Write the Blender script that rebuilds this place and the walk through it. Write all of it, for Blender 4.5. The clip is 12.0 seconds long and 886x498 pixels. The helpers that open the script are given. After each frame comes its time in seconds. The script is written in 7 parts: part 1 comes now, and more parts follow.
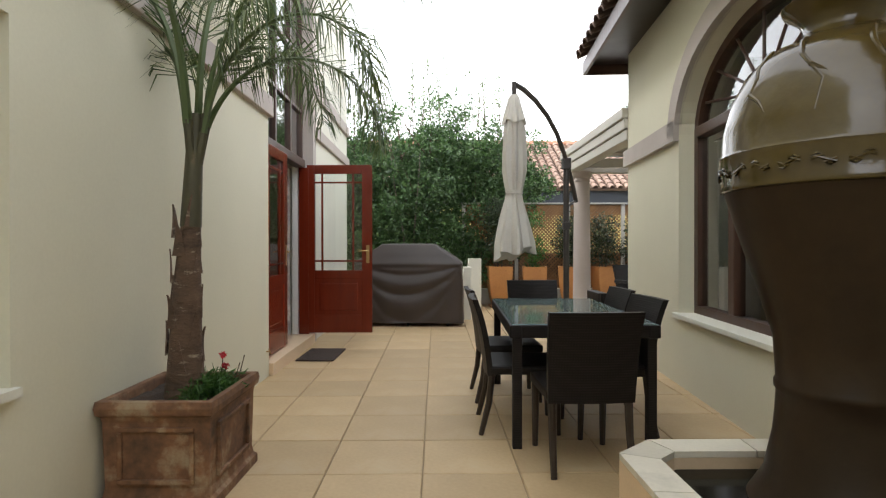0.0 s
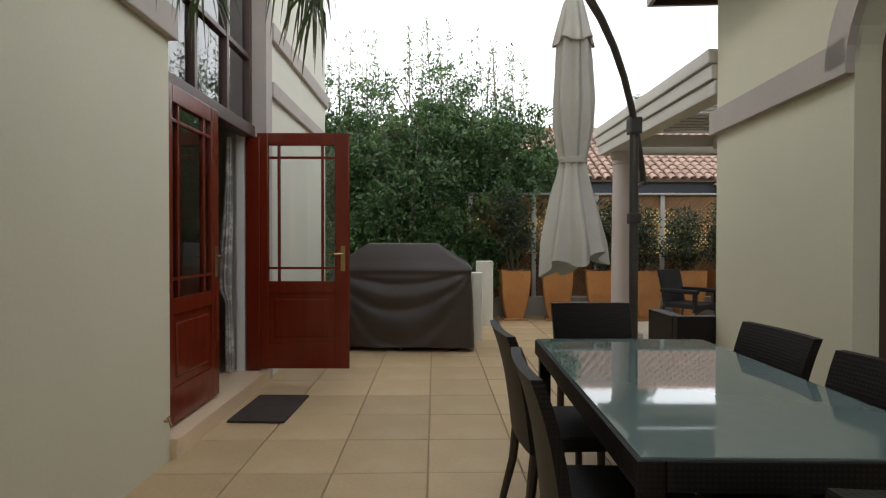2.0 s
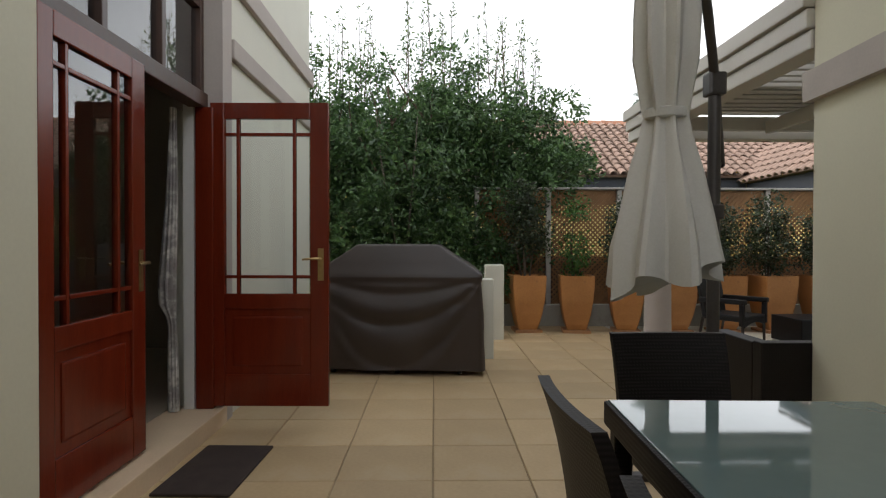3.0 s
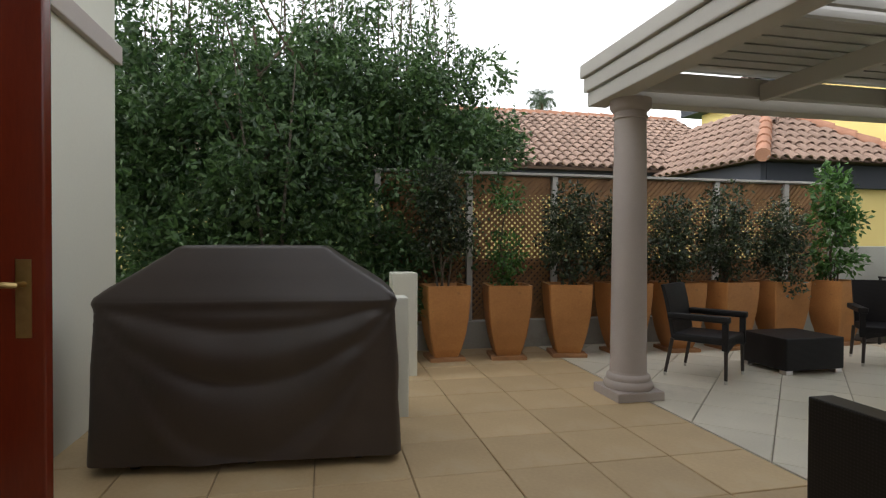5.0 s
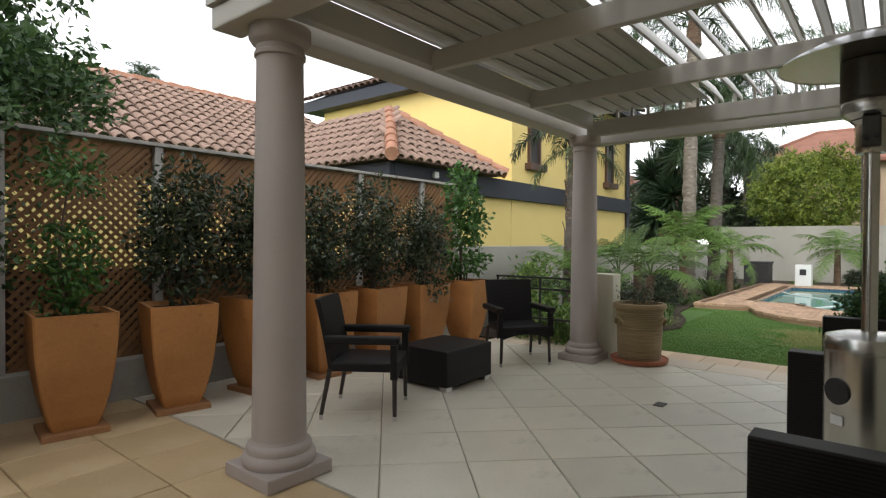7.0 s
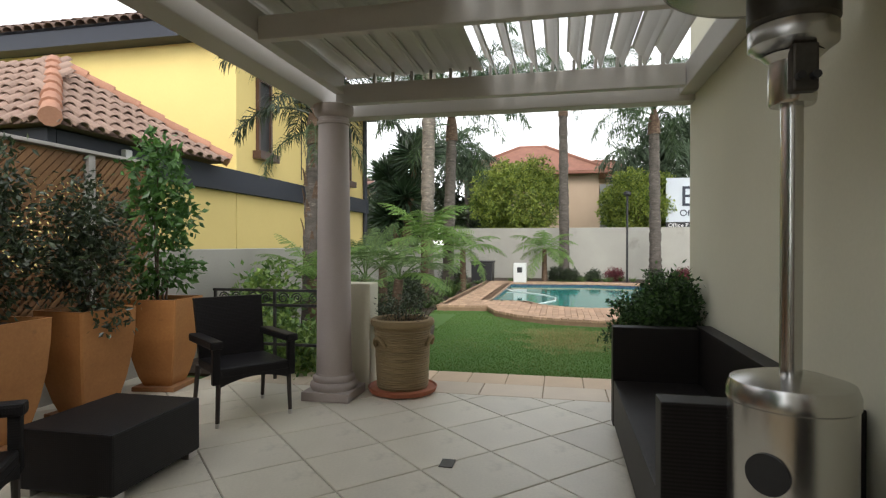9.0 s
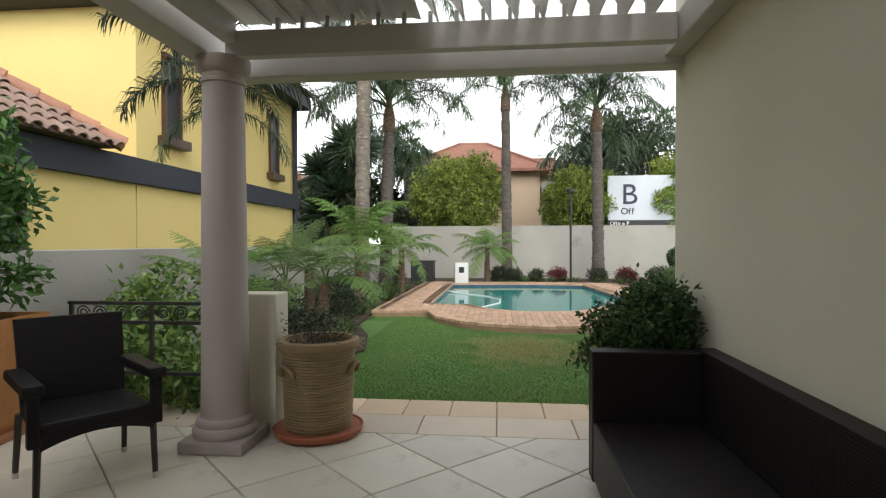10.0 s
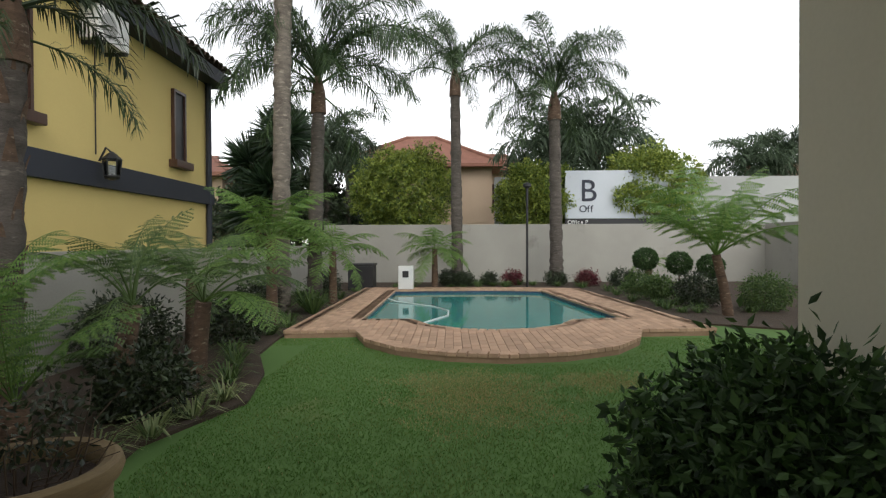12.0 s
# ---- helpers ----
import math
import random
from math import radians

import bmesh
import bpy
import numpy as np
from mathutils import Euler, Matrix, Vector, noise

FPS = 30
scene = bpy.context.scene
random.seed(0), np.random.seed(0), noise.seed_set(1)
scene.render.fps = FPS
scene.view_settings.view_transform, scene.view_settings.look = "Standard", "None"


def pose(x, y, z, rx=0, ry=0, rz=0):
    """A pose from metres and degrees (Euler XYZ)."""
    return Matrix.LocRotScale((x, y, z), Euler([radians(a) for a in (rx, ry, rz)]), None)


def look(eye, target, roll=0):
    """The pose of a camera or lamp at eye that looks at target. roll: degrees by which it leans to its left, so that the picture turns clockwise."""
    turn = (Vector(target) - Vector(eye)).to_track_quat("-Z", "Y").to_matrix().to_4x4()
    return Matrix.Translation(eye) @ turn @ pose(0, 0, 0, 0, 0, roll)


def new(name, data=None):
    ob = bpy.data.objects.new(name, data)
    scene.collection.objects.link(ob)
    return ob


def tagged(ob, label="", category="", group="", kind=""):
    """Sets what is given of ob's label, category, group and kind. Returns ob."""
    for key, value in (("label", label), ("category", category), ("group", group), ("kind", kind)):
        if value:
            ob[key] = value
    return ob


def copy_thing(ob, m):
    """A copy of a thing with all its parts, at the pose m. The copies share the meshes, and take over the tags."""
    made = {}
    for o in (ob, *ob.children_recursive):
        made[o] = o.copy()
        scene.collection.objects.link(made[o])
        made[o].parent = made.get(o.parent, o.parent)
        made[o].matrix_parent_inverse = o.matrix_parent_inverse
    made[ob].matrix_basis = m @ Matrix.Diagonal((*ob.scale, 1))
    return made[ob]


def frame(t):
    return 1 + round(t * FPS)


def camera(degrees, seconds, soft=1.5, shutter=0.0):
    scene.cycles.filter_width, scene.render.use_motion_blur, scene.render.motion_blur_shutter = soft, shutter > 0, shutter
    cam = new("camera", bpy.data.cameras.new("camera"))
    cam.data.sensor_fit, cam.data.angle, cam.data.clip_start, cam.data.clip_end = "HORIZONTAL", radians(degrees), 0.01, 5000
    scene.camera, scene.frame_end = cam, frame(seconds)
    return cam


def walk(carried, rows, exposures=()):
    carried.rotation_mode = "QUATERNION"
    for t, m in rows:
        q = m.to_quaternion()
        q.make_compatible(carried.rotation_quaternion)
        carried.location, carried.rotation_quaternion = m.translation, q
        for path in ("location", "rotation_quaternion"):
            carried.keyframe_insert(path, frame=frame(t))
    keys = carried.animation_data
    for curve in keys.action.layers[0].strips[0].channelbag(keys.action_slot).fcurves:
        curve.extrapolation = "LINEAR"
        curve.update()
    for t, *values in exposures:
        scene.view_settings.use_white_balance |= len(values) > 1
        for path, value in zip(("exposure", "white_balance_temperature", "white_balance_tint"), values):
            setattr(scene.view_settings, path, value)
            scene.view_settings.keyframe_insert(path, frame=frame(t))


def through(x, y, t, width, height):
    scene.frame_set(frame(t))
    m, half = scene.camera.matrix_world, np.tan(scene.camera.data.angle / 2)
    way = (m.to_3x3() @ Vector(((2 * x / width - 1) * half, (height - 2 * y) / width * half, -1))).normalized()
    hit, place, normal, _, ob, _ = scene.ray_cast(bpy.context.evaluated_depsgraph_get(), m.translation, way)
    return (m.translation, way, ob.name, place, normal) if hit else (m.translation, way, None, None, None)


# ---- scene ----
# camera and walk
cam = camera(77.65, 12.0, 1.25)
PATH = [
    (0.0, 0.022, 0.004, 1.201, -0.29, 0.07, -0.74),
    (0.5, 0.040, 0.416, 1.222, -0.39, 0.02, -0.86),
    (1.0, 0.043, 0.916, 1.222, -0.48, -0.01, -0.93),
    (1.5, 0.032, 1.398, 1.226, -0.56, -0.04, -0.84),
    (2.0, -0.014, 1.960, 1.243, -0.64, -0.05, -0.88),
    (2.5, -0.045, 2.515, 1.248, -0.63, -0.11, -0.83),
    (4.5, -0.032, 4.562, 1.273, -0.70, -0.21, -5.63),
    (5.0, -0.001, 5.059, 1.271, -0.84, -0.25, -12.21),
    (5.5, 0.080, 5.507, 1.268, -0.81, -0.24, -20.75),
    (6.0, 0.265, 5.921, 1.290, -0.83, -0.29, -29.23),
    (6.5, 0.456, 6.280, 1.292, -0.77, -0.34, -38.46),
    (7.0, 0.691, 6.559, 1.281, -0.74, -0.35, -50.63),
    (7.5, 0.952, 6.823, 1.270, -0.62, -0.25, -59.92),
    (9.5, 2.509, 7.418, 1.276, -0.53, 0.09, -81.66),
    (10.0, 3.025, 7.465, 1.274, -0.61, 0.13, -84.16),
    (10.5, 3.471, 7.511, 1.270, -0.64, 0.11, -85.45),
    (11.0, 3.976, 7.525, 1.272, -0.62, 0.06, -87.15),
    (11.5, 4.495, 7.450, 1.298, -0.63, 0.13, -88.38),
    (12.0, 5.027, 7.395, 1.299, -0.66, 0.21, -89.18),
]
walk(cam, [(t, pose(x, y, z, 90 + pitch, roll, yaw)) for t, x, y, z, pitch, roll, yaw in PATH],
     exposures=[(0.0, 2.5), (1.5, 2.1), (2.5, 1.65), (4.5, 1.52), (6.0, 1.7), (6.5, 1.65), (7.5, 1.42), (9.5, 1.62), (12.0, 0.86)])

# ---- world and sun: a bright overcast sky ----
world = bpy.data.worlds.new("overcast_sky")
scene.world = world
world.use_nodes = True
wn, wl = world.node_tree.nodes, world.node_tree.links
sky = wn.new("ShaderNodeTexSky")
sky.sky_type = "NISHITA"
sky.sun_disc = False
sky.sun_elevation = radians(37)
sky.sun_rotation = radians(-105)
sky.air_density, sky.dust_density, sky.ozone_density = 1.0, 0.6, 0.6
soft_sky = wn.new("ShaderNodeHueSaturation")
soft_sky.inputs["Saturation"].default_value = 0.12
background = wn["Background"]
background.inputs["Strength"].default_value = 0.15
wl.new(sky.outputs[0], soft_sky.inputs["Color"])
wl.new(soft_sky.outputs[0], background.inputs["Color"])

sun_data = bpy.data.lights.new("sun", "SUN")
sun_data.energy, sun_data.angle, sun_data.color = 0.5, radians(30), (1.0, 0.96, 0.9)
sun = new("sun", sun_data)
sun.matrix_world = look((-11, -3, 8.7), (0, 0, 0))

# ---- material helpers ----
def node_material(name):
    m = bpy.data.materials.new(name)
    m.use_nodes = True
    return m, m.node_tree.nodes, m.node_tree.links, m.node_tree.nodes["Principled BSDF"]


def rgb(c):
    return (*c, 1.0)


def surface(name, base, dark, scale=3.0, fine=40.0, rough=0.7, spread=0.15, bump=0.2, depth=0.01, metal=0.0,
            vary=0.0, stain=None, stain_scale=1.2, stain_cut=0.55, stretch=(1, 1, 1), island=False, spec=0.5):
    """A procedural paint, stone, wood or cloth: broad and fine noise in colour, roughness and relief."""
    m, n, l, p = node_material(name)
    tc = n.new("ShaderNodeTexCoord")
    mp = n.new("ShaderNodeMapping")
    mp.inputs["Scale"].default_value = stretch
    l.new(tc.outputs["Object"], mp.inputs["Vector"])
    broad = n.new("ShaderNodeTexNoise")
    broad.inputs["Scale"].default_value, broad.inputs["Detail"].default_value = scale, 5
    small = n.new("ShaderNodeTexNoise")
    small.inputs["Scale"].default_value, small.inputs["Detail"].default_value = fine, 6
    for t in (broad, small):
        l.new(mp.outputs[0], t.inputs["Vector"])
    ramp = n.new("ShaderNodeValToRGB")
    ramp.color_ramp.elements[0].position, ramp.color_ramp.elements[1].position = 0.3, 0.7
    ramp.color_ramp.elements[0].color, ramp.color_ramp.elements[1].color = rgb(dark), rgb(base)
    mixf = n.new("ShaderNodeMath")
    mixf.operation = "MULTIPLY_ADD"
    mixf.inputs[1].default_value = 0.35
    half = n.new("ShaderNodeMath")
    half.operation = "MULTIPLY"
    half.inputs[1].default_value = 0.65
    l.new(broad.outputs["Fac"], half.inputs[0])
    l.new(small.outputs["Fac"], mixf.inputs[0])
    l.new(half.outputs[0], mixf.inputs[2])
    l.new(mixf.outputs[0], ramp.inputs["Fac"])
    colour = ramp.outputs["Color"]
    if stain is not None:
        blot = n.new("ShaderNodeTexNoise")
        blot.inputs["Scale"].default_value, blot.inputs["Detail"].default_value = stain_scale, 8
        blot.inputs["Roughness"].default_value = 0.65
        l.new(mp.outputs[0], blot.inputs["Vector"])
        cut = n.new("ShaderNodeMapRange")
        cut.inputs["From Min"].default_value, cut.inputs["From Max"].default_value = stain_cut, stain_cut + 0.12
        l.new(blot.outputs["Fac"], cut.inputs["Value"])
        mx = n.new("ShaderNodeMix")
        mx.data_type = "RGBA"
        l.new(cut.outputs["Result"], mx.inputs["Factor"])
        l.new(colour, mx.inputs["A"])
        mx.inputs["B"].default_value = rgb(stain)
        colour = mx.outputs["Result"]
    if vary:
        if island:
            src = n.new("ShaderNodeNewGeometry").outputs["Random Per Island"]
        else:
            src = n.new("ShaderNodeObjectInfo").outputs["Random"]
        rng = n.new("ShaderNodeMapRange")
        rng.inputs["To Min"].default_value, rng.inputs["To Max"].default_value = 1 - vary, 1 + vary
        l.new(src, rng.inputs["Value"])
        hv = n.new("ShaderNodeHueSaturation")
        l.new(rng.outputs["Result"], hv.inputs["Value"])
        l.new(colour, hv.inputs["Color"])
        colour = hv.outputs["Color"]
    l.new(colour, p.inputs["Base Color"])
    rr = n.new("ShaderNodeMapRange")
    rr.inputs["To Min"].default_value, rr.inputs["To Max"].default_value = max(0.02, rough - spread), min(1, rough + spread)
    l.new(broad.outputs["Fac"], rr.inputs["Value"])
    l.new(rr.outputs["Result"], p.inputs["Roughness"])
    p.inputs["Metallic"].default_value = metal
    p.inputs["Specular IOR Level"].default_value = spec
    if bump:
        b = n.new("ShaderNodeBump")
        b.inputs["Strength"].default_value, b.inputs["Distance"].default_value = bump, depth
        l.new(mixf.outputs[0], b.inputs["Height"])
        l.new(b.outputs[0], p.inputs["Normal"])
    return m


def leaf_material(name, light, dark, gloss=0.45, through=0.3):
    m, n, l, p = node_material(name)
    geo = n.new("ShaderNodeNewGeometry")
    ramp = n.new("ShaderNodeValToRGB")
    ramp.color_ramp.elements[0].color, ramp.color_ramp.elements[1].color = rgb(dark), rgb(light)
    l.new(geo.outputs["Random Per Island"], ramp.inputs["Fac"])
    l.new(ramp.outputs["Color"], p.inputs["Base Color"])
    p.inputs["Roughness"].default_value = gloss
    tr = n.new("ShaderNodeBsdfTranslucent")
    l.new(ramp.outputs["Color"], tr.inputs["Color"])
    mix = n.new("ShaderNodeMixShader")
    mix.inputs[0].default_value = through
    l.new(p.outputs[0], mix.inputs[1])
    l.new(tr.outputs[0], mix.inputs[2])
    l.new(mix.outputs[0], n["Material Output"].inputs["Surface"])
    return m


def glass_material(name, tint=(0.9, 0.93, 0.92), rough=0.0, ior=1.5, ripple=0.0, gloss_boost=1.0):
    """Thin clear glass or water: what lies behind it, with a mirror reflection that grows to the edge of sight."""
    m, n, l, p = node_material(name)
    n.remove(p)
    clear = n.new("ShaderNodeBsdfTransparent")
    clear.inputs["Color"].default_value = rgb(tint)
    shine = n.new("ShaderNodeBsdfGlossy")
    shine.inputs["Roughness"].default_value = rough
    fres = n.new("ShaderNodeFresnel")
    fres.inputs["IOR"].default_value = ior
    fac = fres.outputs[0]
    if gloss_boost != 1.0:
        mul = n.new("ShaderNodeMath")
        mul.operation, mul.use_clamp = "MULTIPLY", True
        mul.inputs[1].default_value = gloss_boost
        l.new(fac, mul.inputs[0])
        fac = mul.outputs[0]
    mix = n.new("ShaderNodeMixShader")
    l.new(fac, mix.inputs[0])
    l.new(clear.outputs[0], mix.inputs[1])
    l.new(shine.outputs[0], mix.inputs[2])
    l.new(mix.outputs[0], n["Material Output"].inputs["Surface"])
    if ripple:
        tc = n.new("ShaderNodeTexCoord")
        tx = n.new("ShaderNodeTexNoise")
        tx.inputs["Scale"].default_value, tx.inputs["Detail"].default_value = 2.2, 3
        l.new(tc.outputs["Object"], tx.inputs["Vector"])
        b = n.new("ShaderNodeBump")
        b.inputs["Strength"].default_value, b.inputs["Distance"].default_value = ripple, 0.05
        l.new(tx.outputs["Fac"], b.inputs["Height"])
        l.new(b.outputs[0], shine.inputs["Normal"])
    return m


def wicker_material(name, base, dark, pitch=0.014):
    """Woven synthetic cane: crossed waves for the weave."""
    m, n, l, p = node_material(name)
    tc = n.new("ShaderNodeTexCoord")
    height = None
    for axis in ("X", "Y", "Z"):
        wv = n.new("ShaderNodeTexWave")
        wv.bands_direction = axis
        wv.inputs["Scale"].default_value = 0.314 / pitch
        wv.inputs["Distortion"].default_value = 0.6
        wv.inputs["Detail"].default_value = 1
        l.new(tc.outputs["Object"], wv.inputs["Vector"])
        if height is None:
            height = wv.outputs["Fac"]
        else:
            ad = n.new("ShaderNodeMath")
            ad.operation = "MAXIMUM" if axis == "Y" else "MULTIPLY"
            l.new(height, ad.inputs[0])
            l.new(wv.outputs["Fac"], ad.inputs[1])
            height = ad.outputs[0]
    ramp = n.new("ShaderNodeValToRGB")
    ramp.color_ramp.elements[0].color, ramp.color_ramp.elements[1].color = rgb(dark), rgb(base)
    l.new(height, ramp.inputs["Fac"])
    l.new(ramp.outputs["Color"], p.inputs["Base Color"])
    p.inputs["Roughness"].default_value = 0.5
    p.inputs["Specular IOR Level"].default_value = 0.22
    b = n.new("ShaderNodeBump")
    b.inputs["Strength"].default_value, b.inputs["Distance"].default_value = 0.35, 0.002
    l.new(height, b.inputs["Height"])
    l.new(b.outputs[0], p.inputs["Normal"])
    return m


# ---- materials ----
M_WALL = surface("cream_plaster", (0.66, 0.635, 0.50), (0.60, 0.575, 0.45), 1.2, 60, 0.85, 0.08, 0.25, 0.004)
M_WALL_N = surface("pale_plaster", (0.70, 0.69, 0.60), (0.63, 0.62, 0.54), 1.0, 60, 0.85, 0.08, 0.25, 0.004)
M_BAND = surface("mauve_grey_band", (0.47, 0.42, 0.385), (0.41, 0.365, 0.335), 3, 60, 0.85, 0.08, 0.2, 0.004)
M_GARDEN_WALL = surface("grey_white_garden_wall", (0.39, 0.38, 0.335), (0.30, 0.29, 0.255), 0.9, 50, 0.88, 0.06, 0.25, 0.005, stain=(0.265, 0.255, 0.22), stain_scale=1.1, stain_cut=0.60)
M_TAN = surface("tan_patio_tile", (0.55, 0.405, 0.23), (0.435, 0.312, 0.17), 2.2, 45, 0.55, 0.12, 0.15, 0.003,
                vary=0.10, stain=(0.53, 0.41, 0.25), stain_scale=1.6, stain_cut=0.54)
M_GROUT = surface("brown_grout", (0.40, 0.31, 0.19), (0.30, 0.23, 0.14), 6, 80, 0.9, 0.05, 0.3, 0.004)
M_PALE = surface("pale_stone_paver", (0.67, 0.625, 0.52), (0.545, 0.505, 0.415), 2.2, 60, 0.36, 0.12, 0.2, 0.003,
                 vary=0.08, stain=(0.46, 0.43, 0.36), stain_scale=2.0, stain_cut=0.58)
M_GROUT_PALE = surface("grey_grout", (0.35, 0.32, 0.265), (0.28, 0.255, 0.21), 6, 80, 0.9, 0.05, 0.3, 0.004)
M_EDGE = surface("sandy_edge_tile", (0.68, 0.52, 0.35), (0.58, 0.435, 0.285), 3, 60, 0.6, 0.1, 0.2, 0.003, vary=0.12)
M_EDGE_PALE = surface("pale_peach_edge_tile", (0.66, 0.56, 0.43), (0.56, 0.47, 0.355), 3, 60, 0.5, 0.1, 0.2, 0.003, vary=0.10)
M_STONE = surface("taupe_column_paint", (0.40, 0.345, 0.315), (0.345, 0.295, 0.27), 2.0, 90, 0.75, 0.1, 0.25, 0.003)
M_PERGOLA = surface("grey_white_painted_aluminium", (0.54, 0.515, 0.47), (0.48, 0.455, 0.415), 2.5, 90, 0.5, 0.1, 0.08, 0.002)
M_BLADE = surface("off_white_louvre", (0.55, 0.535, 0.495), (0.48, 0.465, 0.43), 2.5, 60, 0.4, 0.1, 0.06, 0.002, vary=0.03)
M_REDWOOD = surface("varnished_red_meranti", (0.170, 0.021, 0.007), (0.120, 0.015, 0.006), 2.2, 24, 0.20, 0.08, 0.05, 0.001, stretch=(6, 6, 0.8), spec=0.4)
M_DARKWOOD = surface("dark_brown_timber", (0.075, 0.035, 0.022), (0.045, 0.02, 0.013), 3, 30, 0.4, 0.12, 0.1, 0.002, stretch=(9, 9, 1.2))
M_BLACKWOOD = surface("black_brown_timber_leg", (0.03, 0.02, 0.016), (0.018, 0.012, 0.01), 6, 50, 0.35, 0.1, 0.1, 0.002)
M_WICKER = wicker_material("black_brown_wicker", (0.018, 0.0145, 0.014), (0.008, 0.0065, 0.006))
M_WICKER_FLAT = wicker_material("charcoal_wicker", (0.014, 0.0125, 0.0135), (0.007, 0.006, 0.0065), 0.011)
M_GLASS = glass_material("clear_window_glass", (0.90, 0.93, 0.92), 0.0, 1.5, 0.0, 2.2)
M_TABLEGLASS = surface("green_grey_table_glass", (0.135, 0.19, 0.185), (0.12, 0.17, 0.165), 1.5, 20, 0.04, 0.02, 0.0, spec=1.0)
M_WATER = surface("pool_water", (0.028, 0.265, 0.245), (0.023, 0.225, 0.21), 0.5, 3.0, 0.05, 0.02, 0.05, 0.02, spec=0.28)
M_POOL = surface("aqua_pool_plaster", (0.16, 0.66, 0.62), (0.12, 0.57, 0.54), 0.8, 20, 0.8, 0.1, 0.1)
M_POOLTILE = surface("dark_blue_waterline_tile", (0.05, 0.09, 0.16), (0.03, 0.05, 0.10), 12, 60, 0.3, 0.1, 0.1)
M_BRICK = surface("salmon_brick_paver", (0.53, 0.36, 0.245), (0.40, 0.255, 0.165), 4, 60, 0.85, 0.08, 0.3, 0.004, vary=0.16)
M_BRICK_ISLAND = surface("salmon_brick_paver_joined", (0.53, 0.36, 0.245), (0.40, 0.255, 0.165), 4, 60, 0.85, 0.08, 0.3, 0.004, vary=0.16, island=True)
# roof deck colour, darkened to paint the shade in the valleys between tiles
M_ROOF_DECK_SHADE = surface("shaded_roof_deck", (0.13, 0.08, 0.056), (0.085, 0.053, 0.038), 6, 60, 0.9, 0.05, 0.3)
M_COPINGBED = surface("brick_coloured_mortar", (0.36, 0.235, 0.155), (0.26, 0.165, 0.105), 6, 60, 0.9, 0.05, 0.3)
M_TERRACOTTA = surface("orange_terracotta", (0.51, 0.235, 0.075), (0.36, 0.15, 0.045), 3.5, 50, 0.6, 0.12, 0.2, 0.003, vary=0.09, stain=(0.27, 0.125, 0.05), stain_scale=4.5, stain_cut=0.62)
M_TERRA_FOOT = surface("brown_terracotta_foot", (0.40, 0.20, 0.085), (0.27, 0.13, 0.06), 6, 60, 0.75, 0.1, 0.2)
M_TERRA_RED = surface("red_terracotta_saucer", (0.40, 0.13, 0.06), (0.31, 0.10, 0.05), 5, 60, 0.7, 0.1, 0.15)
M_SOIL = surface("dark_potting_soil", (0.055, 0.036, 0.025), (0.025, 0.017, 0.012), 12, 90, 0.95, 0.03, 0.8, 0.02)
M_MULCH = surface("brown_mulch_bed", (0.085, 0.058, 0.038), (0.035, 0.026, 0.018), 5, 60, 0.95, 0.03, 0.9, 0.03)
M_RIBPOT = surface("sandy_ribbed_pot", (0.31, 0.225, 0.115), (0.175, 0.125, 0.062), 3, 40, 0.8, 0.08, 0.5, 0.008, stretch=(1, 1, 9))
M_OLDPOT = surface("weathered_clay_planter", (0.30, 0.145, 0.070), (0.035, 0.025, 0.018), 4, 26, 0.85, 0.08, 0.5, 0.007,
                   stain=(0.34, 0.265, 0.17), stain_scale=4.0, stain_cut=0.54)
M_VASE = surface("olive_brown_glaze", (0.095, 0.068, 0.020), (0.045, 0.030, 0.010), 5, 11, 0.13, 0.06, 0.45, 0.014, spec=0.5)
M_VASE_DARK = surface("brown_clay_glaze", (0.036, 0.021, 0.010), (0.017, 0.010, 0.005), 4, 22, 0.40, 0.1, 0.4, 0.008, spec=0.3)
M_POND = surface("dark_pond_water", (0.012, 0.011, 0.008), (0.007, 0.007, 0.005), 2, 20, 0.12, 0.05, 0.03, spec=0.15)
M_COVER = surface("charcoal_cover_cloth", (0.048, 0.034, 0.028), (0.030, 0.022, 0.018), 2.5, 120, 0.40, 0.08, 0.25, 0.004)
M_CANVAS = surface("off_white_canvas", (0.60, 0.575, 0.53), (0.50, 0.475, 0.43), 4, 140, 0.9, 0.05, 0.25, 0.003)
M_BRONZE = surface("grey_bronze_metal", (0.085, 0.078, 0.078), (0.055, 0.05, 0.05), 5, 80, 0.42, 0.08, 0.05, metal=0.6)
M_IRON = surface("black_wrought_iron", (0.018, 0.018, 0.019), (0.010, 0.010, 0.011), 8, 80, 0.5, 0.1, 0.15)
M_STEEL = surface("brushed_stainless_steel", (0.62, 0.61, 0.59), (0.52, 0.51, 0.49), 2, 60, 0.24, 0.06, 0.03, 0.001, metal=1.0, stretch=(8, 8, 0.6))
M_STEEL_DARK = surface("sooty_steel", (0.10, 0.095, 0.085), (0.06, 0.055, 0.05), 5, 60, 0.45, 0.1, 0.1, metal=0.8)
M_CHROME = surface("satin_metal_foot", (0.62, 0.60, 0.57), (0.52, 0.50, 0.48), 5, 60, 0.3, 0.05, 0.02, metal=1.0)
M_BRASS = surface("aged_brass", (0.50, 0.36, 0.16), (0.34, 0.23, 0.10), 9, 60, 0.3, 0.08, 0.05, metal=1.0)
M_CURTAIN = surface("pale_curtain_cloth", (0.60, 0.58, 0.54), (0.48, 0.46, 0.42), 5, 120, 0.9, 0.05, 0.2)
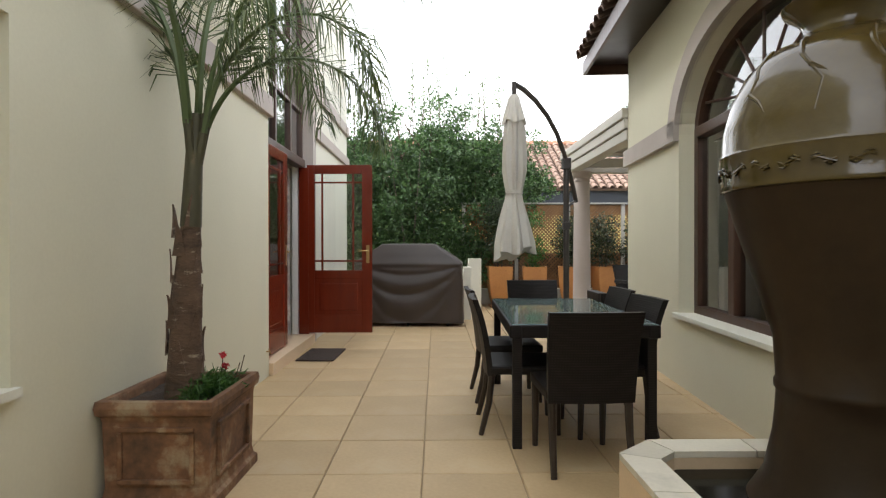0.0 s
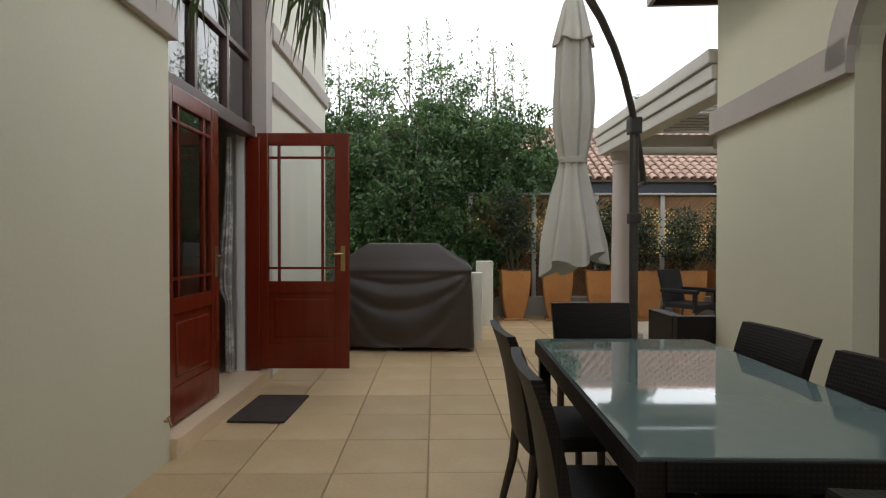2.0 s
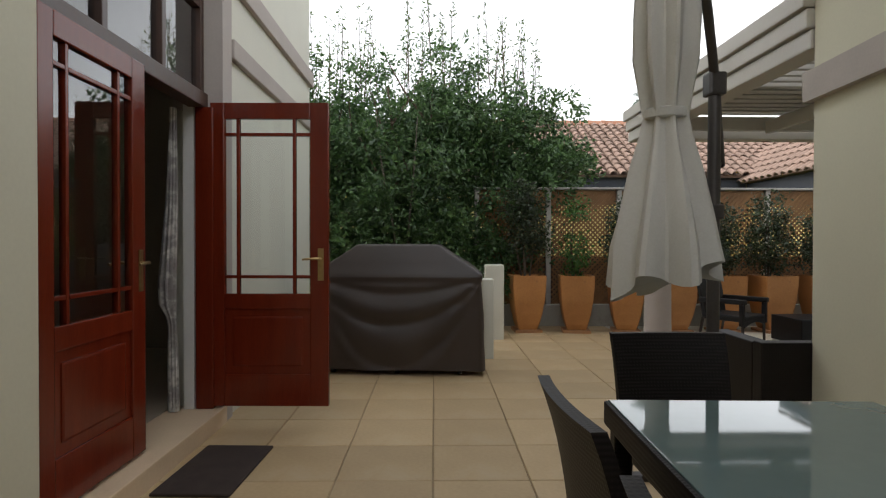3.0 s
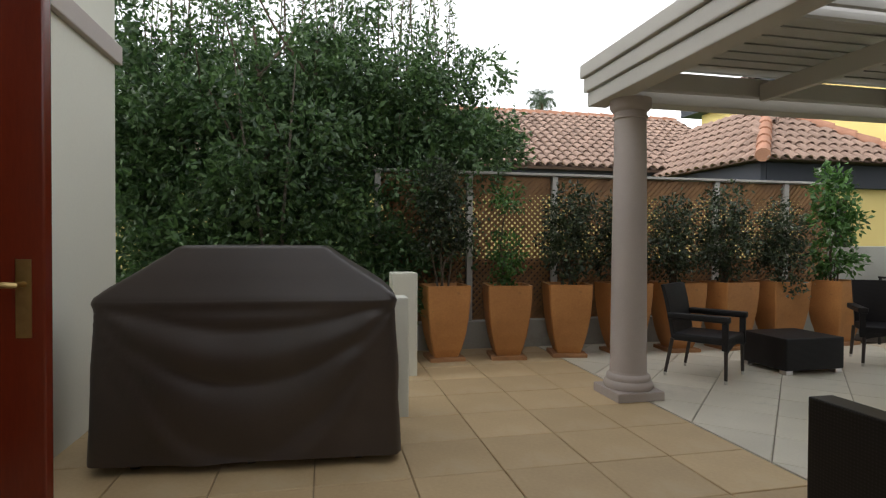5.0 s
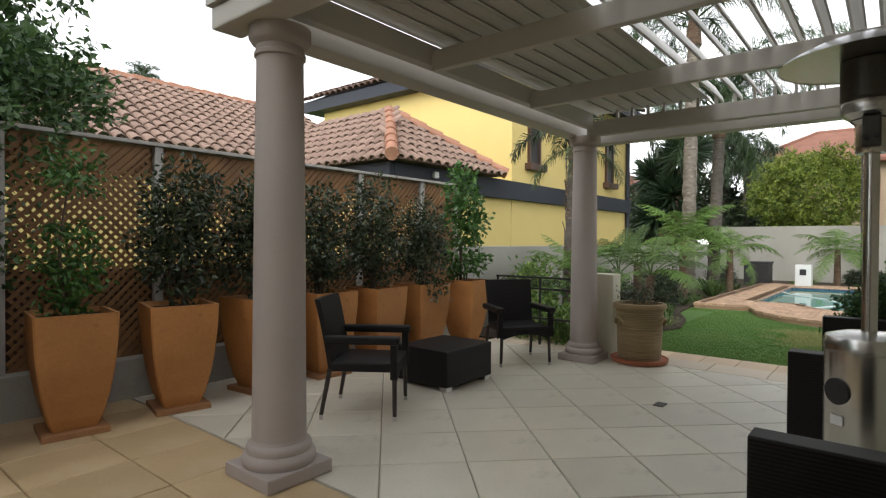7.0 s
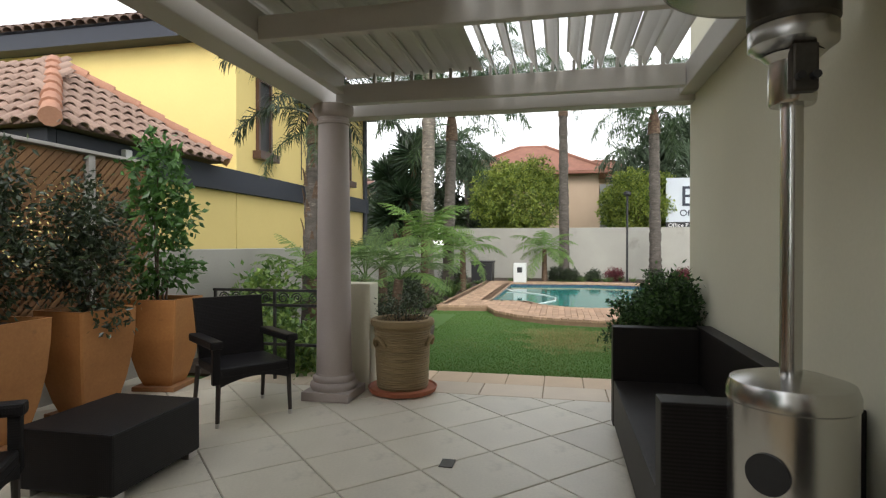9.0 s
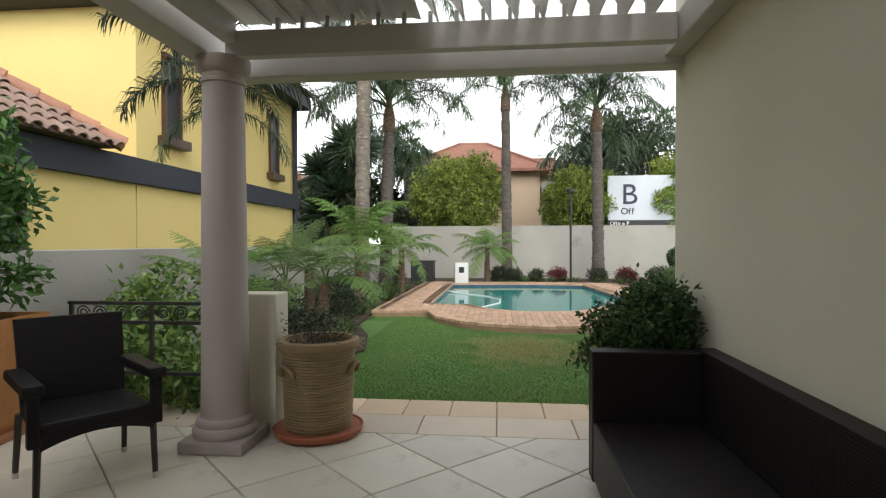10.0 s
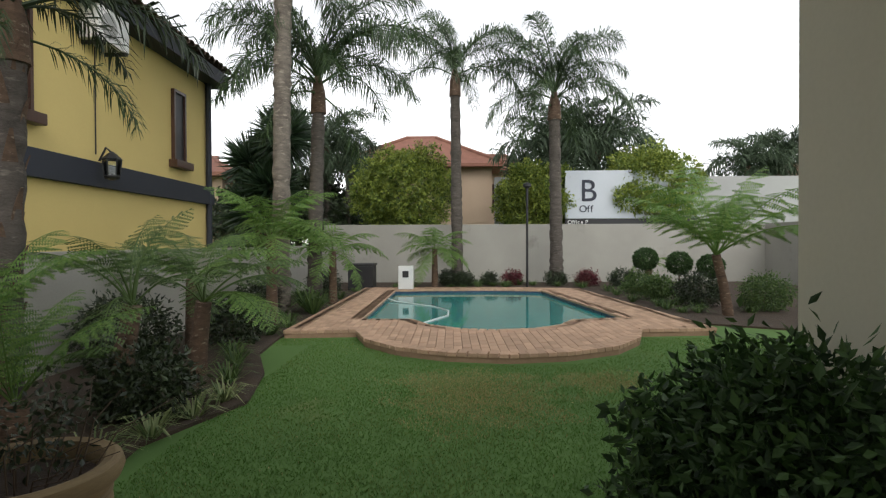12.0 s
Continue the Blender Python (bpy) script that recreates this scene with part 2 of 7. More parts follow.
M_CURTAIN_PATTERN = surface("grey_patterned_curtain", (0.42, 0.40, 0.39), (0.22, 0.20, 0.20), 9, 60, 0.9, 0.05, 0.2, stain=(0.62, 0.60, 0.57), stain_scale=9, stain_cut=0.5)
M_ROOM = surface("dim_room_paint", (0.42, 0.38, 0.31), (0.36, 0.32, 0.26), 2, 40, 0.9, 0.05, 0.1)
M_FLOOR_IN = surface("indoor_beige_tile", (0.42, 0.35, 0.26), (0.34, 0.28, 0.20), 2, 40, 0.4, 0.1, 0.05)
M_MAT = surface("dark_brown_doormat", (0.052, 0.036, 0.030), (0.030, 0.020, 0.017), 8, 300, 0.95, 0.03, 0.9, 0.008)
M_YELLOW = surface("mustard_yellow_plaster", (0.67, 0.53, 0.205), (0.61, 0.475, 0.18), 0.8, 50, 0.88, 0.05, 0.2, 0.004)
M_NAVY = surface("dark_navy_paint", (0.026, 0.030, 0.042), (0.018, 0.021, 0.030), 2, 60, 0.7, 0.1, 0.15)
M_ROOFTILE = surface("terracotta_roof_tile", (0.36, 0.245, 0.19), (0.20, 0.135, 0.105), 2.5, 40, 0.85, 0.06, 0.3, 0.006, vary=0.13)
M_ROOFTILE_J = surface("terracotta_roof_tile_joined", (0.36, 0.245, 0.19), (0.20, 0.135, 0.105), 2.5, 40, 0.85, 0.06, 0.3, 0.006, vary=0.11, island=True)
M_RIDGETILE = surface("orange_ridge_tile", (0.44, 0.225, 0.145), (0.31, 0.15, 0.095), 3, 40, 0.85, 0.06, 0.3, 0.006, vary=0.10)
M_ROOFTILE_DK = surface("brown_roof_tile", (0.15, 0.095, 0.07), (0.09, 0.058, 0.045), 4, 40, 0.85, 0.06, 0.3, 0.006, vary=0.15)
M_ROOF_ORANGE = surface("far_orange_roof", (0.27, 0.125, 0.085), (0.17, 0.075, 0.052), 2, 12, 0.85, 0.06, 0.5, 0.03, vary=0.1)
M_TANHOUSE = surface("far_tan_plaster", (0.48, 0.36, 0.26), (0.42, 0.31, 0.22), 0.7, 20, 0.88, 0.05, 0.1)
M_LATTICE = surface("brown_lattice_timber", (0.25, 0.13, 0.052), (0.16, 0.08, 0.034), 4, 40, 0.75, 0.1, 0.3, vary=0.15, island=True)
M_POST = surface("weathered_white_post", (0.42, 0.40, 0.37), (0.32, 0.30, 0.275), 3, 50, 0.8, 0.1, 0.2)
M_WHITEPLAST = surface("white_plastic", (0.72, 0.72, 0.70), (0.66, 0.66, 0.64), 4, 40, 0.45, 0.08, 0.03)
M_BLACKPLAST = surface("black_plastic", (0.02, 0.02, 0.022), (0.014, 0.014, 0.015), 5, 60, 0.5, 0.1, 0.1)
M_SIGN = surface("pale_blue_sign_board", (0.56, 0.60, 0.64), (0.50, 0.54, 0.58), 1, 20, 0.6, 0.05, 0.02)
M_INK = surface("navy_sign_letter", (0.025, 0.03, 0.05), (0.02, 0.024, 0.04), 5, 20, 0.6, 0.05, 0.0)
M_GREYWALL = surface("far_grey_wall", (0.40, 0.40, 0.39), (0.34, 0.34, 0.33), 0.6, 20, 0.9, 0.05, 0.1)
M_BARK = surface("grey_brown_palm_bark", (0.225, 0.195, 0.16), (0.075, 0.062, 0.05), 5, 40, 0.95, 0.03, 1.0, 0.03, stretch=(1, 1, 3), stain=(0.33, 0.29, 0.23), stain_scale=7, stain_cut=0.55)
M_BARK_MID = surface("dark_grey_palm_bark", (0.13, 0.112, 0.095), (0.045, 0.038, 0.032), 5, 40, 0.95, 0.03, 1.0, 0.03, stretch=(1, 1, 3), stain=(0.20, 0.175, 0.145), stain_scale=7, stain_cut=0.58)
M_BARK_DK = surface("dark_fibrous_bark", (0.165, 0.105, 0.068), (0.055, 0.035, 0.024), 7, 50, 0.95, 0.03, 1.0, 0.02, stretch=(1, 1, 2.5), stain=(0.36, 0.30, 0.22), stain_scale=11, stain_cut=0.58)
M_PETIOLE = surface("olive_palm_stalk", (0.080, 0.074, 0.036), (0.032, 0.028, 0.016), 5, 30, 0.6, 0.1, 0.2, stretch=(1, 1, 0.4), stain=(0.17, 0.10, 0.05), stain_scale=6, stain_cut=0.6)
M_TWIG = surface("grey_brown_twig", (0.13, 0.095, 0.065), (0.07, 0.05, 0.035), 6, 50, 0.9, 0.05, 0.4)
M_LAWN = surface("mown_lawn", (0.098, 0.188, 0.042), (0.070, 0.145, 0.031), 1.1, 90, 0.95, 0.03, 0.4, 0.010, stain=(0.16, 0.19, 0.06), stain_scale=0.6, stain_cut=0.62)
L_HEDGE = leaf_material("hedge_leaf", (0.108, 0.195, 0.062), (0.028, 0.066, 0.024), 0.36, 0.28)
L_HEDGE_TIP = leaf_material("young_shoot_leaf", (0.13, 0.19, 0.06), (0.05, 0.095, 0.03), 0.45, 0.35)
L_SHRUB = leaf_material("dark_shrub_leaf", (0.062, 0.088, 0.038), (0.014, 0.024, 0.013), 0.32, 0.2)
L_GREEN = leaf_material("bright_shrub_leaf", (0.085, 0.19, 0.035), (0.03, 0.085, 0.02), 0.4, 0.3)
L_PALM = leaf_material("palm_leaflet", (0.085, 0.135, 0.05), (0.03, 0.058, 0.026), 0.4, 0.3)
L_PALM_DK = leaf_material("dark_palm_leaflet", (0.048, 0.072, 0.034), (0.016, 0.026, 0.014), 0.45, 0.2)
L_PALM_LIGHT = leaf_material("olive_palm_leaflet", (0.150, 0.195, 0.075), (0.045, 0.080, 0.030), 0.4, 0.35)
L_FERN = leaf_material("fern_leaflet", (0.22, 0.34, 0.085), (0.085, 0.185, 0.042), 0.5, 0.45)
# fern green with shade put into the colour; tufts and low shrubs share it
L_FERN_SHADED = leaf_material("shaded_fern_leaflet", (0.155, 0.235, 0.07), (0.045, 0.095, 0.03), 0.5, 0.45)
L_GOLD = leaf_material("golden_green_leaf", (0.36, 0.42, 0.075), (0.075, 0.135, 0.025), 0.45, 0.3)
L_YUCCA = leaf_material("dark_sword_leaf", (0.035, 0.065, 0.028), (0.012, 0.025, 0.012), 0.4, 0.15)
L_FAR = leaf_material("far_palm_leaf", (0.085, 0.125, 0.065), (0.04, 0.065, 0.035), 0.6, 0.25)
L_GRASS = leaf_material("grass_blade", (0.128, 0.242, 0.054), (0.104, 0.208, 0.045), 0.9, 0.45)
L_GRASS_PALE = leaf_material("yellowing_grass_blade", (0.200, 0.265, 0.075), (0.150, 0.228, 0.058), 0.9, 0.45)
L_BRIGHT = leaf_material("yellow_green_shrub_leaf", (0.22, 0.32, 0.075), (0.05, 0.12, 0.03), 0.4, 0.3)
L_VARI = leaf_material("variegated_blade", (0.32, 0.36, 0.16), (0.09, 0.15, 0.05), 0.5, 0.3)
L_STRAW = leaf_material("dry_straw_blade", (0.52, 0.42, 0.20), (0.30, 0.25, 0.10), 0.7, 0.3)
L_BUSH = leaf_material("deep_green_bush_leaf", (0.070, 0.145, 0.034), (0.014, 0.036, 0.011), 0.6, 0.25)
L_RED = leaf_material("red_petal", (0.55, 0.02, 0.03), (0.38, 0.012, 0.02), 0.5, 0.3)
L_PURPLE = leaf_material("maroon_leaf", (0.16, 0.022, 0.03), (0.06, 0.012, 0.018), 0.5, 0.2)

# ---- geometry helpers ----
def box(bm, x0, y0, z0, x1, y1, z1, bevel=0.0):
    """A box between two corners, its edges rounded off by bevel."""
    t = bmesh.new()
    bmesh.ops.create_cube(t, size=1.0)
    for v in t.verts:
        v.co = Vector(((x0 + x1) / 2 + v.co.x * (x1 - x0), (y0 + y1) / 2 + v.co.y * (y1 - y0), (z0 + z1) / 2 + v.co.z * (z1 - z0)))
    if bevel:
        bmesh.ops.bevel(t, geom=t.edges[:], offset=bevel, segments=2, affect="EDGES", profile=0.6)
    merge(bm, t)
    return bm


def merge(bm, other, m=None):
    me = bpy.data.meshes.new("tmp")
    if m is not None:
        bmesh.ops.transform(other, matrix=m, verts=other.verts[:])
    other.to_mesh(me)
    other.free()
    bm.from_mesh(me)
    bpy.data.meshes.remove(me)


def tube(bm, pts, radii, seg=10, caps=True):
    """A round bar through points, with a radius at each."""
    pts = [Vector(p) for p in pts]
    rings = []
    side = None
    for i, p in enumerate(pts):
        d = (pts[min(i + 1, len(pts) - 1)] - pts[max(i - 1, 0)]).normalized()
        if side is None:
            side = d.orthogonal().normalized()
        side = (side - d * side.dot(d)).normalized()
        up = d.cross(side)
        r = radii[i] if isinstance(radii, (list, tuple)) else radii
        rings.append([bm.verts.new(p + (side * math.cos(a) + up * math.sin(a)) * r)
                      for a in (2 * math.pi * k / seg for k in range(seg))])
    for a, b in zip(rings, rings[1:]):
        for k in range(seg):
            bm.faces.new((a[k], a[(k + 1) % seg], b[(k + 1) % seg], b[k]))
    if caps:
        bm.faces.new(rings[0][::-1])
        bm.faces.new(rings[-1])
    return bm


def lathe(bm, profile, seg=32, cx=0.0, cy=0.0):
    """A turned body from (radius, z) rows, bottom to top."""
    rings = []
    for r, z in profile:
        rings.append([bm.verts.new((cx + r * math.cos(2 * math.pi * k / seg), cy + r * math.sin(2 * math.pi * k / seg), z)) for k in range(seg)])
    for a, b in zip(rings, rings[1:]):
        for k in range(seg):
            bm.faces.new((a[k], a[(k + 1) % seg], b[(k + 1) % seg], b[k]))
    bm.faces.new(rings[0][::-1])
    bm.faces.new(rings[-1])
    return bm


def prism(bm, poly, z0, z1):
    """A flat body over a plan polygon."""
    lo = [bm.verts.new((x, y, z0)) for x, y in poly]
    hi = [bm.verts.new((x, y, z1)) for x, y in poly]
    n = len(poly)
    bm.faces.new(lo[::-1])
    bm.faces.new(hi)
    for k in range(n):
        bm.faces.new((lo[k], lo[(k + 1) % n], hi[(k + 1) % n], hi[k]))
    return bm


def loft(bm, rings, closed=True, caps=True):
    """A skin over rings of equal count."""
    vs = [[bm.verts.new(p) for p in ring] for ring in rings]
    n = len(vs[0])
    for a, b in zip(vs, vs[1:]):
        for k in range(n if closed else n - 1):
            bm.faces.new((a[k], a[(k + 1) % n], b[(k + 1) % n], b[k]))
    if caps:
        bm.faces.new(vs[0][::-1])
        bm.faces.new(vs[-1])
    return bm


def slab(bm, fn, nu, nv, thick):
    """A bent panel: fn(u, v) gives its middle, thick the vector through it."""
    half = Vector(thick) / 2
    rings = []
    for j in range(nv + 1):
        v = j / nv
        front = [Vector(fn(i / nu, v)) + half for i in range(nu + 1)]
        back = [Vector(fn(i / nu, v)) - half for i in range(nu, -1, -1)]
        rings.append(front + back)
    return loft(bm, rings)


def mesh_object(name, bm, material, smooth=False):
    bmesh.ops.recalc_face_normals(bm, faces=bm.faces[:])
    me = bpy.data.meshes.new(name)
    bm.to_mesh(me)
    bm.free()
    if smooth:
        me.polygons.foreach_set("use_smooth", [True] * len(me.polygons))
        me.set_sharp_from_angle(angle=radians(40))
    me.materials.append(material)
    return new(name, me)


def part(name, bm, material, parent, label="", smooth=False):
    ob = mesh_object(name, bm, material, smooth)
    ob.parent = parent
    return tagged(ob, label)


def share(name, me, parent, m):
    ob = new(name, me)
    ob.parent = parent
    ob.matrix_basis = m
    return ob


def thing(name, label, category, group="", kind=""):
    return tagged(new(name), label, category, group, kind)


def structure(name, bm, material, label, category, smooth=False):
    return tagged(mesh_object(name, bm, material, smooth), label, category, kind="structure")


def B():
    return bmesh.new()


def boxes(*rows, bevel=0.0):
    bm = B()
    for r in rows:
        box(bm, *r, bevel=bevel)
    return bm


def glass_pane(corners, parent):
    """One sheet of glass whose face looks outdoors (corners anticlockwise from there)."""
    ob = new("pane", raw_mesh("pane", [tuple(c) for c in corners], [list(range(len(corners)))], M_GLASS))
    ob.parent = parent
    ob.visible_shadow = False
    return ob


def raw_mesh(name, verts, faces, material):
    me = bpy.data.meshes.new(name)
    me.from_pydata(verts, [], faces)
    me.materials.append(material)
    me.update()
    return me


rng = np.random.default_rng(7)


def unit(a):
    return a / np.maximum(np.linalg.norm(a, axis=-1, keepdims=True), 1e-9)


def leaf_mesh(name, base, way, length, width, material, face=None):
    """Leaves as kite-shaped blades from base along way."""
    n = len(base)
    way = unit(way)
    ref = rng.normal(size=(n, 3)) if face is None else face
    side = unit(np.cross(way, ref))
    nrm = np.cross(way, side)
    length = np.asarray(length).reshape(-1, 1) * np.ones((n, 1))
    width = np.asarray(width).reshape(-1, 1) * np.ones((n, 1))
    mid = base + way * length * 0.42 + nrm * length * 0.06
    v = np.stack([base, mid + side * width / 2, base + way * length, mid - side * width / 2], 1).reshape(-1, 3)
    f = np.arange(4 * n).reshape(n, 4)
    return raw_mesh(name, v.tolist(), f.tolist(), material)


def crown_points(blobs, clusters, per, spread, shell=0.55):
    """Leaf bases in clumps near the skin of a few overlapping ellipsoids."""
    blobs = np.array(blobs, float)
    vol = blobs[:, 3] * blobs[:, 4] * blobs[:, 5]
    pick = rng.choice(len(blobs), clusters, p=vol / vol.sum())
    d = unit(rng.normal(size=(clusters, 3)))
    r = shell + (1 - shell) * rng.random((clusters, 1)) ** 0.6
    c = blobs[pick, :3] + d * r * blobs[pick, 3:6]
    base = np.repeat(c, per, 0) + rng.normal(size=(clusters * per, 3)) * spread
    out = np.repeat(d, per, 0) * 0.7 + rng.normal(size=(clusters * per, 3)) * 0.8
    out[:, 2] -= 0.15
    return base, out


def foliage(name, parent, blobs, clusters, per, spread, length, width, material, shell=0.55, low=None, label="", loose=None):
    base, way = crown_points(blobs, clusters, per, spread, shell)
    if loose is not None:
        sprig = np.repeat(rng.random(clusters), per)
        keep = sprig > np.clip((base[:, 2] - loose) / 1.3, 0, 0.82)
        base, way = base[keep], way[keep]
    if low is not None:
        keep = base[:, 2] > low
        base, way = base[keep], way[keep]
    n = len(base)
    me = leaf_mesh(name, base, way, length * (0.7 + 0.6 * rng.random(n)), width * (0.7 + 0.6 * rng.random(n)), material)
    ob = new(name, me)
    ob.parent = parent
    return tagged(ob, label)


def frond_mesh(name, length, rise, bend, count, leaflet, width, material, hang=0.5, bare=0.18, plume=0.5, stalk=0.02):
    """A palm leaf in the x-z plane: an arched midrib with two rows of leaflets whose ends hang."""
    steps = 24
    pts = [np.zeros(3)]
    tang = []
    for i in range(steps):
        a = radians(rise - bend * ((i + 0.5) / steps) ** 1.3)
        t = np.array([math.cos(a), 0, math.sin(a)])
        tang.append(t)
        pts.append(pts[-1] + t * length / steps)
    tang.append(tang[-1])
    pts, tang = np.array(pts), np.array(tang)
    bm = B()
    tube(bm, pts.tolist(), [stalk * (1 - 0.85 * i / steps) for i in range(steps + 1)], 5)
    vs = [tuple(v.co) for v in bm.verts]
    bm.verts.index_update()
    fs = [[v.index for v in f.verts] for f in bm.faces]
    bm.free()
    for sgn in (-1, 1):
        for k in range(count):
            s = bare + (1 - bare) * (k + rng.random() * 0.8) / count
            x = min(s * steps, steps - 0.01)
            i, fr = int(x), x - int(x)
            p = pts[i] * (1 - fr) + pts[i + 1] * fr
            t = tang[i]
            up = np.array([-t[2], 0, t[0]])
            size = leaflet * (0.45 + 0.55 * math.sin(math.pi * min(1, (s - bare) / (1 - bare) * 0.85 + 0.12))) * (0.85 + 0.3 * rng.random())
            d = unit(np.array([0, sgn, 0]) * 0.8 + t * 0.75 + up * rng.normal() * plume)
            mid = p + d * size * 0.45
            d2 = unit(d + np.array([0, 0, -1]) * hang * (0.7 + 0.6 * rng.random()))
            tip = mid + d2 * size * 0.55
            w = unit(np.cross(d, rng.normal(size=3) * 0.4 + np.array([0, 0, 1]))) * width / 2
            b = len(vs)
            vs += [tuple(p - w * 0.5), tuple(p + w * 0.5), tuple(mid + w), tuple(mid - w), tuple(tip)]
            fs += [[b, b + 1, b + 2, b + 3], [b + 3, b + 2, b + 4]]
    return raw_mesh(name, vs, fs, material)


def fern_mesh(name, length, rise, bend, pairs, pinna, material, stalk=0.011, bare=0.14):
    """A tree-fern leaf: an arched midrib with feathered side blades."""
    steps = 20
    pts, tang = [np.zeros(3)], []
    for i in range(steps):
        a = radians(rise - bend * ((i + 0.5) / steps) ** 1.2)
        t = np.array([math.cos(a), 0, math.sin(a)])
        tang.append(t)
        pts.append(pts[-1] + t * length / steps)
    tang.append(tang[-1])
    pts, tang = np.array(pts), np.array(tang)
    bm = B()
    tube(bm, pts.tolist(), [stalk * (1 - 0.85 * i / steps) for i in range(steps + 1)], 5)
    vs = [tuple(v.co) for v in bm.verts]
    bm.verts.index_update()
    fs = [[v.index for v in f.verts] for f in bm.faces]
    bm.free()
    for sgn in (-1, 1):
        for k in range(pairs):
            s = bare + (1 - bare) * (k + 0.5) / pairs
            x = min(s * steps, steps - 0.01)
            i, fr = int(x), x - int(x)
            p = pts[i] * (1 - fr) + pts[i + 1] * fr
            t = tang[i]
            size = pinna * math.sin(math.pi * (0.18 + 0.80 * (s - bare) / (1 - bare))) ** 0.8 * (0.9 + 0.2 * rng.random())
            d = unit(np.array([0, sgn, 0]) + t * (0.45 + 0.14 * rng.normal()) + np.array([0, 0, -0.25 - 0.25 * rng.random() + 0.10 * rng.normal()]))
            nleaf = max(5, int(size / 0.022))
            for q in range(nleaf):
                g = (q + 0.6) / nleaf
                c = p + d * size * g
                ln = 0.14 * size * (1 - g) ** 0.5 + 0.010
                for sd in (-1, 1):
                    e = unit(t * sd * 0.9 + d * 0.5 + np.array([0, 0, -0.12]))
                    w = d * size / nleaf * (0.30 + 0.30 * rng.random())
                    b = len(vs)
                    vs += [tuple(c - w), tuple(c + e * ln), tuple(c + w)]
                    fs.append([b, b + 1, b + 2])
    return raw_mesh(name, vs, fs, material)


# ---- ground, lawn, patio ----
POOL = [(13.95, 8.85), (13.95, 8.05), (13.35, 7.75), (12.95, 7.25), (12.83, 6.75), (12.95, 6.2), (13.3, 5.75), (13.85, 5.45),
        (14.05, 4.55), (19.3, 5.05), (19.6, 6.4), (19.4, 8.85)]
COPING = [(12.75, 9.75), (12.85, 8.75), (12.1, 8.5), (11.55, 8.05), (11.22, 7.45), (11.1, 6.75), (11.22, 6.1), (11.6, 5.4), (12.2, 4.95),
          (12.85, 4.7), (12.95, 3.6), (19.9, 4.0), (20.3, 6.4), (20.3, 9.75)]


def ring_sheet(outer, inner, z, bm=None):
    bm = bm or B()
    edges = []
    for loop in (outer, inner):
        vs = [bm.verts.new((x, y, z)) for x, y in loop]
        edges += [bm.edges.new((vs[k], vs[(k + 1) % len(vs)])) for k in range(len(vs))]
    bmesh.ops.triangle_fill(bm, use_beauty=True, edges=edges)
    return bm


structure("ground", ring_sheet([(-1500, -1500), (1500, -1500), (1500, 1500), (-1500, 1500)], POOL, -0.045), M_LAWN,
          "green mown lawn with dry straw-coloured patches", "lawn")

floor_tan = structure("floor", boxes((-1.6, -3.2, -0.2, 2.53, 11.5, -0.012)), M_GROUT, "brown-grouted bed of the tan tiled patio", "patio floor")
floor_pale = structure("floor_pergola", boxes((2.535, 6.0, -0.2, 6.64, 11.5, -0.012)), M_GROUT_PALE, "grey-grouted bed of the pale paved pergola floor", "patio floor")
floor_edge = structure("floor_edge", boxes((6.645, 5.4, -0.2, 7.46, 10.7, -0.014)), M_GROUT, "grouted bed of the sandy edging tiles by the lawn", "patio edge")

# ---- left house ----
XL = -1.53
structure("wall_left_south", boxes((-1.85, -3.2, -0.1, XL, 0.95, 6.4), (-1.85, 0.95, -0.1, XL, 2.03, 0.68), (-1.85, 0.95, 2.05, XL, 2.03, 6.4),
                                               (-1.85, 2.03, -0.1, XL, 5.13, 6.4)), M_WALL, "smooth cream plastered house wall", "wall")
structure("wall_niche_back", boxes((-1.95, 0.9, 0.6, -1.80, 2.1, 2.15)), M_WALL, "recessed cream plaster panel in the house wall", "wall")
structure("wall_left_north", boxes((-1.85, 6.93, -0.1, XL, 9.62, 6.4), (-6.5, 9.37, -0.1, -1.85, 9.62, 6.4)), M_WALL_N, "pale plastered house wall end", "wall")
structure("trim_sill", boxes((-1.80, 0.93, 0.65, -1.50, 2.05, 0.685)), M_WALL_N, "thin pale plaster sill of the wall recess", "sill")


def band(name, y0, y1, z0, z1, x=XL):
    return structure(name, boxes((x - 0.02, y0, z0, x + 0.045, y1, z1), bevel=0.008), M_BAND, "projecting mauve-grey plaster band on the wall", "wall band")


band("trim_band_south", -3.2, 5.16, 2.40, 2.58)
band("trim_band_north_low", 7.05, 9.65, 2.58, 2.72)
band("trim_band_north_high", 7.05, 9.65, 3.10, 3.26)
structure("trim_jamb", boxes((-1.84, 6.86, 2.175, -1.50, 7.03, 6.4), (-1.54, 6.88, 0.0, -1.50, 7.03, 2.175)), M_BAND, "grey-mauve plaster jamb beside the tall window", "jamb")

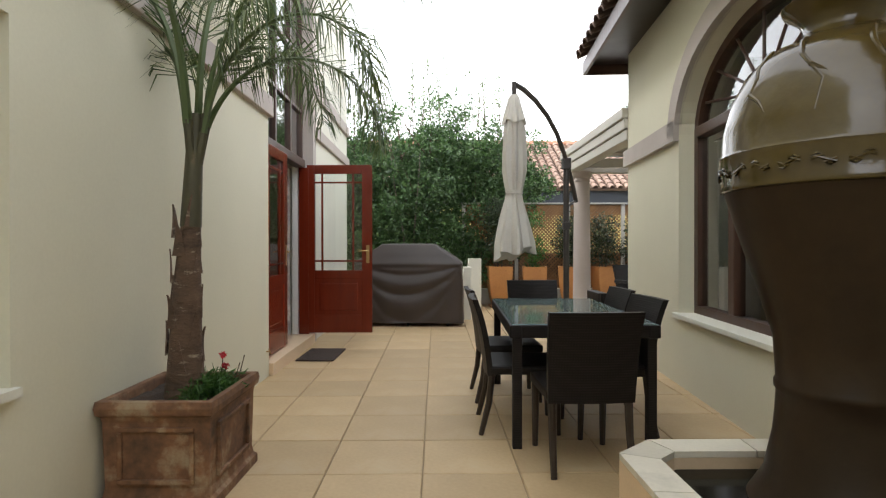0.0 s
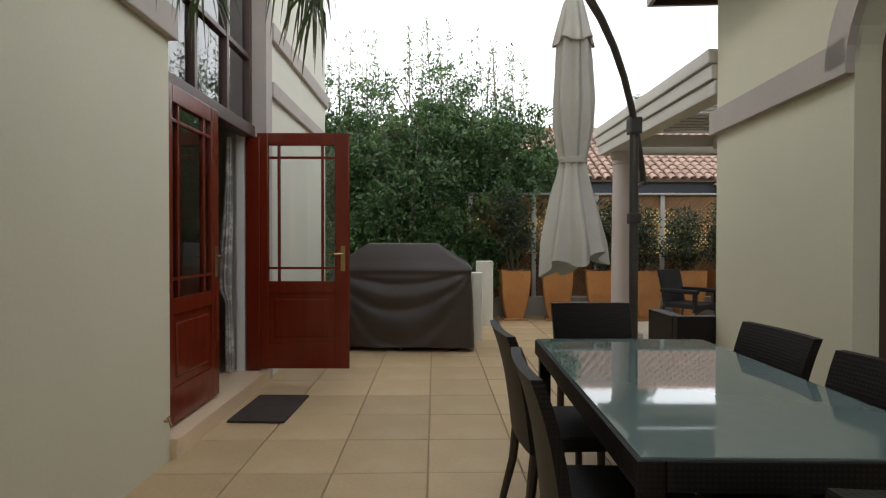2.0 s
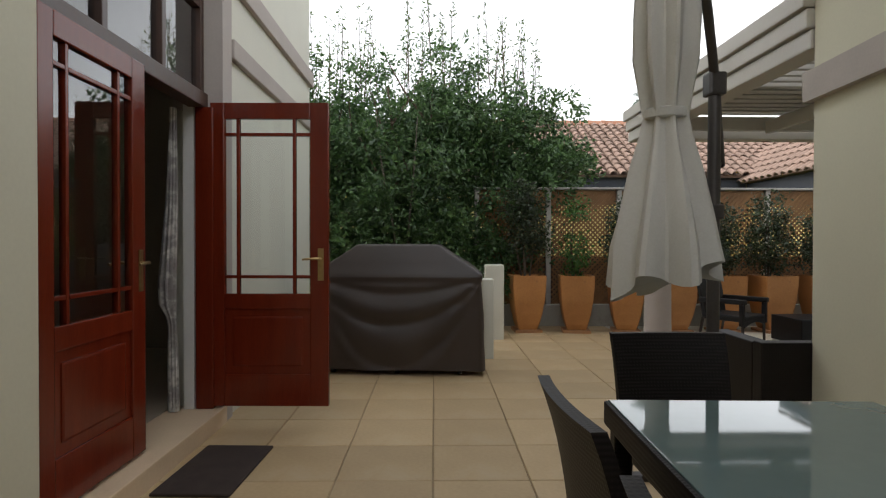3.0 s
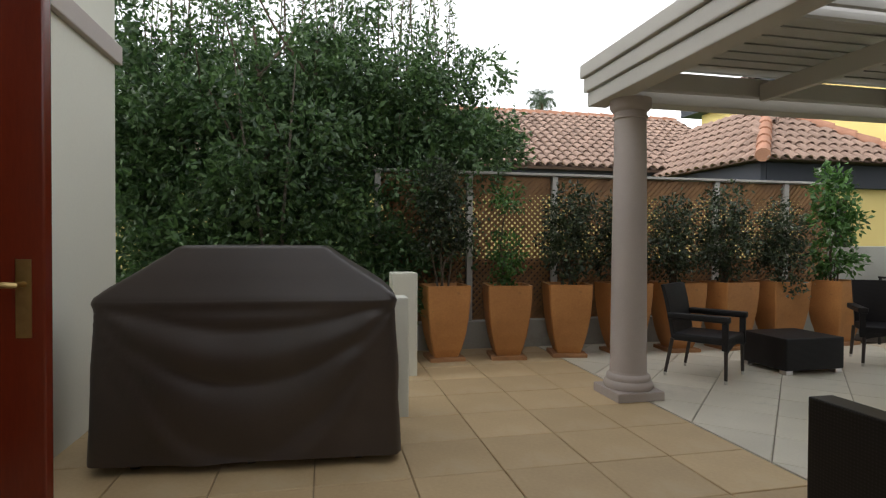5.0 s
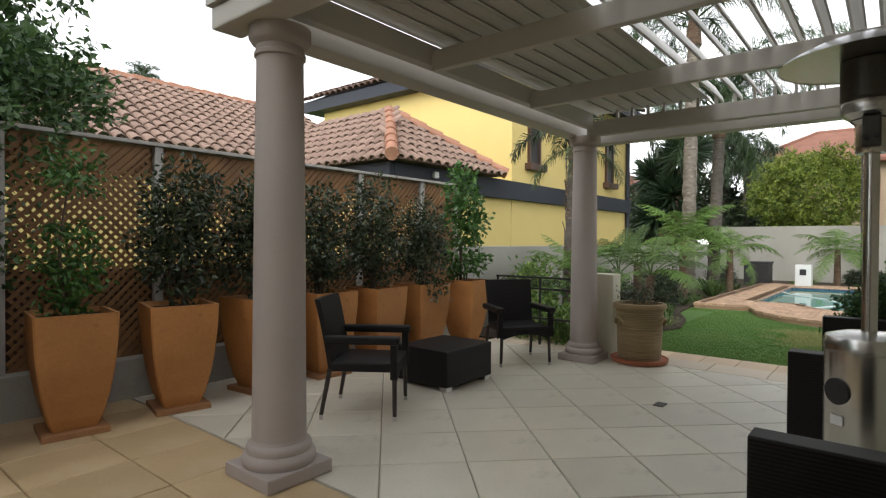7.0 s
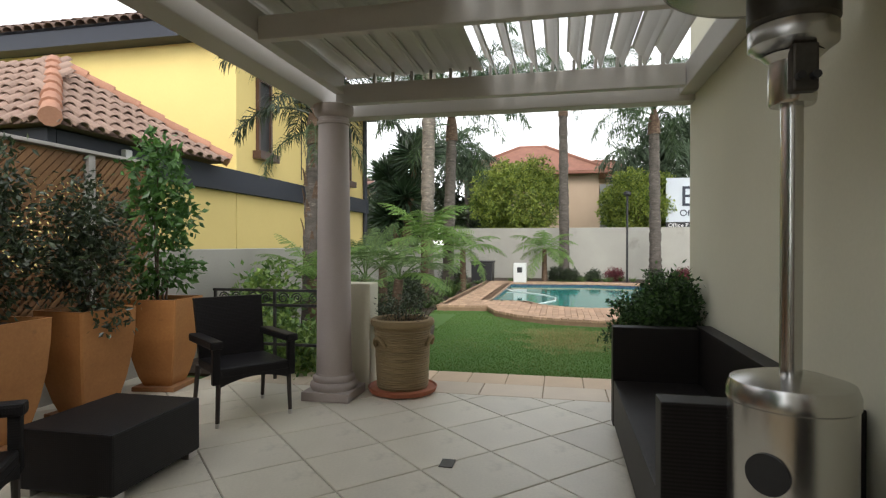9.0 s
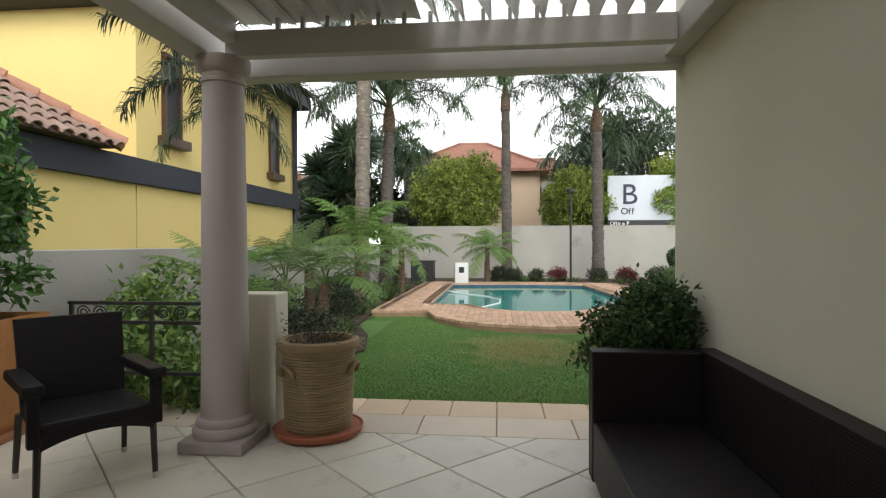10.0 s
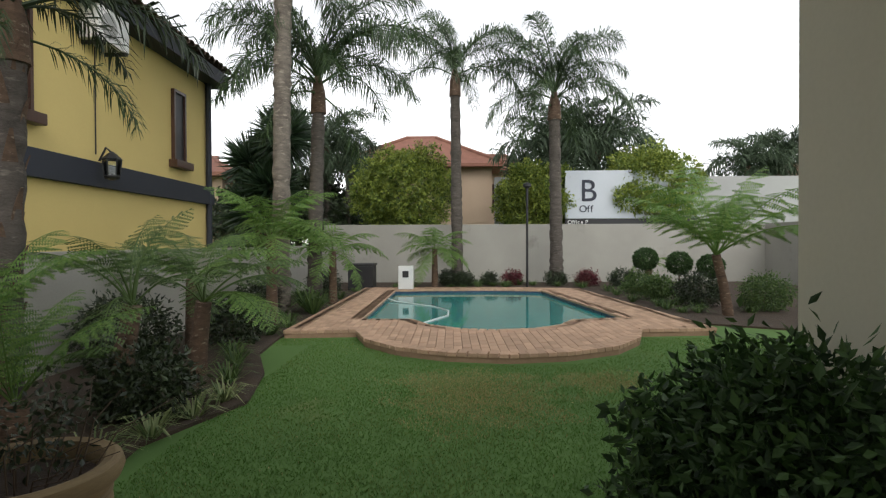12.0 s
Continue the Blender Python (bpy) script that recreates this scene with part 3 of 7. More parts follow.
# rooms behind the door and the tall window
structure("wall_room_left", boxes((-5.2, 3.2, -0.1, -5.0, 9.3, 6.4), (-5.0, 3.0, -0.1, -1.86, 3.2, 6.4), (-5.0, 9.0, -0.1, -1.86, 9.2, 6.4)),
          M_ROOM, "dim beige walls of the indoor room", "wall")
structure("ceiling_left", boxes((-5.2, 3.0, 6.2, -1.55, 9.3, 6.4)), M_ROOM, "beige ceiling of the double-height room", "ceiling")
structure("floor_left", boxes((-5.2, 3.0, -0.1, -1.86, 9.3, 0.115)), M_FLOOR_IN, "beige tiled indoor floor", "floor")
door_step = structure("door_step", boxes((-1.855, 5.13, -0.05, -1.487, 6.90, 0.117), bevel=0.008), M_EDGE, "sandy tiled doorstep below the red double door", "step")

# tall window over the door
XG = -1.66
window_1 = structure("window_1", boxes((XG - 0.05, 5.13, 2.17, XG + 0.06, 6.86, 2.27), bevel=0.006), M_DARKWOOD,
                     "tall dark timber-framed window over the door", "window")
for y in (5.15, 5.72, 6.30, 6.83):
    part("mullion", boxes((XG - 0.03, y - 0.024, 2.27, XG + 0.035, y + 0.024, 6.2), bevel=0.005), M_DARKWOOD, window_1)
for z in (2.86, 3.50, 4.14, 4.78, 5.42):
    for y0, y1 in ((5.174, 5.696), (5.744, 6.276), (6.324, 6.806)):
        part("glazing_bar", boxes((XG - 0.028, y0, z - 0.02, XG + 0.03, y1, z + 0.02), bevel=0.004), M_DARKWOOD, window_1)
for y0, y1 in ((5.174, 5.696), (5.744, 6.276), (6.324, 6.806)):
    for z0, z1 in ((2.27, 2.84), (2.88, 3.48), (3.52, 4.12), (4.16, 4.76), (4.80, 5.40), (5.44, 6.2)):
        glass_pane([(XG, y0, z0), (XG, y1, z0), (XG, y1, z1), (XG, y0, z1)], window_1)

# door frame and leaves
door_frame = structure("door_frame", boxes((XG - 0.06, 5.13, 0.12, XG + 0.07, 5.217, 2.17), (-1.665, 6.80, 0.12, -1.545, 6.875, 2.17), bevel=0.006), M_REDWOOD,
                       "red varnished timber door frame", "door frame")


def door_leaf(name, label):
    """A leaf in the x-z plane, hinged at x = 0."""
    w, h, d = 0.805, 2.07, 0.045
    root = thing(name, label, "door", kind="structure")
    for nm, r in (("stile", (0, -d / 2, 0, 0.095, d / 2, h)), ("stile", (w - 0.125, -d / 2, 0, w, d / 2, h)),
                  ("rail", (0.095, -d / 2, 0, w - 0.125, d / 2, 0.22)), ("rail", (0.095, -d / 2, 0.665, w - 0.125, d / 2, 0.77)),
                  ("rail", (0.095, -d / 2, h - 0.11, w - 0.125, d / 2, h))):
        part(nm, boxes(r, bevel=0.006), M_REDWOOD, root)
    pan = B()
    box(pan, 0.09, -0.009, 0.215, w - 0.12, 0.009, 0.67)
    box(pan, 0.145, -0.017, 0.27, w - 0.175, 0.017, 0.615, bevel=0.014)
    part("panel", pan, M_REDWOOD, root)
    z0, z1 = 0.77, h - 0.11
    for x in (0.187, w - 0.235):
        part("muntin", boxes((x - 0.011, -0.016, z0, x + 0.011, 0.016, z1), bevel=0.004), M_REDWOOD, root)
    for z in (z0 + 0.115, z1 - 0.105):
        for xa, xb in ((0.095, 0.176), (0.198, w - 0.246), (w - 0.224, w - 0.125)):
            part("muntin", boxes((xa, -0.016, z - 0.011, xb, 0.016, z + 0.011), bevel=0.004), M_REDWOOD, root)
    glass_pane([(0.09, 0, z0 - 0.005), (w - 0.12, 0, z0 - 0.005), (w - 0.12, 0, z1 + 0.005), (0.09, 0, z1 + 0.005)], root)
    plate = B()
    for sy in (-1, 1):
        box(plate, w - 0.072, sy * (d / 2 + 0.003) - 0.002, 0.86, w - 0.032, sy * (d / 2 + 0.003) + 0.002, 1.08, bevel=0.0015)
    hp = part("lock_plate", plate, M_BRASS, root, "aged brass lock plate")
    lever = B()
    for sy in (-1, 1):
        tube(lever, [(w - 0.052, sy * 0.022, 1.01), (w - 0.052, sy * 0.07, 1.01), (w - 0.075, sy * 0.078, 1.012), (w - 0.165, sy * 0.078, 1.005)], [0.009, 0.009, 0.009, 0.007], 8)
    part("lever_handle", lever, M_BRASS, hp, "brass lever handle", True)
    return root


door_1 = door_leaf("door_1", "red varnished half-glazed door leaf standing open")
door_1.matrix_basis = pose(-1.57, 6.84, 0.135, 0, 0, -1.0)
door_2 = door_leaf("door_2", "red varnished half-glazed door leaf, shut")
door_2.matrix_basis = pose(-1.62, 5.225, 0.135, 0, 0, 90)

# ---- right house ----
XC, YC, TILT_R = 2.24, 6.33, 4.3       # north-west corner and the lean of the west wall in plan
right = pose(XC, YC, 0, 0, 0, -TILT_R)  # local: -y runs south along the wall, +x goes into the house


def placed(name, bm, material, label, category, smooth=False):
    ob = structure(name, bm, material, label, category, smooth)
    ob.matrix_basis = right
    return ob


WC, WH, SILL, SPRING, RISE, WT = -2.68, 1.08, 0.62, 2.16, 0.68, 0.30


def arch(a, grow=0.0):
    """A point of the window's arch at angle a, with the opening grown by some metres."""
    return WC - (WH + grow) * math.cos(a), SPRING + (RISE + grow) * math.sin(a)


wb = boxes((0, -9.5, -0.1, WT, WC - WH, 3.42), (0, WC + WH, -0.1, WT, 0, 3.42), (0, WC - WH, -0.1, WT, WC + WH, SILL))
N_ARCH = 24
for k in range(N_ARCH):
    (ya, za), (yb, zb) = arch(math.pi * k / N_ARCH), arch(math.pi * (k + 1) / N_ARCH)
    ring = lambda x: [(x, ya, za), (x, yb, zb), (x, yb, 3.42), (x, ya, 3.42)]
    loft(wb, [ring(0), ring(WT)])
placed("wall_right_west", wb, M_WALL, "cream plastered house wall with an arched window", "wall")
placed("window_sill", boxes((-0.045, WC - WH - 0.03, SILL - 0.035, 0.2, WC + WH + 0.03, SILL + 0.004), bevel=0.006), M_WALL_N, "white plastered sill of the arched window", "sill")
ab = B()
for k in range(N_ARCH):
    a0, a1 = math.pi * k / N_ARCH, math.pi * (k + 1) / N_ARCH
    q = [arch(a0, 0.0), arch(a1, 0.0), arch(a1, 0.17), arch(a0, 0.17)]
    loft(ab, [[(-0.045, y, z) for y, z in q], [(0.02, y, z) for y, z in q]])
box(ab, -0.045, WC + WH + 0.002, SPRING - 0.05, 0.02, 0.045, SPRING + 0.13)
box(ab, -0.045, -9.5, SPRING - 0.05, 0.02, WC - WH - 0.002, SPRING + 0.13)
placed("trim_arch_band", ab, M_BAND, "mauve-grey plaster band rising over the arched window", "wall band")

# arched window: frame, mullions, transom, fan bars, panes
GX = 0.17
fb = B()
for k in range(N_ARCH):
    a0, a1 = math.pi * k / N_ARCH, math.pi * (k + 1) / N_ARCH
    q = [arch(a0, -0.075), arch(a1, -0.075), arch(a1, -0.001), arch(a0, -0.001)]
    loft(fb, [[(GX - 0.04, y, z) for y, z in q], [(GX + 0.05, y, z) for y, z in q]])
box(fb, GX - 0.04, WC + WH - 0.075, SILL, GX + 0.05, WC + WH - 0.001, SPRING)
box(fb, GX - 0.04, WC - WH + 0.001, SILL, GX + 0.05, WC - WH + 0.075, SPRING)
box(fb, GX - 0.04, WC - WH + 0.075, SILL, GX + 0.05, WC + WH - 0.075, SILL + 0.07)
window_2 = placed("window_2", fb, M_DARKWOOD, "arched dark timber window with pale curtains behind", "window")
part("transom", boxes((GX - 0.055, WC - WH + 0.06, SPRING - 0.04, GX + 0.05, WC + WH - 0.06, SPRING + 0.05), bevel=0.01), M_DARKWOOD, window_2)
for y in (WC - 0.38, WC + 0.38):
    part("mullion", boxes((GX - 0.045, y - 0.05, SILL + 0.07, GX + 0.04, y + 0.05, SPRING - 0.04), bevel=0.008), M_DARKWOOD, window_2)
hub = B()
tube(hub, [(GX - 0.05, WC, SPRING + 0.07), (GX + 0.03, WC, SPRING + 0.07)], 0.085, 20)
part("fan_hub", hub, M_DARKWOOD, window_2)
for k in range(1, 8):
    y, z = arch(math.pi * k / 8, -0.06)
    part("fan_bar", tube(B(), [(GX, WC, SPRING + 0.07), (GX, y, z)], 0.012, 8), M_DARKWOOD, window_2)
for y0, y1 in ((WC - WH + 0.075, WC - 0.43), (WC - 0.33, WC + 0.33), (WC + 0.43, WC + WH - 0.075)):
    glass_pane([(GX, y1, SILL + 0.07), (GX, y0, SILL + 0.07), (GX, y0, SPRING - 0.04), (GX, y1, SPRING - 0.04)], window_2)
ring = [arch(math.pi * k / N_ARCH, -0.07) for k in range(N_ARCH + 1)]
glass_pane([(GX, y, z + 0.03) for y, z in ring], window_2)

structure("wall_right_north", boxes((XC + 0.30, 6.05, -0.1, 6.73, YC, 3.42), (XC, 6.25, -0.1, XC + 0.30, YC - 0.001, 3.42)), M_WALL, "cream plastered house wall under the pergola", "wall")
structure("wall_right_east", boxes((6.45, -3.0, -0.1, 6.73, 6.05, 3.35)), M_WALL, "cream plastered house wall facing the garden", "wall")
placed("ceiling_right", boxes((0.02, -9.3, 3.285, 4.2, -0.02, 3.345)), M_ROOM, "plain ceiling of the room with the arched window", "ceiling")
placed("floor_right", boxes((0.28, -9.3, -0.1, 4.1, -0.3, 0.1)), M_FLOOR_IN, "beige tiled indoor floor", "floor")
structure("wall_south", boxes((-1.85, -3.4, -0.1, 6.7, -3.2, 3.3)), M_WALL, "plain cream wall closing the courtyard", "wall")

# curtains
def curtain(name, y0, y1, z0, z1, x, folds, material, label, m=None):
    n = folds * 8
    bm = B()
    slab(bm, lambda u, v: (x + 0.035 * math.sin(u * folds * 2 * math.pi) * (0.7 + 0.3 * v), y0 + (y1 - y0) * u, z0 + (z1 - z0) * v), n, 6, (0.004, 0, 0))
    ob = tagged(mesh_object(name, bm, material, True), label, "curtain")
    if m is not None:
        ob.matrix_basis = m
    return ob


curtain("curtain", WC + 0.42, WC + WH, 0.104, 2.10, 0.345, 5, M_CURTAIN, "pale sheer curtain hanging beside the arched window", right)
curtain("curtain", WC - 0.30, WC + 0.30, 0.104, 2.10, 0.345, 5, M_CURTAIN, "pale sheer curtain hanging behind the arched window", right)
curtain("curtain", WC - WH, WC - 0.42, 0.104, 2.10, 0.345, 5, M_CURTAIN, "pale sheer curtain hanging beside the arched window", right)
rod = tube(B(), [(0.345, WC - WH - 0.1, 2.115), (0.345, WC + WH + 0.1, 2.115)], 0.014, 10)
cr = tagged(mesh_object("curtain_rod", rod, M_DARKWOOD), "dark curtain rod above the pale sheers", "curtain rod")
cr.matrix_basis = right


def tied_curtain(x, y):
    """Gathered cloth, wide above its tie and narrow below it."""
    bm = B()
    rings = []
    for z, hw, dx in ((0.125, 0.032, 0.015), (0.30, 0.032, 0.012), (0.55, 0.028, 0.010), (0.70, 0.024, 0.008), (0.76, 0.030, 0.0), (0.84, 0.050, -0.02), (0.98, 0.052, -0.022), (1.2, 0.044, -0.01), (1.5, 0.034, 0.005), (1.85, 0.026, 0.012), (2.15, 0.020, 0.015)):
        ring = []
        for k in range(48):
            a = 2 * math.pi * k / 48
            r = 1 + 0.16 * math.sin(9 * a + z * 2.0) + 0.05 * math.sin(17 * a)
            ring.append((x + dx + hw * r * math.cos(a), y + hw * 0.8 * r * math.sin(a), z))
        rings.append(ring)
    loft(bm, rings)
    return tagged(mesh_object("curtain", bm, M_CURTAIN_PATTERN, True), "grey patterned curtain tied aside in the doorway", "curtain")


tied_curtain(-1.80, 6.74)
structure("trim_inner_jamb", boxes((-1.745, 6.80, 0.12, -1.675, 6.925, 2.2)), M_WHITEPLAST, "white inner door jamb", "jamb")

# roof over the right house: soffit, fascia, barrel tiles
EZ = 3.40
rb = B()
loft(rb, [[(-0.42, 0.32, EZ), (5.2, 0.32, EZ), (5.2, -9.5, EZ), (-0.42, -9.5, EZ)], [(-0.42, 0.32, EZ + 0.05), (5.2, 0.32, EZ + 0.05), (5.2, -9.5, EZ + 0.05), (-0.42, -9.5, EZ + 0.05)],
          [(2.2, -2.4, EZ + 1.45), (2.5, -2.4, EZ + 1.45), (2.5, -9.5, EZ + 1.45), (2.2, -9.5, EZ + 1.45)]])
roof_right = placed("roof_right", rb, M_BLACKWOOD, "dark timber eaves and roof deck of the house", "roof")
part("fascia", boxes((-0.45, -9.5, EZ - 0.12, -0.417, 0.35, EZ + 0.04), (-0.417, 0.317, EZ - 0.12, 5.2, 0.35, EZ + 0.04)), M_DARKWOOD, roof_right, "dark brown fascia board")

# ---- pergola ----
pergola = thing("pergola", "grey-white louvred pergola with layered beams over the patio", "pergola")
for k, dz in enumerate((0.0, 0.125, 0.25)):
    part("west_beam_board", boxes((2.22 - 0.025 * k, 6.335, 2.43 + dz, 2.40, 9.46 + 0.025 * k, 2.43 + dz + 0.118), bevel=0.012), M_PERGOLA, pergola)
part("north_beam", boxes((2.41, 9.22, 2.43, 6.70, 9.40, 2.58), bevel=0.01), M_PERGOLA, pergola)
part("inner_beam", boxes((2.41, 9.06, 2.50, 6.25, 9.14, 2.65), bevel=0.008), M_PERGOLA, pergola)
part("east_beam", boxes((6.56, 6.20, 2.38, 6.72, 9.215, 2.52), bevel=0.01), M_PERGOLA, pergola)
part("inner_beam", boxes((6.26, 6.46, 2.42, 6.34, 9.14, 2.58), bevel=0.008), M_PERGOLA, pergola)
part("wall_plate", boxes((2.41, 6.335, 2.42, 6.555, 6.45, 2.60), bevel=0.01), M_PERGOLA, pergola)
for x in (3.62, 4.96):
    part("cross_beam", boxes((x - 0.03, 6.46, 2.46, x + 0.03, 9.055, 2.60), bevel=0.008), M_PERGOLA, pergola)


def blade_mesh():
    bm = B()
    prof = [(-0.095, 0.0), (-0.085, 0.014), (-0.03, 0.022), (0.05, 0.014), (0.078, 0.016), (0.095, 0.004), (0.092, -0.012), (0.075, 0.002), (0.05, 0.002), (-0.03, 0.008), (-0.08, 0.0)]
    loft(bm, [[(2.42, y, z) for y, z in prof], [(6.44, y, z) for y, z in prof]])
    bmesh.ops.recalc_face_normals(bm, faces=bm.faces[:])
    me = bpy.data.meshes.new("louvre_blade")
    bm.to_mesh(me)
    bm.free()
    me.materials.append(M_BLADE)
    return me


blade = blade_mesh()
for k in range(16):
    y = 6.60 + 0.16 * k
    shut = y > 8.02
    share("louvre_blade", blade, pergola, pose(0, y, 2.675 if shut else 2.70, 4 if shut else 62))
for k in range(15):
    y = 6.60 + 0.16 * k
    part("blade_pin", boxes((6.345, y - 0.012, 2.52, 6.385, y + 0.012, 2.68)), M_PERGOLA, pergola)


def column(x, y):
    root = thing("column", "taupe painted round column on a square plinth", "column", "pergola columns", "structure")
    root.location = (x, y, 0)
    part("plinth", boxes((-0.205, -0.205, 0, 0.205, 0.205, 0.075), bevel=0.01), M_STONE, root)
    part("base", lathe(B(), [(0.19, 0.075), (0.198, 0.095), (0.198, 0.115), (0.187, 0.135), (0.172, 0.142), (0.176, 0.165), (0.168, 0.185), (0.152, 0.195), (0.148, 0.21)], 40), M_STONE, root, smooth=True)
    part("shaft", lathe(B(), [(0.147, 0.205), (0.143, 0.5), (0.139, 1.1), (0.133, 1.7), (0.125, 2.27)], 40), M_STONE, root, smooth=True)
    part("capital", lathe(B(), [(0.126, 2.268), (0.137, 2.275), (0.137, 2.295), (0.128, 2.30), (0.128, 2.33), (0.15, 2.345), (0.165, 2.37), (0.165, 2.43)], 40), M_STONE, root, smooth=True)
    return root


column(2.46, 9.17)
column(6.36, 9.20)

# ---- garden walls ----
structure("wall_garden_north", boxes((6.95, 11.4, -0.1, 23.3, 11.62, 1.22), bevel=0.01), M_GARDEN_WALL, "pale grey-white garden boundary wall", "garden wall")
structure("wall_garden_east", boxes((23.3, -3.0, -0.1, 23.55, 11.62, 1.90), bevel=0.01), M_GARDEN_WALL, "pale grey-white wall behind the pool", "garden wall")
structure("wall_garden_south", boxes((6.7, -3.2, -0.1, 23.3, -2.95, 1.90), bevel=0.01), M_GARDEN_WALL, "pale garden boundary wall", "garden wall")
structure("wall_fence_plinth", boxes((-6.5, 11.32, -0.1, 6.94, 11.52, 0.32), bevel=0.01), M_GARDEN_WALL, "low pale plinth wall under the lattice", "garden wall")

# ---- dining set ----
def back_panel(w, z0, z1, lean, flare):
    """A woven chair back that leans and curls away from the seat."""
    bm = B()
    slab(bm, lambda u, v: ((u - 0.5) * (w + 0.03 * v), -0.215 - lean * v - flare * v ** 3 - 0.018 * (1 - (2 * u - 1) ** 2), z0 + (z1 - z0) * v), 8, 8, (0, 0.036, 0))
    return bm


def dining_chair():
    root = thing("dining_chair", "black-brown woven wicker dining chair with timber legs", "chair", "chairs round the table")
    part("seat", boxes((-0.235, -0.225, 0.385, 0.235, 0.235, 0.445), bevel=0.018), M_WICKER, root)
    part("backrest", back_panel(0.46, 0.38, 0.865, 0.05, 0.05), M_WICKER, root, smooth=True)
    for x in (-0.205, 0.205):
        part("leg", tube(B(), [(x, 0.205, 0.39), (x, 0.21, 0.2), (x, 0.215, 0.0)], [0.024, 0.021, 0.017], 8), M_BLACKWOOD, root)
        part("leg", tube(B(), [(x, -0.205, 0.39), (x, -0.225, 0.2), (x * 1.02, -0.275, 0.0)], [0.024, 0.021, 0.017], 8), M_BLACKWOOD, root)
    return root


chair = dining_chair()
chair.matrix_basis = pose(0.83, 3.10, 0, 0, 0, 1.5)
for x, y, a in ((0.60, 4.42, -88), (0.59, 3.70, -92), (1.18, 4.34, 91), (1.12, 3.62, 93), (0.965, 5.10, 180)):
    copy_thing(chair, pose(x, y, 0, 0, 0, a))

table = thing("dining_table", "dark wicker dining table with a glass top", "table")
table.matrix_basis = pose(0.925, 4.02, 0, 0, 0, -2.0)
TX, TY = 0.44, 0.81
part("tabletop", boxes((-TX + 0.012, -TY + 0.012, 0.732, TX - 0.012, TY - 0.012, 0.742), bevel=0.003), M_TABLEGLASS, table, "green-tinted glass top")
part("table_frame", boxes((-TX, -TY, 0.66, -TX + 0.07, TY, 0.736), (TX - 0.07, -TY, 0.66, TX, TY, 0.736),
                          (-TX + 0.07, -TY, 0.66, TX - 0.07, -TY + 0.07, 0.736), (-TX + 0.07, TY - 0.07, 0.66, TX - 0.07, TY, 0.736), bevel=0.008), M_WICKER, table)
part("woven_panel", boxes((-TX + 0.07, -TY + 0.07, 0.70, TX - 0.07, TY - 0.07, 0.715)), M_WICKER_FLAT, table)
for sx in (-1, 1):
    for sy in (-1, 1):
        x, y = sx * (TX - 0.045), sy * (TY - 0.045)
        part("leg", boxes((x - 0.028, y - 0.028, 0, x + 0.028, y + 0.028, 0.66), bevel=0.006), M_WICKER, table)

# ---- cantilever umbrella, folded ----
umbrella = thing("cantilever_umbrella", "folded off-white cantilever umbrella on a bronze pole", "umbrella")
UX, UY, PX, PY = 0.712, 4.84, 1.43, 5.93
part("base_bar", boxes((PX - 0.45, PY - 0.03, 0, PX + 0.45, PY + 0.03, 0.035), bevel=0.005), M_BRONZE, umbrella)
part("base_bar", boxes((PX - 0.03, PY + 0.032, 0, PX + 0.03, PY + 0.45, 0.035), (PX - 0.03, PY - 0.45, 0, PX + 0.03, PY - 0.032, 0.035), bevel=0.005), M_BRONZE, umbrella)
part("pole", tube(B(), [(PX, PY, 0.03), (PX, PY, 2.10)], [0.032, 0.032], 14), M_BRONZE, umbrella, smooth=True)
ax, ay = (UX - PX), (UY - PY)
arm_pts = [(PX + ax * s, PY + ay * s, z) for s, z in ((-0.24, 1.70), (-0.16, 1.86), (-0.06, 2.03), (0.06, 2.20), (0.22, 2.37), (0.42, 2.50), (0.64, 2.585), (0.85, 2.625), (1.0, 2.625))]
part("arm", tube(B(), arm_pts, 0.024, 12), M_BRONZE, umbrella, smooth=True)
part("pivot", boxes((PX - 0.045, PY - 0.045, 2.03, PX + 0.045, PY + 0.045, 2.15), bevel=0.012), M_BRONZE, umbrella)
part("brace", tube(B(), [(PX, PY, 1.62), (PX - ax * 0.24, PY - ay * 0.24, 1.72)], 0.012, 8), M_BRONZE, umbrella)
part("crank_box", boxes((PX - 0.04, PY - 0.04, 1.38, PX + 0.04, PY + 0.04, 1.46), bevel=0.012), M_BRONZE, umbrella)
part("hanger", tube(B(), [(UX, UY, 2.64), (UX, UY, 2.48)], 0.022, 10), M_BRONZE, umbrella)


def folded_canopy():
    bm = B()
    rows = [(2.53, 0.030), (2.50, 0.048), (2.44, 0.062), (2.34, 0.085), (2.30, 0.098), (2.295, 0.075), (2.20, 0.082), (2.0, 0.092), (1.85, 0.090), (1.70, 0.066),
            (1.66, 0.060), (1.60, 0.070), (1.48, 0.100), (1.34, 0.130), (1.24, 0.150), (1.17, 0.160)]
    rings = []
    seg = 64
    for j, (z, r) in enumerate(rows):
        ring = []
        for k in range(seg):
            a = 2 * math.pi * k / seg
            fold = 1 + 0.20 * math.cos(8 * a + 0.5 * math.sin(z * 4)) * min(1, j / 5) + 0.06 * math.sin(5 * a + z * 7)
            drop = 0.0
            if j == len(rows) - 1:
                drop = -0.09 * (0.5 + 0.5 * math.cos(a - 2.4)) - 0.03 * math.cos(4 * a)
            if j == 4:
                drop = -0.035 * (0.5 + 0.5 * math.cos(4 * a))
            ring.append((UX + r * fold * math.cos(a), UY + r * fold * math.sin(a), z + drop))
        rings.append(ring)
    loft(bm, rings)
    return bm


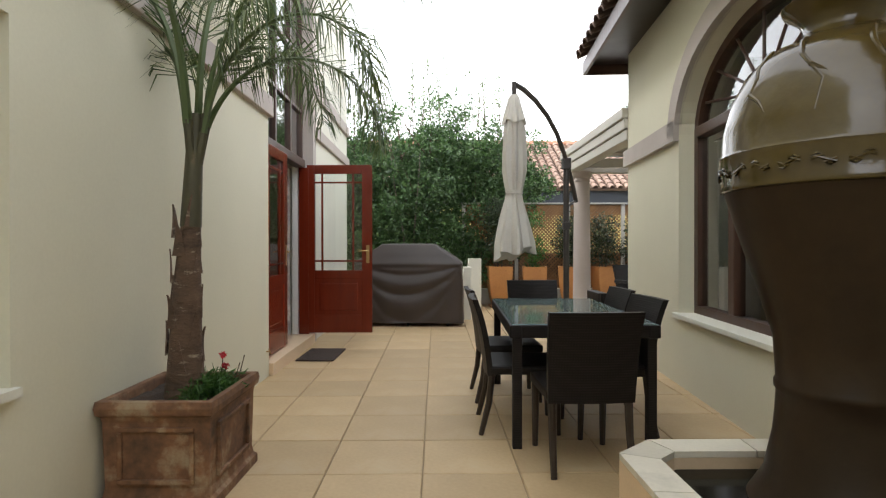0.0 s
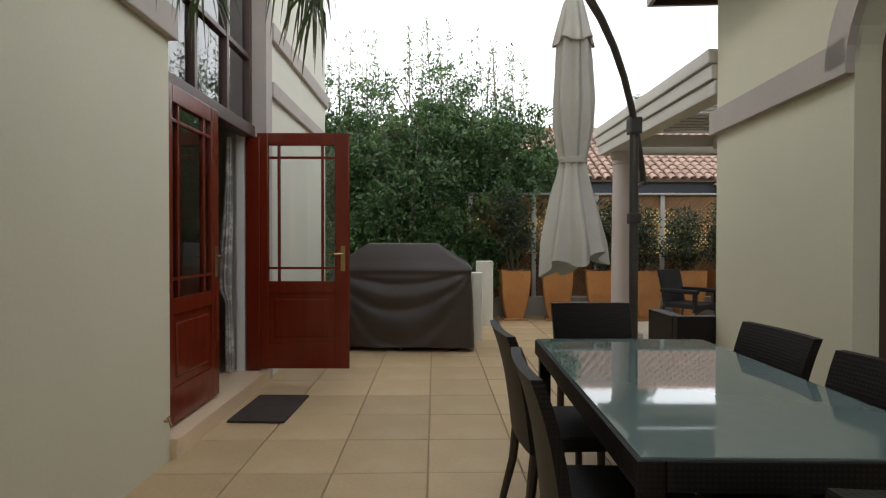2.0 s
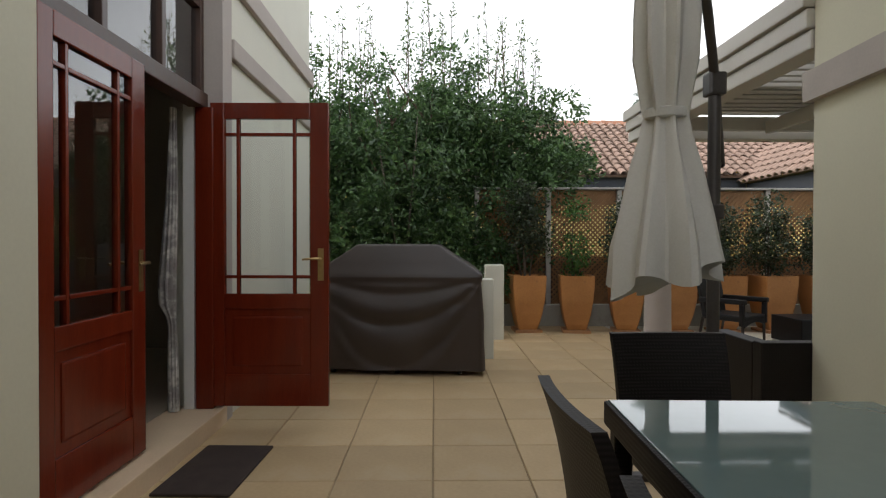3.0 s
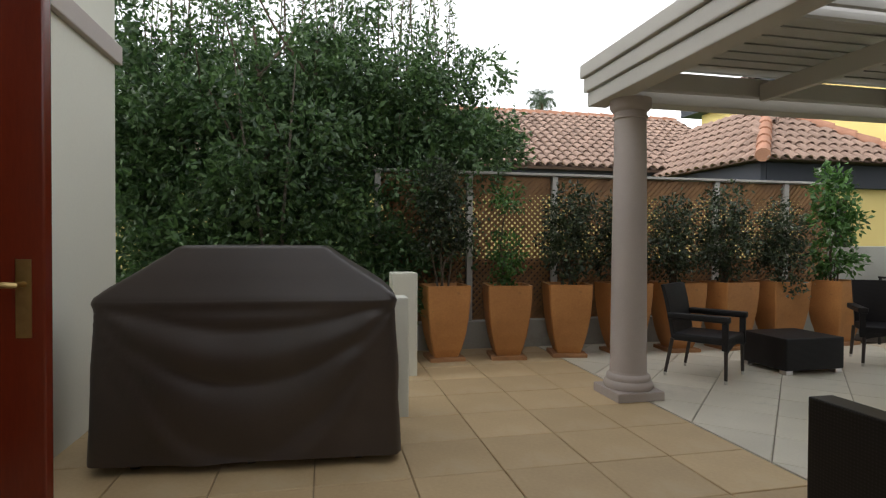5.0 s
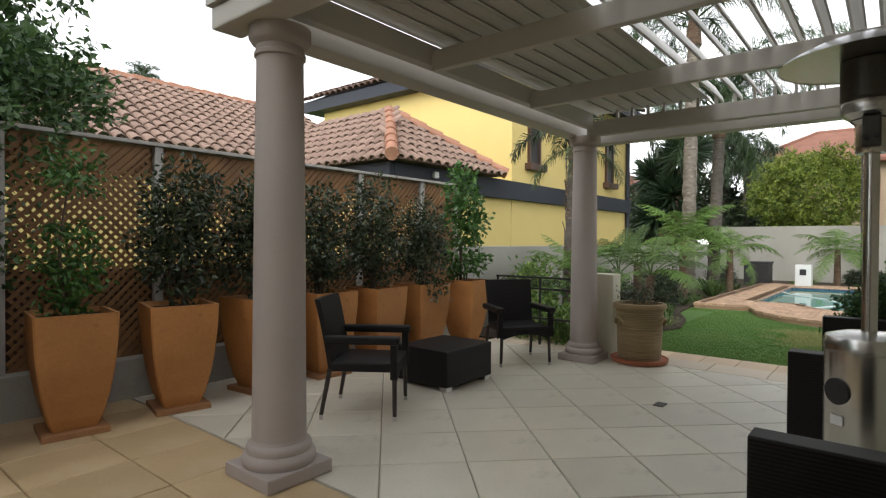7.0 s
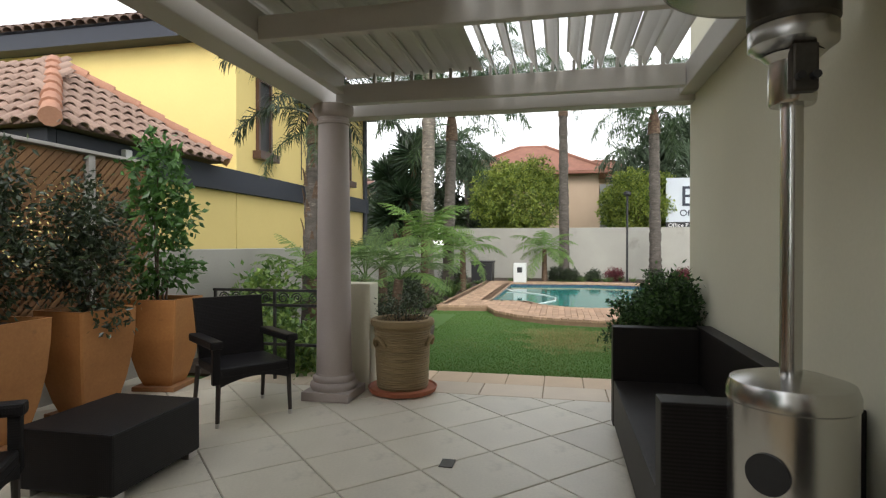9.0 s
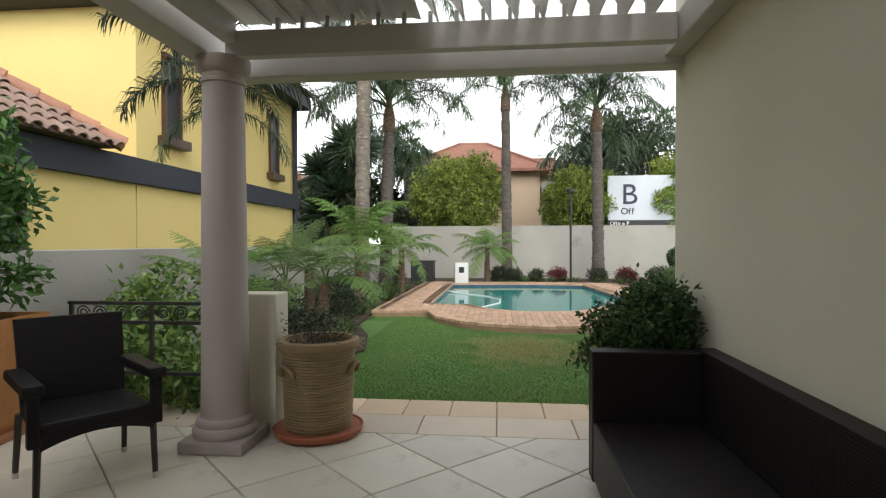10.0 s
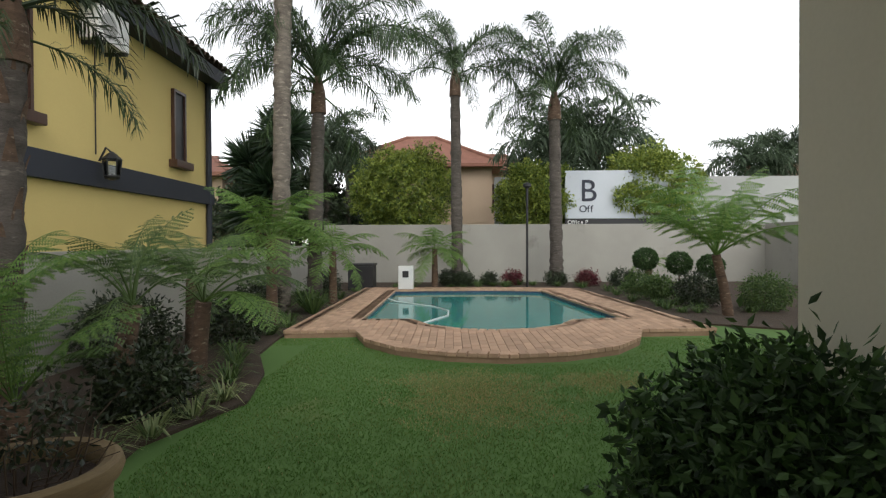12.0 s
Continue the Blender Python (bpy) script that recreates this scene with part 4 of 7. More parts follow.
canopy = part("canopy", folded_canopy(), M_CANVAS, umbrella, smooth=True)
part("tie_strap", lathe(B(), [(0.068, 1.655), (0.073, 1.66), (0.073, 1.685), (0.068, 1.69)], 32, UX, UY), M_CURTAIN, canopy, "grey canvas tie strap")
part("inner_pole", tube(B(), [(UX, UY, 2.4), (UX, UY, 1.15)], 0.018, 10), M_BRONZE, umbrella)

# ---- covered grill, piers, doormat, tap ----
grill = thing("covered_grill", "gas grill under a charcoal fabric cover", "grill")
grill.matrix_basis = pose(-0.385, 8.56, 0, 0, 0, -4.0)


def grill_cover():
    def outline(hx, hy, r):
        """Rounded rectangle walked at even steps."""
        pts = []
        for cx, cy, a0, (ex, ey), n in ((hx - r, -hy + r, -90, (0, 1), 16), (hx - r, hy - r, 0, (-1, 0), 46), (-hx + r, hy - r, 90, (0, -1), 16), (-hx + r, -hy + r, 180, (1, 0), 46)):
            for k in range(6):
                a = radians(a0 + 18 * k)
                pts.append((cx + r * math.cos(a), cy + r * math.sin(a)))
            run = 2 * (hy - r) if ex == 0 else 2 * (hx - r)
            x, y = pts[-1]
            pts += [(x + ex * run * k / n, y + ey * run * k / n) for k in range(1, n)]
        return pts

    def drape(x, y, z, hx, hy):
        # swags hung from the shoulder corners, deepest at mid-span
        q = min(1.0, abs(x) / 0.80)
        edge = max(0.0, 1 - q * q)
        fall = max(0.0, 0.955 - z)
        s = fall / (edge + 0.16)
        env = min(1.0, fall * 9) * (0.35 + 0.65 * edge)
        push = 0.036 * math.exp(-((s - 0.30) / 0.11) ** 2) - 0.034 * math.exp(-((s - 0.56) / 0.15) ** 2) + 0.022 * math.exp(-((s - 0.86) / 0.10) ** 2) - 0.016 * math.exp(-((s - 0.10) / 0.06) ** 2)
        push += 0.026 * math.exp(-((abs(x) - 0.70 + 0.30 * fall) / 0.045) ** 2) * min(1.0, fall * 4) * max(0.0, 1 - 1.1 * fall)
        push += 0.014 * noise.noise((x * 3.1, z * 2.6, 1.7)) * min(1.0, fall * 4)
        front = abs(y) > hy - 0.05
        if front:
            y += math.copysign(push * env, y)
        else:
            x += math.copysign(0.008 * math.sin(8 * y + 6 * z) * min(1.0, fall * 2), x)
        if z > 0.93:
            sink = 0.018 * max(0.0, 1 - (x / hx) ** 2) * (1 if abs(x) < hx - 0.02 else 0)
            k = max(0.0, 1 - abs(z - 1.05) / 0.14)
            z -= sink * k + 0.006 * math.sin(6 * x + 5 * y) * k
        if z < 0.1:
            z += 0.004 * math.sin(x * 7) + 0.003 * math.sin(x * 17 + y * 9)
        return (x, y, z)

    rows = [(0.838, 0.338, 0.055, 0.06), (0.830, 0.328, 0.30, 0.055), (0.823, 0.320, 0.60, 0.05), (0.808, 0.304, 0.875, 0.045), (0.820, 0.318, 0.930, 0.045), (0.808, 0.312, 0.957, 0.045),
            (0.74, 0.288, 1.015, 0.05), (0.60, 0.25, 1.105, 0.05), (0.47, 0.205, 1.19, 0.045), (0.425, 0.185, 1.226, 0.04), (0.40, 0.165, 1.238, 0.04), (0.20, 0.06, 1.243, 0.03)]
    bm = B()
    fine = []
    for p, q in zip(rows, rows[1:]):
        n = 13 if q[2] - p[2] > 0.2 else 3
        fine += [tuple(u + (w - u) * i / n for u, w in zip(p, q)) for i in range(n)]
    fine.append(rows[-1])
    loft(bm, [[drape(x, y, z, hx, hy) for x, y in outline(hx, hy, r)] for hx, hy, z, r in fine])
    return bm


part("cover", grill_cover(), M_COVER, grill, smooth=True)
for x in (-0.62, 0.0, 0.60):
    part("caster", tube(B(), [(x - 0.02, -0.22, 0.03), (x + 0.02, -0.22, 0.03)], 0.03, 12), M_BLACKPLAST, grill)
    part("caster", tube(B(), [(x - 0.02, 0.22, 0.03), (x + 0.02, 0.22, 0.03)], 0.03, 12), M_BLACKPLAST, grill)
part("trolley_base", boxes((-0.74, -0.25, 0.06, 0.74, 0.25, 0.10)), M_BLACKPLAST, grill)


def pier(name, x0, y0, x1, y1, h, label, material=M_WALL_N):
    ob = tagged(mesh_object(name, boxes((x0, y0, -0.02, x1, y1, h), bevel=0.012), material), label, "pier", kind="structure")
    return ob


pier("pier", 0.62, 10.15, 0.86, 10.40, 0.97, "short white plastered pier beside the pots")
pier("pier", 0.47, 8.98, 0.60, 9.22, 0.86, "low white plastered stub wall behind the grill")
pier("pier", 6.625, 8.975, 6.845, 9.32, 0.93, "short cream plastered pier beside the column", M_WALL)

mat = tagged(mesh_object("doormat", boxes((-0.20, -0.33, 0.002, 0.20, 0.33, 0.018), bevel=0.006), M_MAT), "dark brown bristle doormat on the tiles", "doormat")
mat.matrix_basis = pose(-1.235, 6.08, 0, 0, 0, -2)

tap = thing("garden_tap", "small brass garden tap on the wall corner", "tap")
part("spout", tube(B(), [(-1.53, 5.06, 0.24), (-1.50, 5.06, 0.24), (-1.49, 5.06, 0.215)], 0.007, 8), M_BRASS, tap)
part("valve", tube(B(), [(-1.505, 5.045, 0.262), (-1.505, 5.075, 0.262)], 0.005, 8), M_BRASS, tap)
part("stem", tube(B(), [(-1.505, 5.06, 0.24), (-1.505, 5.06, 0.262)], 0.005, 8), M_BRASS, tap)

# ---- palm in the clay planter ----
planter = thing("clay_planter", "weathered brown clay planter box with moulded panels", "planter")
planter.matrix_basis = pose(-1.245, 2.80, 0, 0, 0, -1)


def moulded_box(hx, hy, h):
    bm = B()
    prof = [(1.06, 0.0), (1.06, 0.045), (1.0, 0.06), (0.97, 0.10), (1.0, h - 0.10), (1.02, h - 0.075), (1.08, h - 0.06), (1.10, h - 0.03), (1.08, h), (0.96, h), (0.94, h - 0.012), (0.93, h - 0.09)]
    loft(bm, [[(sx * hx * s, sy * hy * s, z) for sx, sy in ((-1, -1), (1, -1), (1, 1), (-1, 1))] for s, z in prof])
    return bm


part("box", moulded_box(0.245, 0.285, 0.50), M_OLDPOT, planter)
for nm, r in (("panel", (-0.175, -0.297, 0.12, 0.175, -0.275, 0.38)), ("panel", (0.238, -0.20, 0.12, 0.258, 0.20, 0.38))):
    fr = B()
    x0, y0, z0, x1, y1, z1 = r
    if nm == "panel" and x1 - x0 > 0.1:
        for q in ((x0, y0, z0, x1, y1, z0 + 0.022), (x0, y0, z1 - 0.022, x1, y1, z1), (x0, y0, z0 + 0.022, x0 + 0.022, y1, z1 - 0.022), (x1 - 0.022, y0, z0 + 0.022, x1, y1, z1 - 0.022)):
            box(fr, *q, bevel=0.006)
    else:
        for q in ((x0, y0, z0, x1, y1, z0 + 0.022), (x0, y0, z1 - 0.022, x1, y1, z1), (x0, y0, z0 + 0.022, x1, y0 + 0.022, z1 - 0.022), (x0, y1 - 0.022, z0 + 0.022, x1, y1, z1 - 0.022)):
            box(fr, *q, bevel=0.006)
    part("panel_moulding", fr, M_OLDPOT, planter)
soil = B()
slab(soil, lambda u, v: ((u - 0.5) * 0.45, (v - 0.5) * 0.53, 0.43 + 0.02 * noise.noise((u * 5, v * 5, 3))), 12, 12, (0, 0, 0.05))
part("soil", soil, M_SOIL, planter)

PALM_HI = frond_mesh("frond", 2.3, 82, 120, 95, 0.46, 0.012, L_PALM_LIGHT, 1.5, 0.22, 0.35, 0.022)
PALM_MID = frond_mesh("frond", 2.0, 76, 165, 105, 0.50, 0.012, L_PALM_LIGHT, 1.9, 0.20, 0.4, 0.022)
pot_palm = thing("potted_palm", "young palm with a shaggy trunk and drooping fronds", "palm")
pot_palm.location = (-1.25, 2.80, 0.45)
tr = [(0.0, 0.0, -0.03), (0.005, 0, 0.12), (0.01, 0, 0.35), (0.02, 0, 0.62), (0.035, 0, 0.85), (0.045, 0, 1.05), (0.055, 0, 1.25), (0.065, 0, 1.42)]
part("trunk", tube(B(), tr[:5], [0.100, 0.086, 0.074, 0.062, 0.048], 14), M_BARK_DK, pot_palm, "dark fibrous lower trunk", True)
part("crownshaft", tube(B(), tr[4:], [0.052, 0.046, 0.040, 0.022], 12), M_PETIOLE, pot_palm, "smooth olive crown shaft", True)
for k in range(20):
    a = k * 2.4
    z = 0.03 + 0.045 * k
    c, s = math.cos(a), math.sin(a)
    r = 0.090 - 0.040 * z
    fl_ = (0.006, 0.012, 0.004, 0.026)[k % 4]
    bm = B()
    slab(bm, lambda u, v: (0.018 * z + c * (r + fl_ * v ** 3) - s * (u - 0.5) * 0.075 * (1 - 0.92 * v), s * (r + fl_ * v ** 3) + c * (u - 0.5) * 0.075 * (1 - 0.92 * v), z + 0.17 * v), 3, 6, (0.006 * c, 0.006 * s, 0.0))
    part("old_leaf_base", bm, M_BARK_DK, pot_palm)
for me, az, z, tip in ((PALM_HI, 150, 1.36, 0), (PALM_HI, 95, 1.36, 4), (PALM_MID, 30, 1.34, -5), (PALM_MID, -20, 1.30, 4), (PALM_HI, -100, 1.36, 3), (PALM_HI, 10, 1.40, 4), (PALM_MID, 62, 1.36, 6), (PALM_MID, 130, 1.30, -2)):
    px, py = 0.055 * math.cos(radians(az)), 0.055 * math.sin(radians(az))
    part("leaf_stalk", tube(B(), [(0.045, 0, 1.04), (0.052 + px * 0.35, py * 0.35, 1.17), (0.055 + px, py, z + 0.02)], [0.022, 0.024, 0.021], 8), M_PETIOLE, pot_palm, smooth=True)
    share("frond", me, pot_palm, pose(0.055 + px, py, z, 0, -tip, az) @ Matrix.Scale(0.72 if -30 < az < 70 else 0.95, 4))
fl = thing("bedding_flower", "red flowers over low green leaves in the clay planter", "flowers")
fl.location = (-1.13, 2.88, 0.455)
foliage("leaves", fl, [(-0.01, -0.04, 0.02, 0.13, 0.20, 0.05)], 260, 8, 0.02, 0.045, 0.010, L_GREEN, 0.1)
for x, y, h in ((0.02, 0.06, 0.17), (0.05, 0.02, 0.12), (0.10, 0.16, 0.15), (0.06, 0.20, 0.10)):
    part("stem", tube(B(), [(x * 0.7, y * 0.8, 0), (x, y, h)], 0.003, 5), M_PETIOLE, fl)
for x, y, h in ((0.02, 0.06, 0.17), (0.05, 0.02, 0.12)):
    foliage("blossom", fl, [(x, y, h, 0.012, 0.012, 0.010)], 12, 3, 0.003, 0.016, 0.013, L_RED, 0.4, label="red blossom")

# ---- basin and large vase ----
basin = thing("tiled_basin", "raised tiled water basin with sandy rim tiles", "basin", kind="structure")
OUT = [(0.70, 0.75), (1.90, 0.75), (1.97, 2.17), (0.86, 2.17), (0.70, 2.03)]
INN = [(0.83, 0.88), (1.78, 0.88), (1.84, 2.04), (0.91, 2.04), (0.83, 1.97)]
for k in range(5):
    a, b, c, d = OUT[k], OUT[(k + 1) % 5], INN[(k + 1) % 5], INN[k]
    part("side_wall", prism(B(), [a, b, c, d], 0.0, 0.41), M_EDGE, basin)
    n = max(1, round(math.dist(a, b) / 0.36))
    for i in range(n):
        f0, f1 = (i + 0.008) / n, (i + 0.992) / n
        q = [tuple(p[j] + (e[j] - p[j]) * f for j in (0, 1)) for p, e, f in ((a, b, f0), (a, b, f1), (d, c, f1), (d, c, f0))]
        part("rim_tile", prism(B(), q, 0.412, 0.435), M_PALE, basin)
part("water", prism(B(), [(0.835, 0.885), (1.775, 0.885), (1.835, 2.035), (0.912, 2.035), (0.835, 1.968)], 0.05, 0.37), M_POND, basin, "dark still water")
part("pedestal", lathe(B(), [(0.30, 0.18), (0.30, 0.33), (0.285, 0.355)], 32, 1.31, 1.70), M_EDGE, basin)
vase = thing("large_vase", "tall olive-brown glazed vase with a scroll band", "vase")
vase.location = (1.31, 1.73, 0.355)
body = [(0.262, 0.0), (0.268, 0.02), (0.25, 0.05), (0.218, 0.107), (0.192, 0.24), (0.186, 0.305), (0.182, 0.375), (0.189, 0.385), (0.189, 0.405), (0.183, 0.415), (0.192, 0.552), (0.24, 0.712), (0.30, 0.90), (0.336, 1.02)]
upper = [(0.336, 1.02), (0.348, 1.025), (0.350, 1.035), (0.345, 1.045), (0.352, 1.11), (0.350, 1.125), (0.352, 1.135), (0.346, 1.145), (0.340, 1.22), (0.318, 1.31), (0.275, 1.40), (0.215, 1.46), (0.168, 1.475),
         (0.16, 1.485), (0.130, 1.495), (0.112, 1.52), (0.110, 1.545), (0.130, 1.575), (0.165, 1.60), (0.170, 1.612), (0.158, 1.618), (0.125, 1.59), (0.10, 1.55)]
part("lower_body", lathe(B(), body, 56), M_VASE_DARK, vase, "matt dark brown lower body", True)
part("upper_body", lathe(B(), upper, 56), M_VASE, vase, "glossy olive shoulder and neck", True)
SHOULDER = [(1.15, 0.345), (1.22, 0.340), (1.31, 0.318), (1.36, 0.296), (1.40, 0.275), (1.44, 0.236), (1.46, 0.214)]
for k in range(9):
    a = 2 * math.pi * k / 9 + 0.3
    pts = [((r - 0.005) * math.cos(a + 0.16 * math.sin(17 * z + k)), (r - 0.005) * math.sin(a + 0.16 * math.sin(17 * z + k)), z) for z, r in SHOULDER[k % 2:]]
    part("branch_relief", tube(B(), pts, [0.004 + 0.007 * (i + 1) / len(pts) for i in range(len(pts))], 8), M_VASE, vase, smooth=True)
    z, r = SHOULDER[2 + k % 2]
    b = a + 0.16 * math.sin(17 * z + k)
    part("branch_relief", tube(B(), [((r - 0.002) * math.cos(b), (r - 0.002) * math.sin(b), z), ((r + 0.006) * math.cos(b + 0.14), (r + 0.006) * math.sin(b + 0.14), z - 0.03), (0.335 * math.cos(b + 0.26), 0.335 * math.sin(b + 0.26), 1.225)], [0.008, 0.006, 0.003], 8), M_VASE, vase, smooth=True)
for k in range(26):
    a = 2 * math.pi * k / 26
    pts = []
    for i in range(9):
        q = i / 8
        aa = a + 0.17 * q + 0.06 * math.sin(q * 4 * math.pi)
        z = (1.083 + 0.016 * math.sin(q * 2 * math.pi + (k % 2) * math.pi))
        r = 0.351
        pts.append((r * math.cos(aa), r * math.sin(aa), z))
    part("scroll_relief", tube(B(), pts, 0.004, 5), M_VASE, vase, smooth=True)

# ---- patio heater ----
heater = thing("patio_heater", "stainless steel mushroom patio heater", "patio heater")
heater.location = (3.905, 6.645, 0)
part("drum", lathe(B(), [(0.168, 0.0), (0.174, 0.01), (0.174, 0.79), (0.179, 0.795), (0.179, 0.825), (0.168, 0.855), (0.10, 0.875), (0.04, 0.88)], 48), M_STEEL, heater, smooth=True)
hole = B()
tube(hole, [(-0.125, 0.101, 0.61), (-0.1400, 0.1135, 0.61)], 0.060, 24)
part("vent_hole", hole, M_BLACKPLAST, heater, "round black vent opening")
tg = B()
box(tg, -0.03, -0.002, -0.022, 0.03, 0.002, 0.022)
tag = part("rating_label", tg, M_WHITEPLAST, heater, "small white label")
tag.matrix_basis = pose(-0.139, 0.1095, 0.48, 0, 0, 52.6)
part("post", tube(B(), [(0, 0, 0.87), (0, 0, 1.72)], 0.031, 20), M_STEEL, heater, smooth=True)
part("burner_collar", lathe(B(), [(0.06, 1.70), (0.065, 1.71), (0.065, 1.83), (0.085, 1.85)], 28), M_STEEL, heater, smooth=True)
part("control_box", boxes((-0.10, -0.035, 1.72, -0.055, 0.035, 1.86), bevel=0.008), M_STEEL_DARK, heater)
for y in (-0.02, 0.02):
    part("knob", tube(B(), [(-0.10, y, 1.76), (-0.125, y, 1.76)], 0.012, 10), M_BLACKPLAST, heater)
part("burner_base", lathe(B(), [(0.08, 1.85), (0.122, 1.88), (0.122, 1.93), (0.115, 1.94)], 36), M_STEEL, heater, smooth=True)
part("burner_screen", lathe(B(), [(0.115, 1.94), (0.125, 1.95), (0.125, 2.12), (0.11, 2.135)], 36), M_STEEL_DARK, heater, smooth=True)
part("hood", lathe(B(), [(0.375, 2.125), (0.38, 2.12), (0.36, 2.14), (0.26, 2.19), (0.12, 2.215), (0.03, 2.22), (0.02, 2.21), (0.12, 2.205), (0.26, 2.178), (0.36, 2.128), (0.373, 2.124)], 48), M_STEEL, heater, smooth=True)

lantern = thing("wall_lantern", "small dark wall lantern above the sofa", "lantern")
part("bracket", tube(B(), [(4.55, 6.33, 2.12), (4.55, 6.40, 2.13), (4.55, 6.43, 2.10)], 0.008, 8), M_IRON, lantern)
part("lantern_body", lathe(B(), [(0.012, 1.98), (0.022, 2.0), (0.038, 2.08), (0.044, 2.09), (0.012, 2.115)], 12, 4.55, 6.43), M_IRON, lantern)

# ---- lounge furniture ----
def sofa_unit(name, x0, x1, label, top=0.725, y1=6.99):
    root = thing(name, label, "sofa")
    y0 = 6.445
    part("backrest", boxes((x0, 6.345, 0.04, x1, 6.44, top), bevel=0.008), M_WICKER, root)
    part("armrest", boxes((x0, y0, 0.04, x0 + 0.12, y1, top - 0.01), bevel=0.008), M_WICKER, root)
    part("armrest", boxes((x1 - 0.12, y0, 0.04, x1, y1, top - 0.01), bevel=0.008), M_WICKER, root)
    part("seat", boxes((x0 + 0.123, y0, 0.06, x1 - 0.123, y1 - 0.004, 0.355), bevel=0.008), M_WICKER, root)
    for x in (x0 + 0.06, x1 - 0.06):
        for y in (6.42, 6.90):
            part("foot", boxes((x - 0.03, y - 0.03, 0, x + 0.03, y + 0.03, 0.045)), M_CHROME, root, "satin metal foot")
    return root


sofa_unit("wicker_sofa", 4.095, 6.03, "long black woven wicker sofa against the wall")
so = sofa_unit("wicker_lounge_chair", 1.93, 2.86, "low black woven wicker lounge chair by the house corner", 0.655, 6.95)
so.location = (0, -0.02, 0)

ott = thing("wicker_ottoman", "low square charcoal wicker ottoman on metal feet", "ottoman")
ott.matrix_basis = pose(4.63, 9.76, 0, 0, 0, 1)
part("block", boxes((-0.34, -0.29, 0.04, 0.34, 0.29, 0.35), bevel=0.012), M_WICKER_FLAT, ott)
for x in (-0.29, 0.29):
    for y in (-0.24, 0.24):
        part("foot", boxes((x - 0.04, y - 0.04, 0, x + 0.04, y + 0.04, 0.042), bevel=0.004), M_CHROME, ott, "satin metal foot")


def arm_chair():
    root = thing("wicker_armchair", "charcoal wicker armchair with slim metal-tipped legs", "armchair", "armchairs under the pergola")
    part("seat", boxes((-0.255, -0.22, 0.34, 0.255, 0.27, 0.41), bevel=0.018), M_WICKER_FLAT, root)
    part("backrest", back_panel(0.50, 0.36, 0.86, 0.08, 0.02), M_WICKER_FLAT, root, smooth=True)
    bm = B()
    slab(bm, lambda u, v: ((u - 0.5) * 0.50, 0.262, 0.35 - 0.05 * (2 * u - 1) ** 2 * (1 - v) - 0.02 * (1 - v)), 12, 2, (0, 0.016, 0))
    part("apron", bm, M_WICKER_FLAT, root)
    for s in (-1, 1):
        x = s * 0.275
        part("armrest", boxes((x - 0.044, -0.25, 0.548, x + 0.044, 0.29, 0.605), bevel=0.016), M_WICKER_FLAT, root)
        part("arm_post", boxes((x - 0.026, 0.225, 0.30, x + 0.026, 0.275, 0.57), bevel=0.008), M_WICKER_FLAT, root)
        for y0, y1 in ((0.25, 0.255), (-0.22, -0.28)):
            lg = part("leg", tube(B(), [(x * 0.93, y0, 0.36), (x * 0.97, y1, 0.03)], [0.019, 0.015], 8), M_BLACKWOOD, root)
            part("foot", tube(B(), [(x * 0.97, y1, 0.034), (x * 0.972, y1, 0.0)], [0.0155, 0.0145], 8), M_CHROME, lg, "satin metal foot")
    return root


ac = arm_chair()
ac.matrix_basis = pose(3.57, 9.66, 0, 0, 0, -145)
copy_thing(ac, pose(5.79, 9.70, 0, 0, 0, 142))

# ---- ribbed pot with saucer ----
pot = thing("ribbed_pot", "sandy ribbed clay pot holding bare twiggy ferns", "pot")
pot.location = (6.63, 8.68, 0.045)
prof = [(0.215, 0.0)]
for i in range(26):
    z = 0.012 + i * 0.0195
    prof += [(0.222 + 0.022 * (z / 0.5) - 0.004, z), (0.222 + 0.022 * (z / 0.5) + 0.004 * (0.6 + 0.4 * math.sin(i * 2.1)), z + 0.010)]
prof += [(0.248, 0.525), (0.268, 0.535), (0.278, 0.56), (0.27, 0.587), (0.25, 0.597), (0.225, 0.59), (0.215, 0.56), (0.21, 0.53)]
part("body", lathe(B(), prof, 48), M_RIBPOT, pot, smooth=True)
part("soil", lathe(B(), [(0.212, 0.50), (0.212, 0.535), (0.10, 0.548), (0.0, 0.55)], 32), M_SOIL, pot)
for a in (-95, -215, 25):
    c, s = math.cos(radians(a)), math.sin(radians(a))
    pts = [((0.24 + 0.03 * math.sin(math.pi * q)) * c - s * 0.065 * math.cos(math.pi * q), (0.24 + 0.03 * math.sin(math.pi * q)) * s + c * 0.065 * math.cos(math.pi * q), 0.37 + 0.075 * math.sin(math.pi * q)) for q in (0, 0.15, 0.3, 0.5, 0.7, 0.85, 1)]
    part("loop_handle", tube(B(), pts, 0.017, 8), M_RIBPOT, pot, smooth=True)
saucer = tagged(mesh_object("saucer", lathe(B(), [(0.25, 0.0), (0.285, 0.012), (0.30, 0.05), (0.292, 0.055), (0.28, 0.042), (0.20, 0.044)], 48, 6.63, 8.68), M_TERRA_RED, True), "red clay saucer under the ribbed pot", "saucer")
twigs = thing("twiggy_fern", "bare-stemmed dark fern in the ribbed pot", "plant")
twigs.location = (6.63, 8.68, 0.585)
